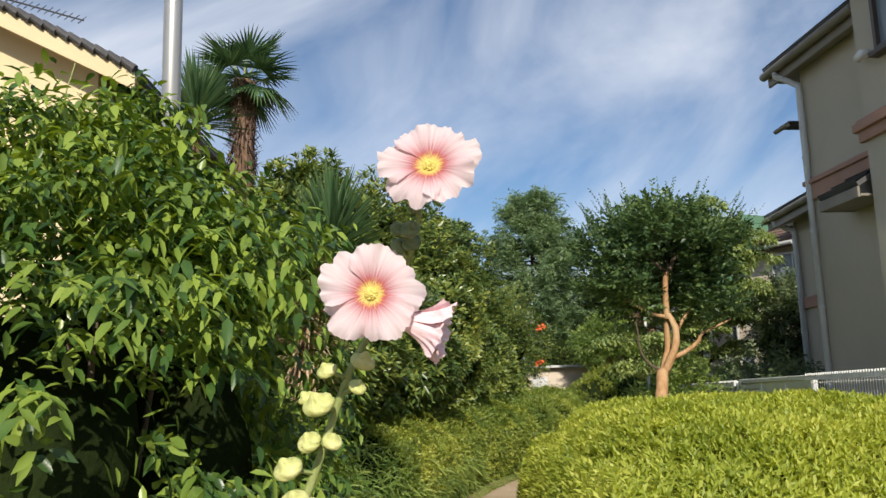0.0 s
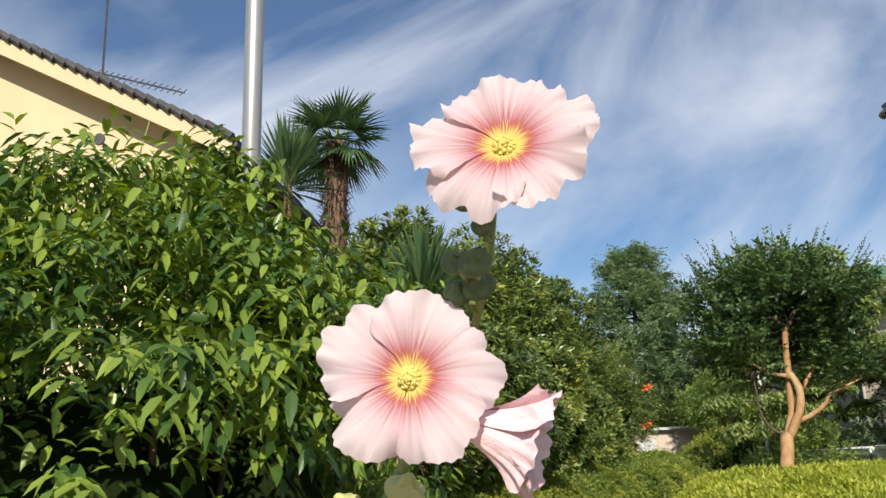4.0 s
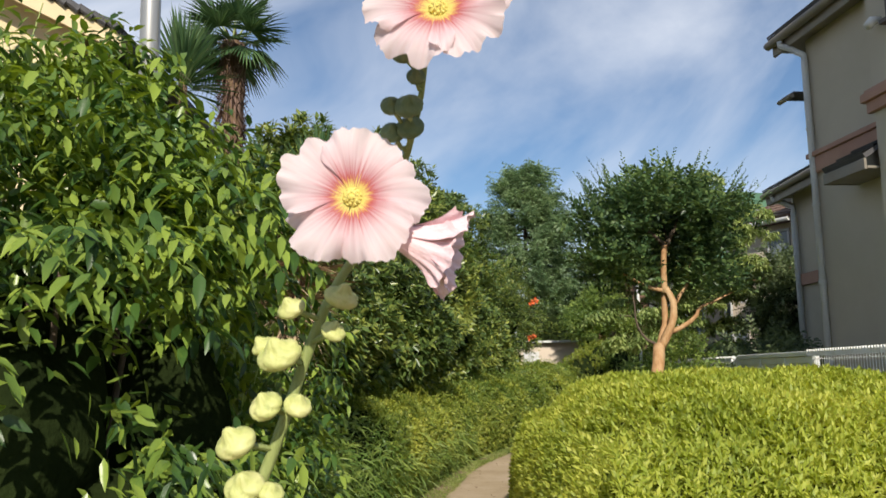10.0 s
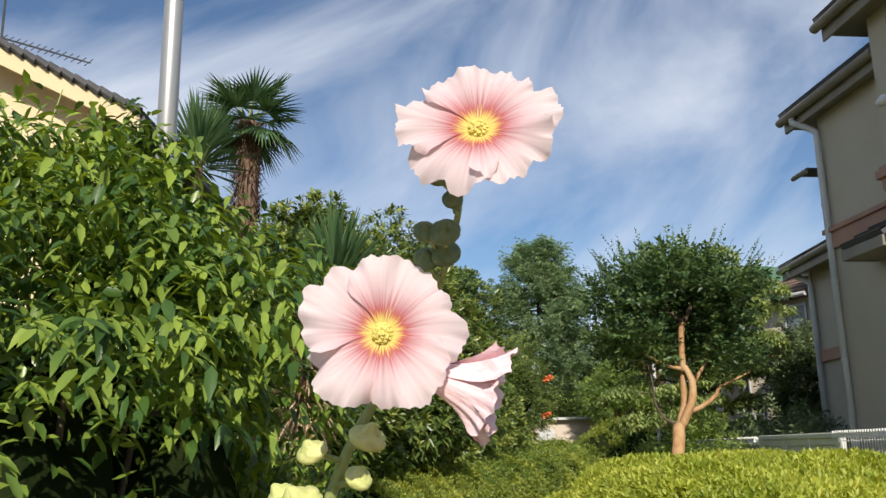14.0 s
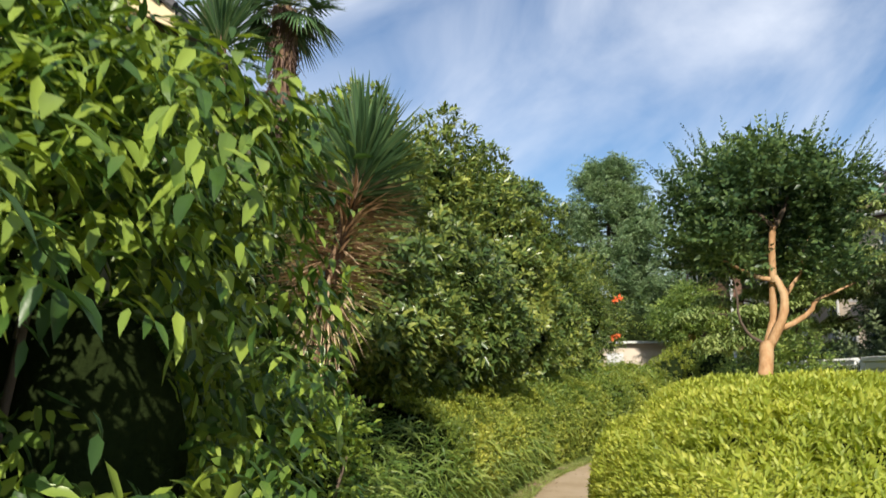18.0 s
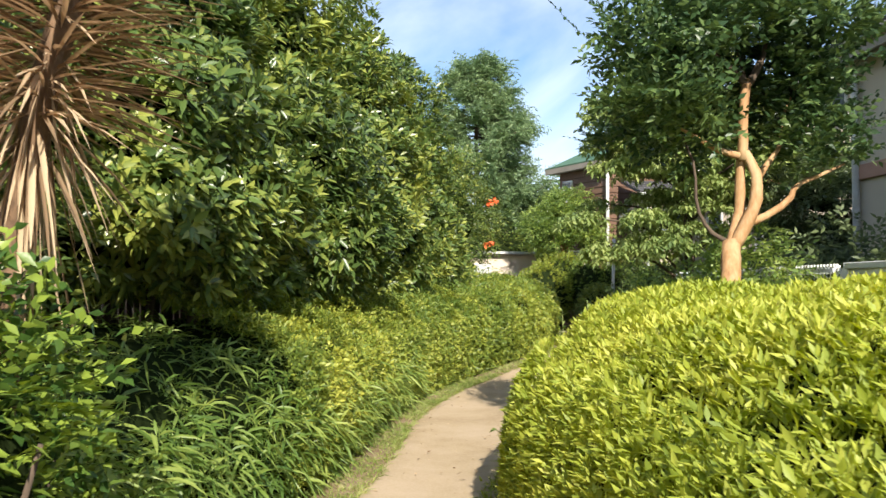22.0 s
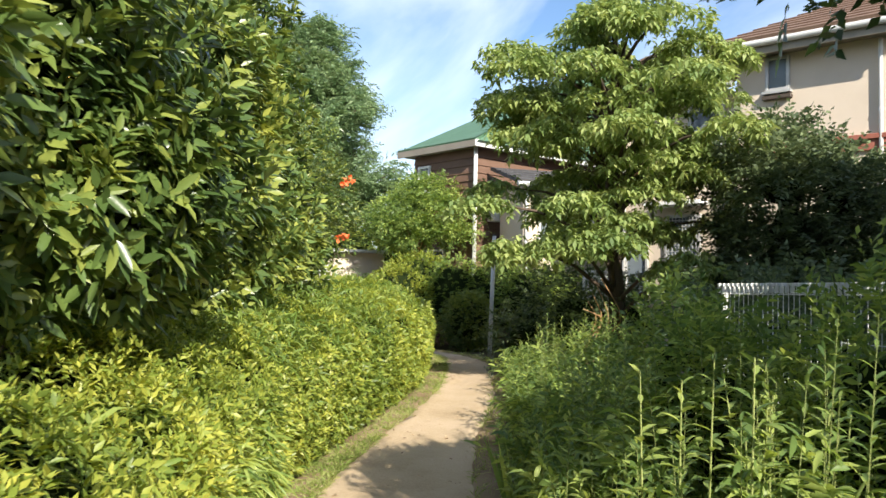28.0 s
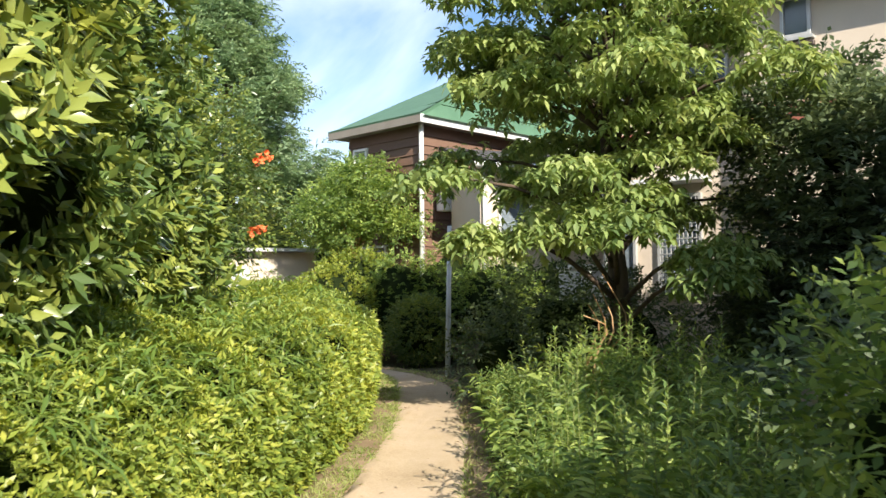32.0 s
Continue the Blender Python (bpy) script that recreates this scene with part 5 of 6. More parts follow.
def left_hedge():
    """The low hedge along the path: clipped small leaves, with bamboo grass spreading over it."""
    rng = np.random.default_rng(51)
    front = smooth_line([(-1.35, 5.6, 0), (-1.15, 7.0, 0), (-.88, 8.6, 0), (-.26, 11.2, 0), (.22, 13.9, 0), (.80, 15.75, 0), (1.62, 17.45, 0), (3.08, 20.25, 0), (4.0, 22.9, 0)], 120)[:, :2]
    back = smooth_line([(-2.9, 6.4, 0), (-2.6, 7.6, 0), (-2.2, 9.3, 0), (-1.55, 11.8, 0), (-.85, 14.5, 0), (-.2, 16.6, 0), (.5, 18.4, 0), (1.8, 21.2, 0), (2.7, 23.6, 0)], 120)[:, :2]
    h = thing("hedge", "low clipped green hedge bordering the path with bamboo grass", "hedge")
    cut = 38
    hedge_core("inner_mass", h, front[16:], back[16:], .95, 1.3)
    P0, N0, face = hedge_surface(rng, front[cut:], back[cut:], 15000, 1.04, 1.42, front_share=.5)
    ax = unit(N0 + rng.normal(0, .4, N0.shape) + [0, 0, .35])
    P, D, N = rosettes(rng, P0, ax, 7, (.5, 1.4), .02)
    L = rng.uniform(.030, .060, len(P)) * (1 + .3 * (P[:, 1] > 17))
    leaves("foliage", P, D, N, L, L * .40, LEAF_HEDGE, h, "small clipped leaves", .1, .12)
    # bamboo grass
    b = thing("bamboo_grass", "dwarf bamboo grass with long narrow arching leaves", "grass", kind="stuff")
    P0, N0, face = hedge_surface(rng, front[:70], back[:70], 4200, .80, 1.18, front_share=.36)
    ax = unit(N0 * .5 + rng.normal(0, .45, N0.shape) + [.25, -.1, .5])
    P, D, N = rosettes(rng, P0, ax, 5, (.6, 1.5), .06)
    L = rng.uniform(.10, .22, len(P))
    leaves("foliage", P, D, N, L, L * rng.uniform(.10, .15, len(P)), LEAF_BAMBOO, b, "", .45, .15, fine=True)
    P0, N0, face = hedge_surface(rng, front[70:], back[70:], 1500, 1.08, 1.5, front_share=.05)
    ax = unit(N0 * .5 + rng.normal(0, .45, N0.shape) + [.2, -.1, .7])
    P, D, N = rosettes(rng, P0, ax, 5, (.5, 1.4), .06)
    L = rng.uniform(.10, .2, len(P))
    leaves("foliage", P, D, N, L, L * .12, LEAF_BAMBOO, b, "", .45, .15)


left_hedge()


def yellow_hedge():
    """The broad rounded hedge with yellow-green shoots."""
    rng = np.random.default_rng(61)
    h = thing("hedge", "broad rounded hedge of bright yellow-green upright shoots", "hedge")
    x0, x1, y0, y1 = .72, 3.5, 4.7, 10.65

    def height(x, y):
        u = np.clip((x - x0 - .20 * np.clip(y - 9.0, 0, 2) ** 1.5) / .8, 0, 1)
        v = np.clip((y - y0) / 2.2, 0, 1)
        w = np.clip((y1 - y) / .5, 0, 1)
        e = np.sqrt(np.clip(1 - (1 - u) ** 2, 0, 1)) * np.sqrt(np.clip(1 - (1 - v) ** 2, 0, 1)) * np.sqrt(np.clip(1 - (1 - w) ** 2, 0, 1))
        return e * (1.22 + .20 * np.clip((x - x0) / 1.3, 0, 1) ** .8 + .035 * np.sin(x * 4 + y * 2.1) + .03 * np.sin(y * 5.2 - x * 1.4))

    n = 17000
    x, y = rng.uniform(x0, x1, n), rng.uniform(y0, y1, n)
    z = height(x, y)
    e = .03
    g = np.column_stack([-(height(x + e, y) - z) / e, -(height(x, y + e) - z) / e, np.ones(n)])
    rng.uniform(0, 1, n)
    N0 = unit(g)
    P0 = np.column_stack([x, y, z - rng.uniform(0, 1, n) ** 2 * .12])
    # extra on the steep sides
    m = 6500
    t = rng.uniform(0, 1, m)
    side = rng.integers(0, 3, m)
    zz = rng.uniform(.04, 1.08, m)
    inset = .42 * (1 - np.sqrt(np.clip(1 - (zz / 1.2) ** 3, 0, 1))) - .03 * np.sin(zz * 3)
    Y = np.where(side == 0, y0 + .2 + t * (y1 - y0 - .4), np.where(side == 1, y0 + inset * 4, y1 - inset))
    X = np.where(side == 0, x0 + inset + .20 * np.clip(Y - 9.0, 0, 2) ** 1.5, x0 + .2 + t * (x1 - x0 - .2) + .4 * (side == 2) * (1 - t))
    nn = np.where((side == 0)[:, None], [-1, 0, .35], np.where((side == 1)[:, None], [0, -1, .35], [0, 1, .35]))
    P0 = np.concatenate([P0, np.column_stack([X, Y, zz])])
    N0 = np.concatenate([N0, unit(nn)])
    ax = unit(N0 * .6 + rng.normal(0, .28, N0.shape) + [0, 0, .75])
    P, D, N = rosettes(rng, P0, ax, 8, (.3, 1.25), .03)
    L = rng.uniform(.034, .072, len(P))
    leaves("foliage", P, D, N, L, L * .34, LEAF_YELLOW, h, "small upright yellow-green leaves", .05, .14)
    # Shell under the shoots, coloured near-black as the shade between them.
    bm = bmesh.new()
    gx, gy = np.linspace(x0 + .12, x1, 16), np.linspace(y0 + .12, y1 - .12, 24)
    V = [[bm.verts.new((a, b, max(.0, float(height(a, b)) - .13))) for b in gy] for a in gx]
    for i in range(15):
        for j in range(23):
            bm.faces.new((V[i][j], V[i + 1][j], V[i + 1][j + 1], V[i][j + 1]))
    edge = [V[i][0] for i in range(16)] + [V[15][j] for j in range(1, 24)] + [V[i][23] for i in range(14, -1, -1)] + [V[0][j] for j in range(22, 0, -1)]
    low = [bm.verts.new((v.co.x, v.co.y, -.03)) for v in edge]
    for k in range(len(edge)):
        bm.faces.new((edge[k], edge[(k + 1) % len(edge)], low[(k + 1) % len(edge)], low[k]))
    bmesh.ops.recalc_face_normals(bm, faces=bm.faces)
    part("inner_mass", bm, CORE_SHADE, h)


yellow_hedge()


def sprays(rng, P0, out, n_leaf, ln, leaf_l, leaf_w, droop_tw=.1):
    """Twigs with leaves in two ranks along them."""
    n = len(P0)
    Ps, Ds, Ns = [], [], []
    sd = unit(np.cross(out, [0, 0, 1.0]) + rng.normal(0, .3, (n, 3)))
    up = np.cross(sd, out)
    for k in range(n_leaf):
        u = (k + .5) / n_leaf
        b = P0 + out * (ln * u)[:, None]
        b[:, 2] -= droop_tw * ln * u * u
        sg = 1 if k % 2 else -1
        Ps.append(b)
        Ds.append(out * .6 + sd * sg * .8 + rng.normal(0, .25, (n, 3)))
        Ns.append(up + rng.normal(0, .4, (n, 3)))
    P, D, N = map(np.concatenate, (Ps, Ds, Ns))
    return P, D, unit(N), rng.uniform(*leaf_l, len(P)), rng.uniform(*leaf_w, len(P))


def orange_tree():
    """The pruned tree with the smooth orange trunk and dense dark crown."""
    rng = np.random.default_rng(71)
    t = thing("tree", "pruned tree with smooth orange-tan trunk and dense small dark leaves", "tree")
    branch("trunk", t, [(2.42, 10.20, -.05), (2.46, 10.25, .7), (2.53, 10.30, 1.35), (2.58, 10.40, 1.60), (2.63, 10.50, 1.78)], .080, .068, BARK_ORANGE, 14, 14, 1, .10)
    limbs = [([(2.63, 10.50, 1.70), (2.69, 10.54, 1.92), (2.735, 10.58, 2.05), (2.74, 10.58, 2.24), (2.73, 10.55, 2.48)], .052, .034),
             ([(2.64, 10.50, 1.73), (2.74, 10.46, 1.94), (2.79, 10.44, 2.07), (2.82, 10.47, 2.28), (2.74, 10.50, 2.47)], .055, .038),
             ([(2.73, 10.50, 2.41), (2.73, 10.50, 2.64), (2.75, 10.50, 2.93), (2.78, 10.50, 3.02)], .040, .030),
             ([(2.78, 10.50, 2.99), (2.87, 10.50, 3.15), (2.96, 10.60, 3.32), (3.03, 10.65, 3.66)], .032, .008),
             ([(2.77, 10.50, 2.98), (2.62, 10.50, 3.12), (2.48, 10.45, 3.21), (2.22, 10.40, 3.41)], .030, .008),
             ([(2.72, 10.50, 2.44), (2.54, 10.50, 2.48), (2.39, 10.50, 2.56), (2.24, 10.55, 2.66), (1.99, 10.60, 2.76)], .026, .006),
             ([(2.85, 10.50, 2.28), (2.92, 10.50, 2.39), (3.02, 10.50, 2.53), (3.09, 10.60, 2.76), (3.24, 10.65, 3.04)], .026, .006),
             ([(2.75, 10.50, 1.94), (2.88, 10.50, 1.98), (3.08, 10.50, 2.11), (3.14, 10.50, 2.22), (3.33, 10.55, 2.30), (3.58, 10.60, 2.41)], .036, .010),
             ([(2.63, 10.50, 1.78), (2.47, 10.50, 1.87), (2.37, 10.50, 2.06), (2.35, 10.50, 2.36), (2.28, 10.60, 2.64)], .020, .006),
             ([(2.75, 10.50, 2.87), (2.85, 10.70, 3.04), (2.85, 10.85, 3.32), (2.82, 10.90, 3.55)], .02, .006)]
    for k, (pts, a, b) in enumerate(limbs):
        # Limbs 3, 4, 8, 9 take brown bark to stand in for crown shade.
        branch("limb", t, pts, a, b, BARK_BROWN if k in (3, 4, 8, 9) else BARK_ORANGE, 10, 9, 10 + k, .12)
    pads = [(2.26, 10.50, 2.62, 0.42, 0.40, 0.24), (1.96, 10.60, 2.82, 0.40, 0.36, 0.22), (3.44, 10.60, 2.55, 0.44, 0.38, 0.24), (3.21, 10.55, 2.95, 0.42, 0.40, 0.26), 
            (3.02, 10.75, 2.64, 0.30, 0.30, 0.16), (2.50, 10.45, 3.21, 0.34, 0.34, 0.16), (3.03, 10.55, 3.11, 0.36, 0.36, 0.14), (2.57, 10.85, 2.58, 0.34, 0.30, 0.16), (1.94, 10.39, 3.28, 0.45, 0.43, 0.24), (2.46, 10.23, 3.47, 0.45, 0.40, 0.24),
            (3.02, 10.34, 3.49, 0.45, 0.43, 0.26), (3.48, 10.61, 3.32, 0.43, 0.45, 0.24), (2.71, 10.93, 3.47, 0.53, 0.45, 0.27), (2.13, 10.93, 3.28, 0.45, 0.43, 0.24), (3.28, 11.03, 3.15, 0.48, 0.43, 0.27), (2.71, 10.50, 3.66, 0.53, 0.48, 0.18),
            (1.96, 10.55, 2.82, 0.36, 0.38, 0.16), (2.28, 10.87, 2.86, 0.38, 0.37, 0.17), (3.40, 10.66, 2.86, 0.38, 0.38, 0.21), (3.45, 10.50, 2.48, 0.32, 0.32, 0.17), (3.03, 11.19, 2.83, 0.45, 0.38, 0.23),
            (2.61, 11.30, 2.67, 0.43, 0.32, 0.21), (2.12, 11.62, 2.72, 0.34, 0.32, 0.15), (3.08, 10.61, 3.23, 0.32, 0.32, 0.17), (2.23, 10.29, 3.12, 0.28, 0.26, 0.11),
            (2.30, 9.90, 3.42, 0.32, 0.24, 0.16), (2.02, 10.05, 2.78, 0.32, 0.28, 0.14), (3.15, 9.85, 3.30, 0.28, 0.24, 0.14), (2.05, 9.85, 3.10, 0.28, 0.24, 0.16)]
    pads = [(2.64 + (q[0] - 2.64) * .88, *q[1:3], q[3] * .92, *q[4:]) for q in pads]
    bl = Blobs(rng, pads, .3, 6.0)
    P0, N0 = bl.sample(2300, .7, 2.0, .3)
    gap = (np.abs(P0[:, 0] - 2.76) < .22) & (P0[:, 1] < 10.75) & (P0[:, 2] < 3.3)
    P0, N0 = P0[~gap], N0[~gap]
    out = unit(N0 * [1, 1, .3] + rng.normal(0, .35, N0.shape) + [0, 0, .5])
    P, D, N, L, W = sprays(rng, P0, out, 10, rng.uniform(.14, .30, len(P0)), (.055, .090), (.030, .046), .0)
    leaves("crown", P, D, N, L, W, LEAF_TREE, t, "small dark green leaves in dense upright sprays", .1, .1)["kind"] = "stuff"

    def shoots(m, lab, P0, out, lo, hi):
        ln = rng.uniform(lo, hi, m)
        P, D, N, L, W = sprays(rng, P0, out, 24, ln, (.055, .085), (.026, .04), .0)
        u = np.repeat((np.arange(24) + .5) / 24, m)
        taper = 1.05 - .6 * u
        leaves("shoot", P, D + .55 * np.tile(out, (24, 1)), N, L * taper, W * taper, LEAF_TREE, t, lab, .1, .1)["kind"] = "stuff"

    # shoots that stick out of the top and sides
    m = 95
    a = rng.uniform(0, 6.283, m)
    r = np.sqrt(rng.uniform(0, 1, m)) * 1.15
    P0 = np.column_stack([2.66 + r * np.cos(a), 10.55 + r * np.sin(a) * .8, 3.74 - .26 * r ** 2 + rng.uniform(-.25, .0, m)])
    out = unit(np.column_stack([np.cos(a) * r * .75, np.sin(a) * r * .6, np.full(m, 1.0)]) + rng.normal(0, .14, (m, 3)))
    shoots(m, "upright leafy shoots above the crown", P0, out, .28, .58)
    m = 90
    a = rng.uniform(0, 6.283, m)
    q = np.array(pads)[rng.integers(0, len(pads), m)]
    P0 = q[:, :3] + np.column_stack([np.cos(a), np.sin(a), np.zeros(m)]) * q[:, 3:] * .7
    out = unit(np.column_stack([np.cos(a), np.sin(a), np.full(m, .3)]) + rng.normal(0, .15, (m, 3)))
    shoots(m, "leafy side shoots", P0, out, .18, .36)


orange_tree()


def dogwood():
    """The layered tree with drooping light leaves on flat tiers."""
    rng = np.random.default_rng(81)
    t = thing("tree", "layered dogwood tree with flat tiers of drooping light green leaves", "tree")
    x, y, z0 = 5.95, 20.1, .2
    branch("trunk", t, [(x, y, z0), (x + .05, y, 1.2), (x - .02, y, 2.4), (x - .1, y, 3.4), (x + .02, y, 5.2)], .15, .03, BARK_BROWN, 12, 10, 1, .12)
    tiers = []
    specs = []
    for zc, rad, cnt in ((2.7, 1.6, 4), (3.15, 2.0, 9), (3.65, 2.1, 12), (4.15, 2.1, 12), (4.65, 1.9, 12), (5.1, 1.6, 11), (5.5, 1.2, 8), (5.75, .6, 3)):
        for k in range(cnt):
            a = 2 * math.pi * (k + rng.uniform(-.3, .3)) / cnt + zc
            r = rad * rng.uniform(.35, 1.05)
            specs.append((x + r * math.cos(a), y + r * math.sin(a), zc + rng.uniform(-.32, .32) - .12 * r, a, r))
    # the low drooping limbs towards the path
    specs += [(4.6, 19.2, 2.20, 3.6, 1.7), (4.1, 19.6, 2.15, 3.4, 2.0), (5.1, 18.8, 2.25, 4.0, 1.6), (4.9, 19.3, 2.4, 4.0, 1.4), (6.1, 18.6, 1.75, 5.0, 1.6), (6.3, 18.8, 2.0, 5.5, 1.4)]
    for k, (px, py, pz, a, r) in enumerate(specs):
        branch("limb", t, [(x, y, pz - .45 - .1 * r), (x + (px - x) * .5, y + (py - y) * .5, pz - .12), (px, py, pz)], .035, .008, BARK_BROWN, 6, 6, k)
        n = int(rng.uniform(85, 160))
        cr = rng.uniform(.36, .66)
        aa, rr = rng.uniform(0, 6.283, n), np.sqrt(rng.uniform(0, 1, n))
        Q = np.column_stack([px + rr * cr * np.cos(aa), py + rr * cr * np.sin(aa), pz + .10 - .22 * rr ** 2 + rng.normal(0, .05, n)])
        tiers.append(Q)
    P0 = np.concatenate(tiers)
    P, D, N = rosettes(rng, P0, np.tile([0, 0, 1.0], (len(P0), 1)) + rng.normal(0, .25, P0.shape), 6, (1.3, 2.45), .03)
    L = rng.uniform(.075, .13, len(P))
    leaves("crown", P, D, N, L, L * .50, LEAF_DOGWOOD, t, "drooping oval light green leaves", .35, .1)


dogwood()


def leafy(name, label, category, blobs, n_tw, n_leaf, seed, mat, ln=(.15, .35), ll=(.05, .09), lw=(.02, .035), lump=.2, depth=.5, core=.6, trunk=None, bark=None, up=.2, droop=.2, zmin=.1, group="", flat=1.0):
    rng = np.random.default_rng(seed)
    t = thing(name, label, category, group)
    bl = Blobs(rng, blobs, lump, 3.0)
    x, y = blobs[0][0], blobs[0][1]
    z0 = float(ground_z(y))
    bark = bark or BARK_BROWN
    if trunk:
        branch("trunk", t, [(x, y, z0 - .05), (x + .04, y, (z0 + trunk) / 2), (x, y, trunk)], .09, .045, bark, 8, 9, seed)
        for k, b in enumerate(blobs):
            branch("limb", t, [(x, y, trunk * .75), ((x + b[0]) / 2, (y + b[1]) / 2, (trunk + b[2]) / 2), (b[0], b[1], b[2])], .035, .01, bark, 6, 6, k)
    else:
        for k in range(4):
            a = k * 1.6 + seed
            branch("stem", t, [(x, y, z0 - .05), (x + .15 * math.cos(a), y + .15 * math.sin(a), z0 + .4), (x + .4 * math.cos(a), y + .4 * math.sin(a), z0 + 1.0)], .025, .008, bark, 6, 6, k)
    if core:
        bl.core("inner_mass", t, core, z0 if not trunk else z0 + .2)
    P0, N0 = bl.sample(n_tw, depth, zmin, .8)
    out = unit(N0 * [1, 1, flat] + rng.normal(0, .4, N0.shape) + [0, 0, up])
    P, D, N, L, W = sprays(rng, P0, out, n_leaf, rng.uniform(*ln, n_tw), ll, lw, droop)
    leaves("foliage" if not trunk else "crown", P, D, N, L, W, mat, t, "", .2, .1)
    return t


leafy("shrub", "tall dark airy shrub in the shade before the cream house", "shrub", [(8.1, 18.8, 2.1, 1.1, 1.1, 1.5), (7.9, 18.9, 3.15, .8, .7, .8), (8.7, 18.6, 3.0, .65, .7, .7), (8.9, 18.0, 1.5, .9, .9, 1.2), (7.4, 19.0, 1.3, .6, .7, .9)], 4600, 13, 91, LEAF_DARK, (.3, .6), (.075, .12), (.034, .054), core=.4, depth=.7, up=.25, flat=.5)
def feathery_tree():
    """The tall far tree: boughs that rise outwards, each hung with fine sprays, and gaps between them."""
    rng = np.random.default_rng(92)
    t = thing("tree", "tall feathery tree with fine dark leaves on rising boughs", "tree")
    x, y, top = 4.1, 38.0, 10.5
    branch("trunk", t, [(x, y, .2), (x + .15, y, 3.5), (x - .1, y, 6.5), (x, y, top - .6)], .22, .04, BARK_BROWN, 12, 9, 5)
    P0, out = [], []
    for k in range(110):
        h = rng.uniform(.25, 1.0)
        z = .2 + (top - .4) * h
        a = rng.uniform(0, 6.283)
        reach = (3.6 * (1 - h) ** .7 + .6) * rng.uniform(.7, 1.1)
        d = np.array([math.cos(a), math.sin(a), 0])
        rise = rng.uniform(.15, .5) * reach
        p0, p1 = np.array([x, y, z]), np.array([x, y, z]) + d * reach + [0, 0, rise]
        mid = (p0 + p1) / 2 + [0, 0, -.1 * reach]
        branch("bough", t, [p0, mid, p1], .04, .01, BARK_BROWN, 6, 5, k)
        line = smooth_line([p0, mid, p1], 40)
        m = int(50 * reach) + 20
        u = rng.uniform(.25, 1, m)
        q = line[(u * 39).astype(int)] + rng.normal(0, .16, (m, 3))
        P0.append(q)
        out.append(d + rng.normal(0, .55, (m, 3)) * [1, 1, .6] + [0, 0, .3])
    P0, out = np.concatenate(P0), unit(np.concatenate(out))
    P, D, N, L, W = sprays(rng, P0, out, 13, rng.uniform(.3, .65, len(P0)), (.10, .19), (.04, .065), .3)
    leaves("crown", P, D, N, L, W, LEAF_FEATHER, t, "fine leaves in layered sprays", .2, .1)


feathery_tree()
leafy("tree", "small open tree with layered light leaves before the brown house", "tree", [(5.35, 28.6, 3.55, .95, .8, .34), (4.75, 28.4, 3.15, .75, .7, .26), (6.05, 28.2, 3.0, .7, .6, .25), (5.55, 28.5, 4.0, .7, .6, .26), (5.0, 28.6, 2.75, .6, .6, .2), (5.9, 28.4, 3.55, .6, .6, .22)], 2300, 11, 93, LEAF_HERB, (.2, .4), (.06, .10), (.03, .045), core=0, trunk=3.0, bark=BARK_ORANGE, depth=.8, flat=.3)
leafy("shrub", "round clipped dark bush at the path's bend", "bush", [(5.78, 26.0, .98, .52, .52, .58)], 1500, 9, 94, LEAF_BUSH, (.08, .16), (.035, .06), (.016, .026), lump=.05, depth=.2, core=.8, up=.3)
leafy("shrub", "clipped mid-green bush behind the hedge", "bush", [(5.2, 28.0, 1.5, .95, .7, .95), (4.6, 27.4, 1.3, .8, .7, .8)], 1600, 10, 95, LEAF_HEDGE, (.1, .2), (.04, .07), (.02, .03), lump=.08, depth=.2, core=.85, up=.4)
leafy("shrub", "clipped rounded bush beyond the bend", "bush", [(6.7, 26.9, 1.5, .8, .5, 1.0), (5.9, 27.2, 1.4, .8, .5, .9), (7.5, 26.0, 1.4, 1.0, .7, 1.0), (8.4, 25.3, 1.2, .9, .7, .9)], 2600, 10, 96, LEAF_HERB, (.1, .25), (.04, .07), (.02, .035), lump=.12, depth=.3, core=.8, up=.3)
leafy("shrub", "dark shrub with bare reddish twigs under the tiered tree", "shrub", [(5.7, 20.6, 1.1, .75, .7, .85), (6.7, 21.0, 1.0, .8, .8, .8), (7.7, 20.0, .8, .8, .8, .7), (5.0, 21.2, .8, .5, .6, .55)], 2200, 10, 97, LEAF_DARK, (.15, .35), (.05, .08), (.02, .035), core=.5)
leafy("shrub", "leafy shrub with orange trumpet flowers at the bushes' end", "shrub", [(1.75, 23.7, 3.0, .95, .9, 1.3), (1.3, 23.4, 1.6, .8, .8, 1.1)], 2300, 10, 98, LEAF_BUSH, (.2, .4), (.06, .1), (.025, .04), core=.5)
leafy("shrub", "low dark shrubs in the shade by the house wall", "shrub", [(5.2, 13.2, .8, .9, 1.2, .9), (5.0, 15.2, .9, 1.1, 1.0, 1.0), (5.4, 11.6, .7, .7, .9, 1.0), (4.5, 11.8, .8, .7, .8, 1.2)], 2600, 10, 99, LEAF_DARK, (.2, .4), (.06, .1), (.025, .04), core=.5)

leafy("shrub", "waist-high leafy shrubs between the tree and the wire fence", "shrub", [(3.1, 11.3, .95, .42, .6, 1.0), (3.15, 12.5, .8, .4, .7, .8), (3.1, 13.6, .75, .4, .6, .75), (3.2, 14.1, .9, .35, .5, .78)], 2000, 10, 100, LEAF_HERB, (.15, .3), (.05, .09), (.02, .034), core=.5, up=.5)

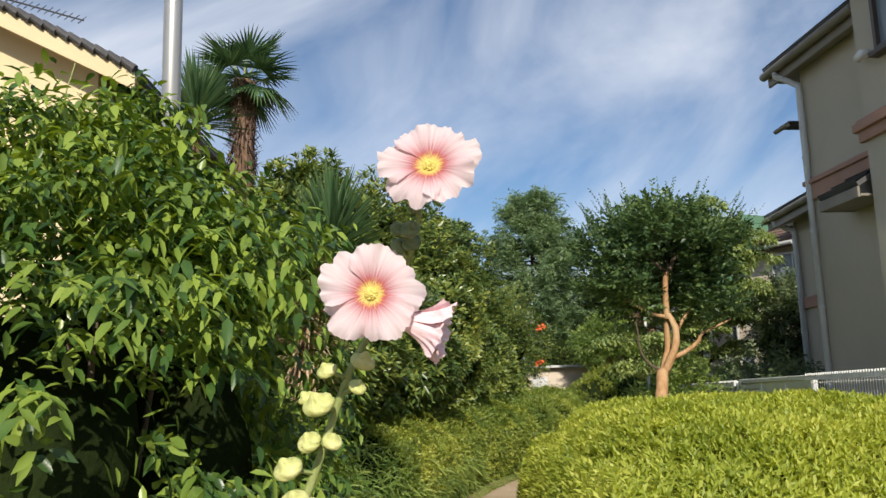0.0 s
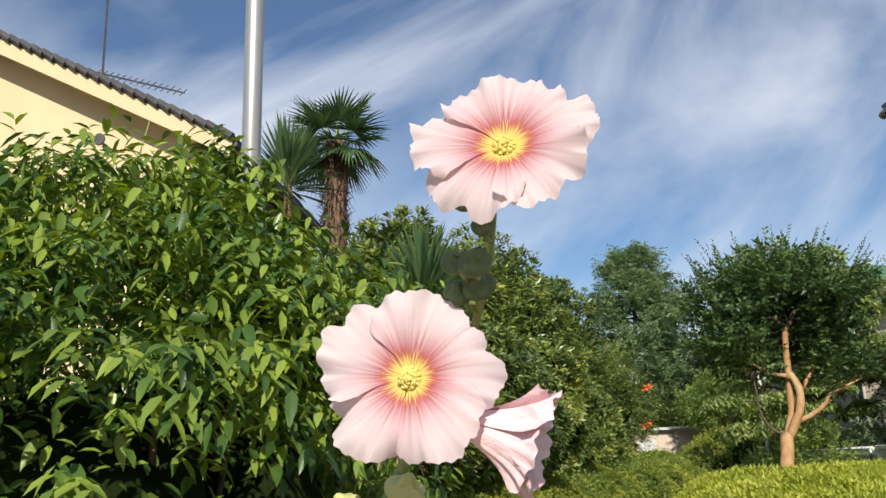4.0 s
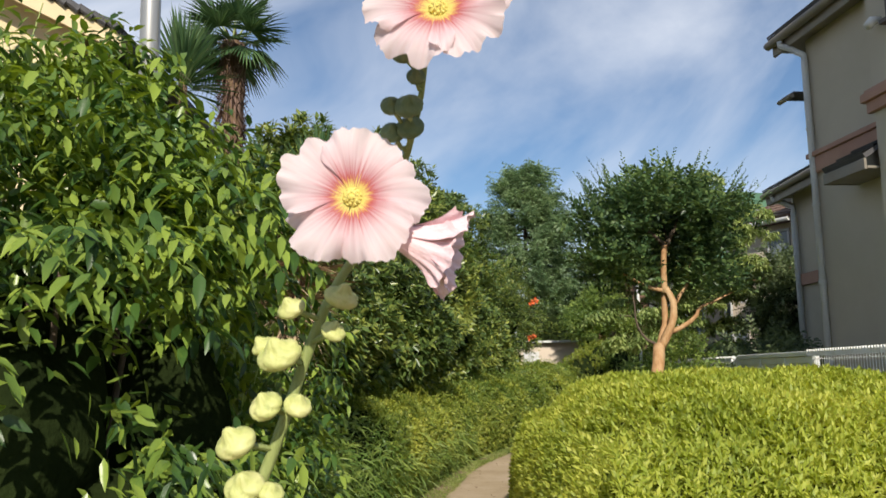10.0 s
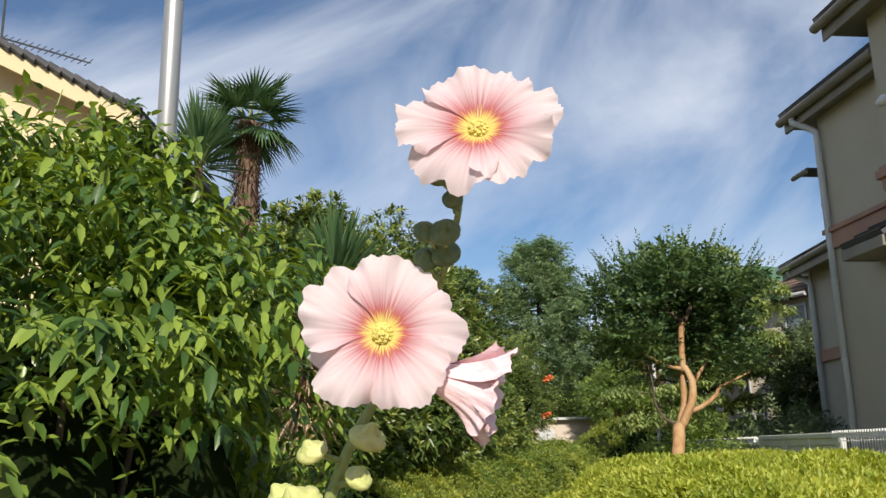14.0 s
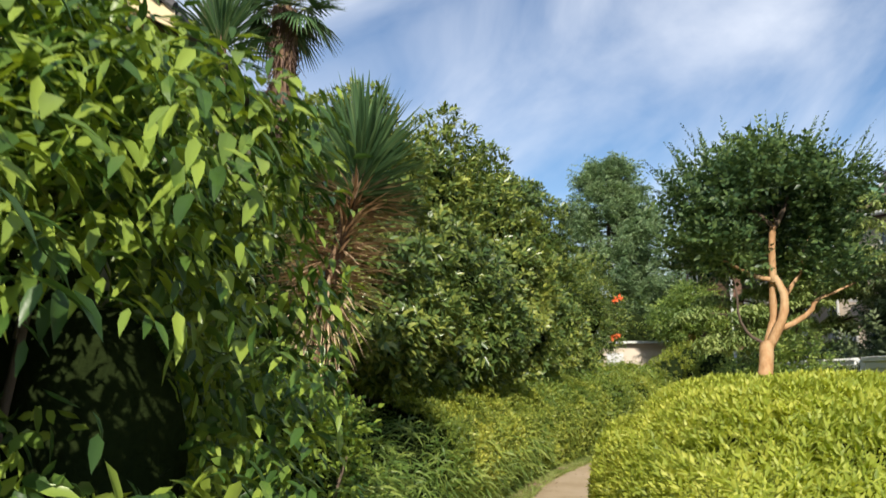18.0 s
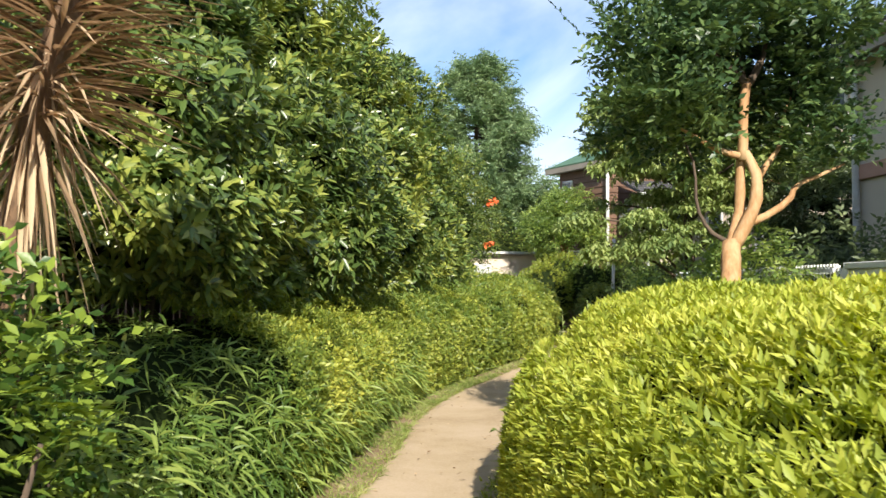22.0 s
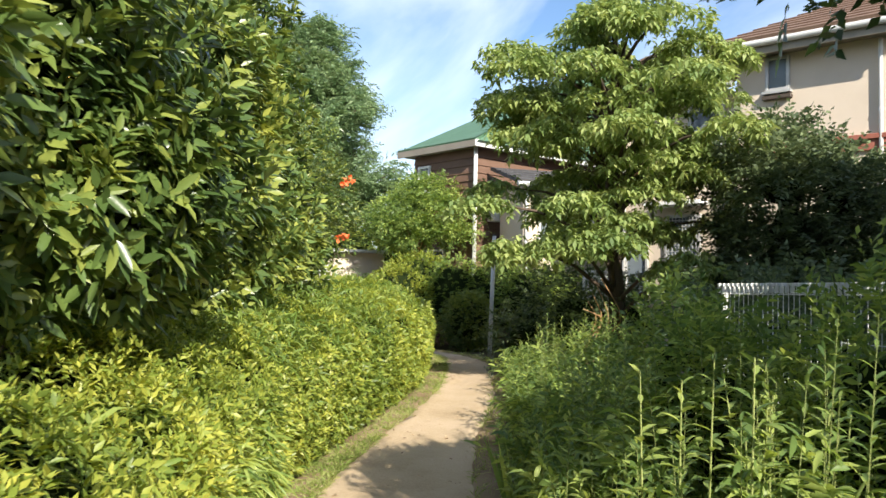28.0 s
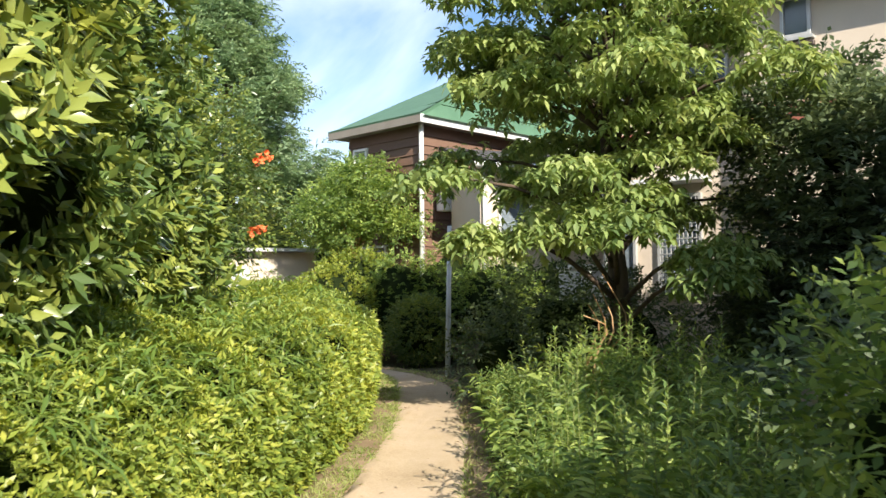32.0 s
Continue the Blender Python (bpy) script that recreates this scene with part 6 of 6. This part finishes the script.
leafy("shrub", "low dark shrub in the shade at the yucca's foot", "shrub", leafy_at_yucca, 2300, 10, 103, LEAF_SHRUB, (.15, .3), (.05, .08), (.022, .036), core=.6, up=.3)

leafy("shrub", "distant row of leafy shrubs behind the garden building", "shrub", [(2.2, 35.2, 2.0, 1.7, .8, 2.0), (4.6, 35.5, 2.1, 1.8, .8, 2.2), (7.0, 35.2, 2.2, 1.7, .8, 2.2), (.2, 35.0, 2.0, 1.5, .8, 2.0)], 2600, 9, 105, LEAF_BUSH, (.25, .5), (.1, .16), (.045, .07), core=.75)

leafy("shrub", "tall dense shrub with dark glossy leaves behind the yuccas", "shrub", [(-2.35, 8.6, 1.7, .7, .7, 1.5), (-2.9, 8.0, 1.5, .7, .7, 1.4), (-3.0, 9.2, 1.7, .7, .7, 1.5)], 2300, 10, 106, LEAF_BUSH, (.2, .4), (.07, .12), (.025, .042), core=.72)


def trumpet_flowers():
    rng = np.random.default_rng(77)
    for k, (x, y, z) in enumerate([(2.50, 23.0, 3.36), (2.62, 23.2, 3.42), (2.52, 23.1, 2.46), (2.40, 22.9, 2.40)]):
        f = thing("trumpet_flower", "cluster of bright orange trumpet flowers", "flower", "orange flowers on the shrub", at=(x, y, z))
        for j in range(5):
            a = rng.uniform(0, 6.28)
            d = Vector((math.cos(a) * .6 + .3, math.sin(a) * .6 - .4, -.2)).normalized()
            o = Vector((rng.uniform(-.06, .06), rng.uniform(-.06, .06), rng.uniform(-.05, .05)))
            part("bloom", tube([o, o + d * .05, o + d * .07], [.008, .02, .04], 8, cap=False), FLOWER_ORANGE, f)


trumpet_flowers()


def herb_bed():
    """Tall leafy weeds and garden herbs right of the path."""
    rng = np.random.default_rng(101)
    h = thing("herb_bed", "bed of tall leafy herbs and weeds beside the path", "plants", kind="stuff")
    P0, O0, pts = [], [], []
    while len(pts) < 480:
        y = rng.uniform(10.65, 20.8)
        xr = RIGHT_EDGE[np.argmin(np.abs(RIGHT_EDGE[:, 1] - y)), 0]
        x = xr + .25 + rng.uniform(0, 1) ** 1.15 * (3.3 if y > 12 else 2.4)
        if x > 6.2 or (x > 3.4 and y < 14.4):
            continue
        e = min(1, (x - xr) / .8)
        z0 = float(ground_z(y))
        mound = .82 + .24 * math.sin(x * 2.3 + y * 1.1) * math.sin(y * 1.7 - x)
        ht = (.42 + .58 * e + .2 * (x > 2.6)) * rng.uniform(.78, 1.1) * mound * (1.25 if y < 13.6 and x > 1.75 else 1.0)
        top = np.array([x - .1 * (1 - e) + rng.normal(0, .07), y + rng.normal(0, .07), z0 + ht])
        pts.append(((x, y, z0), tuple(top)))
        for k in range(3):
            a = rng.uniform(0, 6.28)
            u = rng.uniform(.3, .7)
            P0.append(np.array([x, y, z0]) * (1 - u) + top * u)
            O0.append((math.cos(a) * .75, math.sin(a) * .75, rng.uniform(.35, 1.1)))
    P0, O0 = np.array(P0), unit(np.array(O0))
    ln = rng.uniform(.2, .42, len(P0))
    P, D, N, L, W = sprays(rng, P0, O0, 12, ln, (.075, .15), (.022, .04), .2)
    leaves("foliage", P, D, N, L, W, LEAF_HERB, h, "lance-shaped green leaves in pairs along the shoots", .35, .14, fine=True)
    lo, hi = np.array([p[0] for p in pts]), np.array([p[1] for p in pts])
    hi = hi + (hi - lo) * rng.uniform(.0, .16, (len(pts), 1))
    m, per = len(pts), 36
    turn = rng.uniform(0, 6.28, m)
    big = rng.uniform(.75, 1.25, m)
    Ps, Ds, Ls = [], [], []
    for k in range(per):
        u = .22 + .78 * (k + .5) / per
        a = 2.4 * k + turn
        Ps.append(lo + (hi - lo) * u)
        Ds.append(np.column_stack([np.cos(a), np.sin(a), np.full(m, .2 + 1.1 * u ** 3)]))
        Ls.append(.135 * big * (1.08 - .55 * u ** 2) * rng.uniform(.8, 1.15, m))
    P, D, L = np.concatenate(Ps), np.concatenate(Ds), np.concatenate(Ls)
    leaves("foliage", P, D, np.tile([0, 0, 1.0], (len(P), 1)) + rng.normal(0, .2, P.shape), L, L * .23, LEAF_HERB, h, "narrow leaves in whorls up each spike", .3, .14, fine=True)
    pts = list(zip(map(tuple, lo), map(tuple, hi)))
    V, Q = [], []
    for a, b in pts:
        a, b = np.array(a), np.array(b)
        k = len(V)
        for q, r in ((a, .0045), (b, .0015)):
            V += [q + [r, 0, 0], q + [-r * .5, r * .87, 0], q + [-r * .5, -r * .87, 0]]
        Q += [(k, k + 1, k + 4, k + 3), (k + 1, k + 2, k + 5, k + 4), (k + 2, k, k + 3, k + 5)]
    quick_mesh("stems", np.array(V), [np.array(Q)], STEM_GREEN, h)
    # a taller weed with broad leaves where the bed meets the hedge
    w = thing("weed_clump", "tall weeds with broad pale green leaves beside the path", "plants", kind="stuff")
    m, per = 20, 22
    lo = np.column_stack([rng.uniform(1.75, 3.1, m), rng.uniform(11.5, 12.7, m), np.zeros(m)])
    hi = lo + np.column_stack([rng.normal(0, .08, m), rng.normal(-.05, .08, m), rng.uniform(1.05, 1.38, m)])
    Ps, Ds, Ls = [], [], []
    for k in range(per):
        u = .3 + .7 * (k + .5) / per
        a = 2.4 * k + lo[:, 0] * 40
        Ps.append(lo + (hi - lo) * u)
        Ds.append(np.column_stack([np.cos(a), np.sin(a), np.full(m, .25 + .8 * u ** 3)]))
        Ls.append(.17 * (1.08 - .6 * u ** 2) * rng.uniform(.8, 1.15, m))
    P, D, L = np.concatenate(Ps), np.concatenate(Ds), np.concatenate(Ls)
    leaves("foliage", P, D, np.tile([0, 0, 1.0], (len(P), 1)) + rng.normal(0, .2, P.shape), L, L * .34, LEAF_HERB, w, "", .25, .14, fine=True)
    for k in range(m):
        part("stem", tube([lo[k], (lo[k] + hi[k]) / 2, hi[k]], [.006, .005, .003], 5), STEM_GREEN, w)
    # low filling leaves
    f = thing("ground_cover", "low weeds filling the bed under the herbs", "plants", kind="stuff")
    n = 5200
    y = rng.uniform(9.9, 22.5, n)
    xr = np.interp(y, RIGHT_EDGE[:140, 1], RIGHT_EDGE[:140, 0])
    x = xr + .15 + rng.uniform(0, 1, n) * 2.8
    ok = ~((x > 3.5) & (y < 14.4))
    x, y = x[ok], y[ok]
    n = len(x)
    z = ground_z(y) + rng.uniform(.02, .4, n) * np.clip((x - np.interp(y, RIGHT_EDGE[:140, 1], RIGHT_EDGE[:140, 0])) * 2, .1, 1)
    P, D, N = rosettes(rng, np.column_stack([x, y, z]), rng.normal(0, .3, (n, 3)) + [0, 0, 1], 7, (.6, 1.5))
    leaves("foliage", P, D, N, rng.uniform(.05, .1, len(P)), rng.uniform(.015, .03, len(P)), LEAF_HERB, f, "", .3, .1)
    # sword leaves in clumps
    w = thing("iris_clump", "clump of broad sword-shaped leaves among the herbs", "plants", kind="stuff")
    P, D = [], []
    for cx, cy in ((2.35, 14.0), (2.65, 14.4), (2.9, 13.7), (3.1, 14.6), (2.2, 14.6)):
        m = 16
        a = rng.uniform(0, 6.28, m)
        P.append(np.column_stack([cx + .06 * np.cos(a), cy + .06 * np.sin(a), np.full(m, .0)]))
        D.append(np.column_stack([np.cos(a) * .3, np.sin(a) * .3, np.ones(m)]))
    P, D = np.concatenate(P), np.concatenate(D)
    leaves("foliage", P, D, unit(rng.normal(size=P.shape)), rng.uniform(.4, .75, len(P)), .04, LEAF_HERB, w, "", .12, .2, fine=True)


herb_bed()


# ---- the hollyhock ----
def petal_mesh(rng, r, k, fold, ruffle=1.0, cup=.35, petals=5):
    """One ruffled petal of a flower that faces +z; fold gives the waves that all petals of the bloom share."""
    bm = bmesh.new()
    a0 = 2 * math.pi * k / petals + rng.uniform(-.10, .10)
    half = rng.uniform(.80, .90)
    nu, nv = 20, 47
    grid = []
    rp = r * rng.uniform(.99, 1.09)
    ph = rng.uniform(0, 6.28, 6)
    fq = rng.uniform(13, 17), rng.uniform(5, 7), rng.uniform(27, 36)
    curl = rng.uniform(-.16, .16)
    notch = rng.uniform(-.45, .45)
    wave = rng.uniform(.03, .075), rng.uniform(2.6, 4.2), rng.uniform(.02, .045), rng.uniform(6, 9)
    lift = rng.uniform(-.05, .07)
    for i in range(nu):
        u = i / (nu - 1)
        row = []
        for j in range(nv):
            v = -1 + 2 * j / (nv - 1)
            lobe = 1.05 - .09 * math.exp(-((v - notch) / .13) ** 2) - .30 * abs(v) ** 3.2
            w = v + .14 * math.sin(2.3 * v + ph[2])
            jag = 1 + .016 * math.sin(w * fq[0] + ph[0]) + .034 * math.sin(v * fq[1] * .8 + ph[1]) + .012 * math.sin(v * fq[2] * 1.3 + ph[5])
            rad = (.02 + .98 * u) * rp * (1 + (lobe * jag - 1) * u ** 2)
            ang = a0 + v * half * (.72 + .28 * min(1, u * 1.6))
            zz = cup * r * .5 * u ** .8 - .16 * r * u ** 4 + .075 * r * v * (.25 + .75 * u) * u + (lift * u + curl * u ** 5) * r
            zz += ruffle * r * u ** 2.5 * (wave[0] * math.sin(w * wave[1] + ph[1]) + wave[2] * math.sin(w * wave[3] + ph[5]))
            zz += ruffle * fold(ang, rad / r)
            zz += ruffle * r * u ** 6 * (.040 * math.sin(w * fq[0] + ph[3]) + .016 * math.sin(w * fq[2] * 1.2 + ph[4]))
            row.append(bm.verts.new((rad * math.cos(ang), rad * math.sin(ang), zz)))
        grid.append(row)
    for i in range(nu - 1):
        for j in range(nv - 1):
            bm.faces.new((grid[i][j], grid[i + 1][j], grid[i + 1][j + 1], grid[i][j + 1]))
    return bm


def shared_folds(rng, r):
    """Slow waves round a bloom and fine pleats from its throat outwards."""
    ph = rng.uniform(0, 6.28, 6)
    m = rng.permutation([4, 6, 7])

    def fold(a, u):
        slow = .035 * math.sin(m[0] * a + ph[0] + 1.2 * u) + .025 * math.sin(m[1] * a + ph[1] - u) + .006 * math.sin(15 * a + ph[2] + 3 * u)
        fine = .0016 * math.sin(41 * a + ph[3] + 3 * math.sin(3 * a + 2 * u)) + .0012 * math.sin(67 * a + ph[4] + 4 * u)
        return r * (slow * u ** 2.6 + fine * min(1, u * 2))
    return fold


def flower(rng, parent, r, ruffle, cup, m, label, material=None, stamens=True):
    """A bloom: the stamen column, with its petals and calyx under it."""
    st = part("bloom", stamen_mesh(rng, r * .125), STAMEN, parent, label)
    st.matrix_local = m
    fold = shared_folds(rng, r)
    for k in range(5):
        part("petal", petal_mesh(rng, r, k, fold, ruffle, cup), material or PETAL, st, smooth=True)
    cal = part("calyx", bud_mesh(rng, r * .25), CALYX_DARK, st, smooth=True)
    cal.location = (0, 0, -r * .24)
    return st


def half_open(rng, parent, m):
    """A funnel-shaped flower that is still opening, its petals wrapped round one another."""
    st = part("bloom", bud_mesh(rng, .011), CALYX_DARK, parent, "half-open pink flower seen from the side", smooth=True)
    st.matrix_local = m
    ph = rng.uniform(0, 6.28, 4)
    for k in range(5):
        bm = bmesh.new()
        q = rng.uniform(0, 6.28, 3)
        a0 = 2 * math.pi * k / 5
        tall = .064 * rng.uniform(.88, 1.06)
        grid = []
        for i in range(16):
            u = i / 15
            row = []
            for j in range(33):
                v = -1 + j / 16
                ang = a0 + v * .95
                edge = 1 - .20 * abs(v) ** 4 + .03 * math.sin(v * 8 + q[0]) + .018 * math.sin(v * 21 + q[1])
                wave = .0022 * math.sin(4 * ang + ph[0] + u) + .0016 * math.sin(9 * ang + ph[1]) + .0004 * math.sin(31 * ang + ph[2])
                rad = .0055 + .022 * u ** 1.2 + .007 * u ** 6 + .0024 * v * u + wave * u ** 1.5 + .0016 * u ** 8 * math.sin(v * 24 + q[2])
                row.append(bm.verts.new((rad * math.cos(ang), rad * math.sin(ang), tall * u * (1 + (edge - 1) * u))))
            grid.append(row)
        for i in range(15):
            for j in range(32):
                bm.faces.new((grid[i][j], grid[i + 1][j], grid[i + 1][j + 1], grid[i][j + 1]))
        part("petal", bm, PETAL_PLAIN, st, smooth=True)
    return st


def stamen_mesh(rng, s):
    """A short column crowded with round pollen sacs."""
    bm = bmesh.new()
    for k in range(46):
        h = (k + .5) / 46
        a = k * 2.4
        w = s * (.95 * math.sqrt(max(0, 1 - (2 * h - .75) ** 2)) if h < .9 else .35)
        c = Vector((w * math.cos(a), w * math.sin(a), s * (-.1 + 1.5 * h)))
        bmesh.ops.create_icosphere(bm, subdivisions=1, radius=s * rng.uniform(.22, .3), matrix=Matrix.Translation(c))
    bmesh.ops.create_icosphere(bm, subdivisions=2, radius=s * .98, matrix=Matrix.Translation((0, 0, s * .45)))
    return bm


def bud_mesh(rng, r):
    """A squat closed bud, its five sepals twisted together to a small tuft."""
    bm = bmesh.new()
    bmesh.ops.create_uvsphere(bm, u_segments=30, v_segments=16, radius=1)
    p = rng.uniform(0, 6.28)
    for v in bm.verts:
        a = math.atan2(v.co.y, v.co.x)
        z = v.co.z
        seam = abs(math.sin(2.5 * (a + 1.1 * z) + p))
        k = 1 - .26 * max(0, .4 - seam) / .4 * max(0, z + .45) + .05 * math.cos(2 * a + p)
        top = max(0, z - .8) / .2
        v.co = Vector((v.co.x * r * k, v.co.y * r * k, r * (z * .56 - .12 * max(0, z) ** 3 + .55 * top ** 2)))
    return bm


def hollyhock():
    rng = np.random.default_rng(7)
    h = thing("hollyhock", "tall pink hollyhock in bloom with pale green buds on its stalk", "flower")
    line = smooth_line([(-.62, 1.25, 0), (-.42, 1.12, .7), (-.245, 1.06, 1.22), (-.165, 1.05, 1.42), (-.115, 1.045, 1.555), (-.06, 1.03, 1.64), (-.028, .955, 1.71), (-.018, .925, 1.80)], 40)
    part("stalk", tube(line, np.concatenate([np.linspace(.0076, .0040, 28), np.linspace(.0034, .0017, 12)]), 10, .05, rng), STEM_GREEN, h, "pale green hairy stalk", smooth=True)

    def orient(d, roll=0):
        return Vector(d).to_track_quat('Z', 'Y').to_matrix().to_4x4() @ Matrix.Rotation(roll, 4, 'Z')

    def bloom(c, facing, r, ruffle, cup, lab, roll=0.0, squash=1.0):
        fl = flower(rng, h, r, ruffle, cup, Matrix.Translation(c) @ orient(facing, roll) @ Matrix.Diagonal((1, squash, 1, 1)), lab)
        return fl

    bloom((-.012, .885, 1.758), (-.02, -.85, .26), .0525, 1.5, .60, "upper open pale pink flower with crimson throat", .4, .92)
    bloom((-.0815, .945, 1.630), (-.02, -.95, .13), .0555, 1.35, .42, "lower open pale pink flower with crimson throat", .15)
    half_open(rng, h, Matrix.Translation((-.060, .965, 1.606)) @ orient((.90, -.02, -.30), .8))
    # buds down the stalk
    zs = line[:, 2]
    specs = [(-.100, 1.03, 1.560, .0150), (-.142, 1.02, 1.550, .0125), (-.106, 1.02, 1.530, .0115), (-.152, 1.02, 1.511, .0190), (-.168, 1.03, 1.519, .0105), (-.163, 1.02, 1.468, .0150), (-.136, 1.02, 1.468, .0125), (-.188, 1.02, 1.438, .0180),
             (-.180, 1.02, 1.402, .0165), (-.158, 1.02, 1.397, .0110), (-.174, 1.02, 1.368, .0150), (-.212, 1.02, 1.357, .0180), (-.188, 1.02, 1.330, .0150), (-.218, 1.03, 1.312, .0170), (-.198, 1.02, 1.285, .0165), (-.235, 1.03, 1.262, .0170)]
    for k, (bx_, by_, z, r) in enumerate(specs):
        z1 = z - .008
        p = np.array([np.interp(z1, zs, line[:, 0]), np.interp(z1, zs, line[:, 1]), z1])
        c = np.array([bx_, by_, z])
        d = Vector(tuple((c - p) / np.linalg.norm(c - p) + [0, -.25, 1.1])).normalized()
        b = part("bud", bud_mesh(rng, r), BUD_GREEN, h, "swollen yellow-green bud", smooth=True)
        b.matrix_local = Matrix.Translation(c) @ orient(d, k)
        part("bud_stalk", tube([p, c], [.0025, .003], 6), STEM_GREEN, h)
        for j in range(5):
            a = j * 1.2566 + k
            e = Vector((math.cos(a), math.sin(a), -.15))
            bm = bmesh.new()
            vs = [bm.verts.new(Vector(q)) for q in ((0, 0, 0), (r * .4, r * .45, .1 * r), (0, r * 1.25, .35 * r), (-r * .4, r * .45, .1 * r), (0, r * .5, -.05 * r))]
            bm.faces.new((vs[0], vs[1], vs[2], vs[4]))
            bm.faces.new((vs[0], vs[4], vs[2], vs[3]))
            sp = part("sepal", bm, CALYX_DARK if k % 3 == 0 else BUD_GREEN, b)
            sp.matrix_local = Matrix.Translation((0, 0, -r * .75)) @ Matrix.Rotation(a, 4, 'Z') @ Matrix.Rotation(.5, 4, 'X')
    # dark buds near the top
    for k, (x, y, z, r) in enumerate([(-.040, .92, 1.738, .0085), (-.004, .915, 1.75, .010), (-.050, .935, 1.702, .009), (-.036, .93, 1.700, .0115), (-.036, .955, 1.690, .0115), (-.050, .958, 1.687, .010), (-.03, .93, 1.724, .008)]):
        b = part("bud", bud_mesh(rng, r), CALYX_DARK, h, "small dark green bud", smooth=True)
        b.matrix_local = Matrix.Translation((x, y, z)) @ orient((x + .03, -.5, .25), k)
        q = line[min(int(np.searchsorted(line[:, 2], z - .012)), 39)]
        part("bud_stalk", tube([q, (np.array(q) + (x, y, z)) / 2 + [0, 0, -.004], (x, y, z)], [.0018, .0018, .0025], 6), STEM_GREEN, h)
    # a spent bloom low on the stalk
    flower(rng, h, .025, 1.5, 2.2, Matrix.Translation((-.185, .985, 1.305)) @ orient((.1, -.4, .9)), "withered pink flower")
    # lobed leaves low down
    for k in range(7):
        p = Vector(line[4 + k])
        a = k * 2.4
        d = Vector((math.cos(a), math.sin(a), .25)).normalized()
        part("leaf_stalk", tube([p, p + d * .12], [.004, .003], 5), STEM_GREEN, h)
        bm = bmesh.new()
        cen = bm.verts.new((0, 0, 0))
        ring = []
        for j in range(21):
            t = -2.7 + 5.4 * j / 20
            rr = .075 * (1 + .16 * math.cos(5 * t * .9))
            ring.append(bm.verts.new((rr * math.sin(t), .02 + rr * math.cos(t), .012 * math.cos(t * 5))))
        for q0, q1 in zip(ring, ring[1:]):
            bm.faces.new((cen, q0, q1))
        lf = part("leaf", bm, LEAF_SHRUB, h, "lobed green leaf")
        lf.matrix_local = Matrix.Translation(p + d * .12) @ Vector((d.x, d.y, -.2)).to_track_quat('Y', 'Z').to_matrix().to_4x4()
    # a neighbour: two more pale blooms among the herbs further along
    return h


hollyhock()


def small_blooms():
    rng = np.random.default_rng(9)
    for k, (x, y, z, lab) in enumerate([(3.26, 14.46, 1.21, "pale pink flower on a tall stem"), (3.11, 14.5, 1.19, "drooping pale flower on a tall stem"), (3.08, 14.0, 1.03, "white and blue flower among dark leaves"), (3.14, 14.02, .93, "pale blue flower among dark leaves")]):
        z0 = float(ground_z(y))
        f = thing("wild_flower", lab, "flower", "flowers in the herb bed")
        part("stem", tube([(x + .03, y + .02, z0), (x, y, z - .03)], [.005, .003], 6), STEM_GREEN, f)
        flower(rng, f, .032, 1.3, 1.3, Matrix.Translation((x, y, z)) @ Vector((-.4, -.8, .2)).to_track_quat('Z', 'Y').to_matrix().to_4x4(), "", FLOWER_PALE)


small_blooms()


def bent_twigs():
    rng = np.random.default_rng(15)
    for k in range(5):
        x, y = 5.35 + .12 * k, 19.7 + .1 * k
        z = float(ground_z(y))
        t = thing("dead_branch", "bare pale bent branch among dark shrubs", "branch", "bare branches under the tree")
        branch("wood", t, [(x, y, z), (x - .15 + .1 * rng.uniform(-1, 1), y - .1, z + .6), (x + .1 * rng.uniform(-1, 1), y - .25, z + 1.0), (x - .25, y - .3, z + 1.15 + .1 * k)], .016, .006, BARK_ORANGE, 9, 6, k)


bent_twigs()


def litter():
    """Fallen leaves and crumbs of earth along the path's sides."""
    rng = np.random.default_rng(16)
    n = 420
    k = rng.uniform(30, 148, n)
    i = k.astype(int)
    u = np.where(rng.uniform(0, 1, n) < .5, rng.beta(1, 5, n), 1 - rng.beta(1, 4, n))
    q = LEFT_EDGE[i] * (1 - u)[:, None] + RIGHT_EDGE[i] * u[:, None]
    P = np.column_stack([q + rng.normal(0, .05, (n, 2)), ground_z(q[:, 1]) + .016])
    D = np.column_stack([rng.normal(size=(n, 2)), rng.normal(0, .12, n)])
    ob = leaves("leaf_litter", P, D, np.tile([0, 0, 1.0], (n, 1)) + rng.normal(0, .15, (n, 3)), rng.uniform(.025, .06, n), rng.uniform(.012, .025, n), LEAF_DEAD, droop=-.1, fold=.2)
    tagged(ob, "dry fallen leaves scattered along the path's edges", "leaves", kind="stuff")
    V, Q = [], []
    m = 500
    k = rng.integers(20, 150, m)
    for j in range(m):
        u = rng.uniform(0, 1)
        c = LEFT_EDGE[k[j]] * (1 - u) + RIGHT_EDGE[k[j]] * u + rng.normal(0, .05, 2)
        r = rng.uniform(.004, .014)
        z = float(ground_z(c[1])) + .002 - .03 * math.sin(math.pi * min(max(u, 0), 1)) + .024
        b = len(V)
        V += [(c[0] + r, c[1], z), (c[0], c[1] + r, z), (c[0] - r, c[1], z), (c[0], c[1] - r, z), (c[0] + .2 * r, c[1], z + r * .7)]
        Q += [(b, b + 1, b + 4), (b + 1, b + 2, b + 4), (b + 2, b + 3, b + 4), (b + 3, b, b + 4)]
    ob = quick_mesh("gravel", np.array(V), [np.array(Q)], EARTH)
    tagged(ob, "small stones and crumbs of earth on the path", "gravel", kind="stuff")


litter()
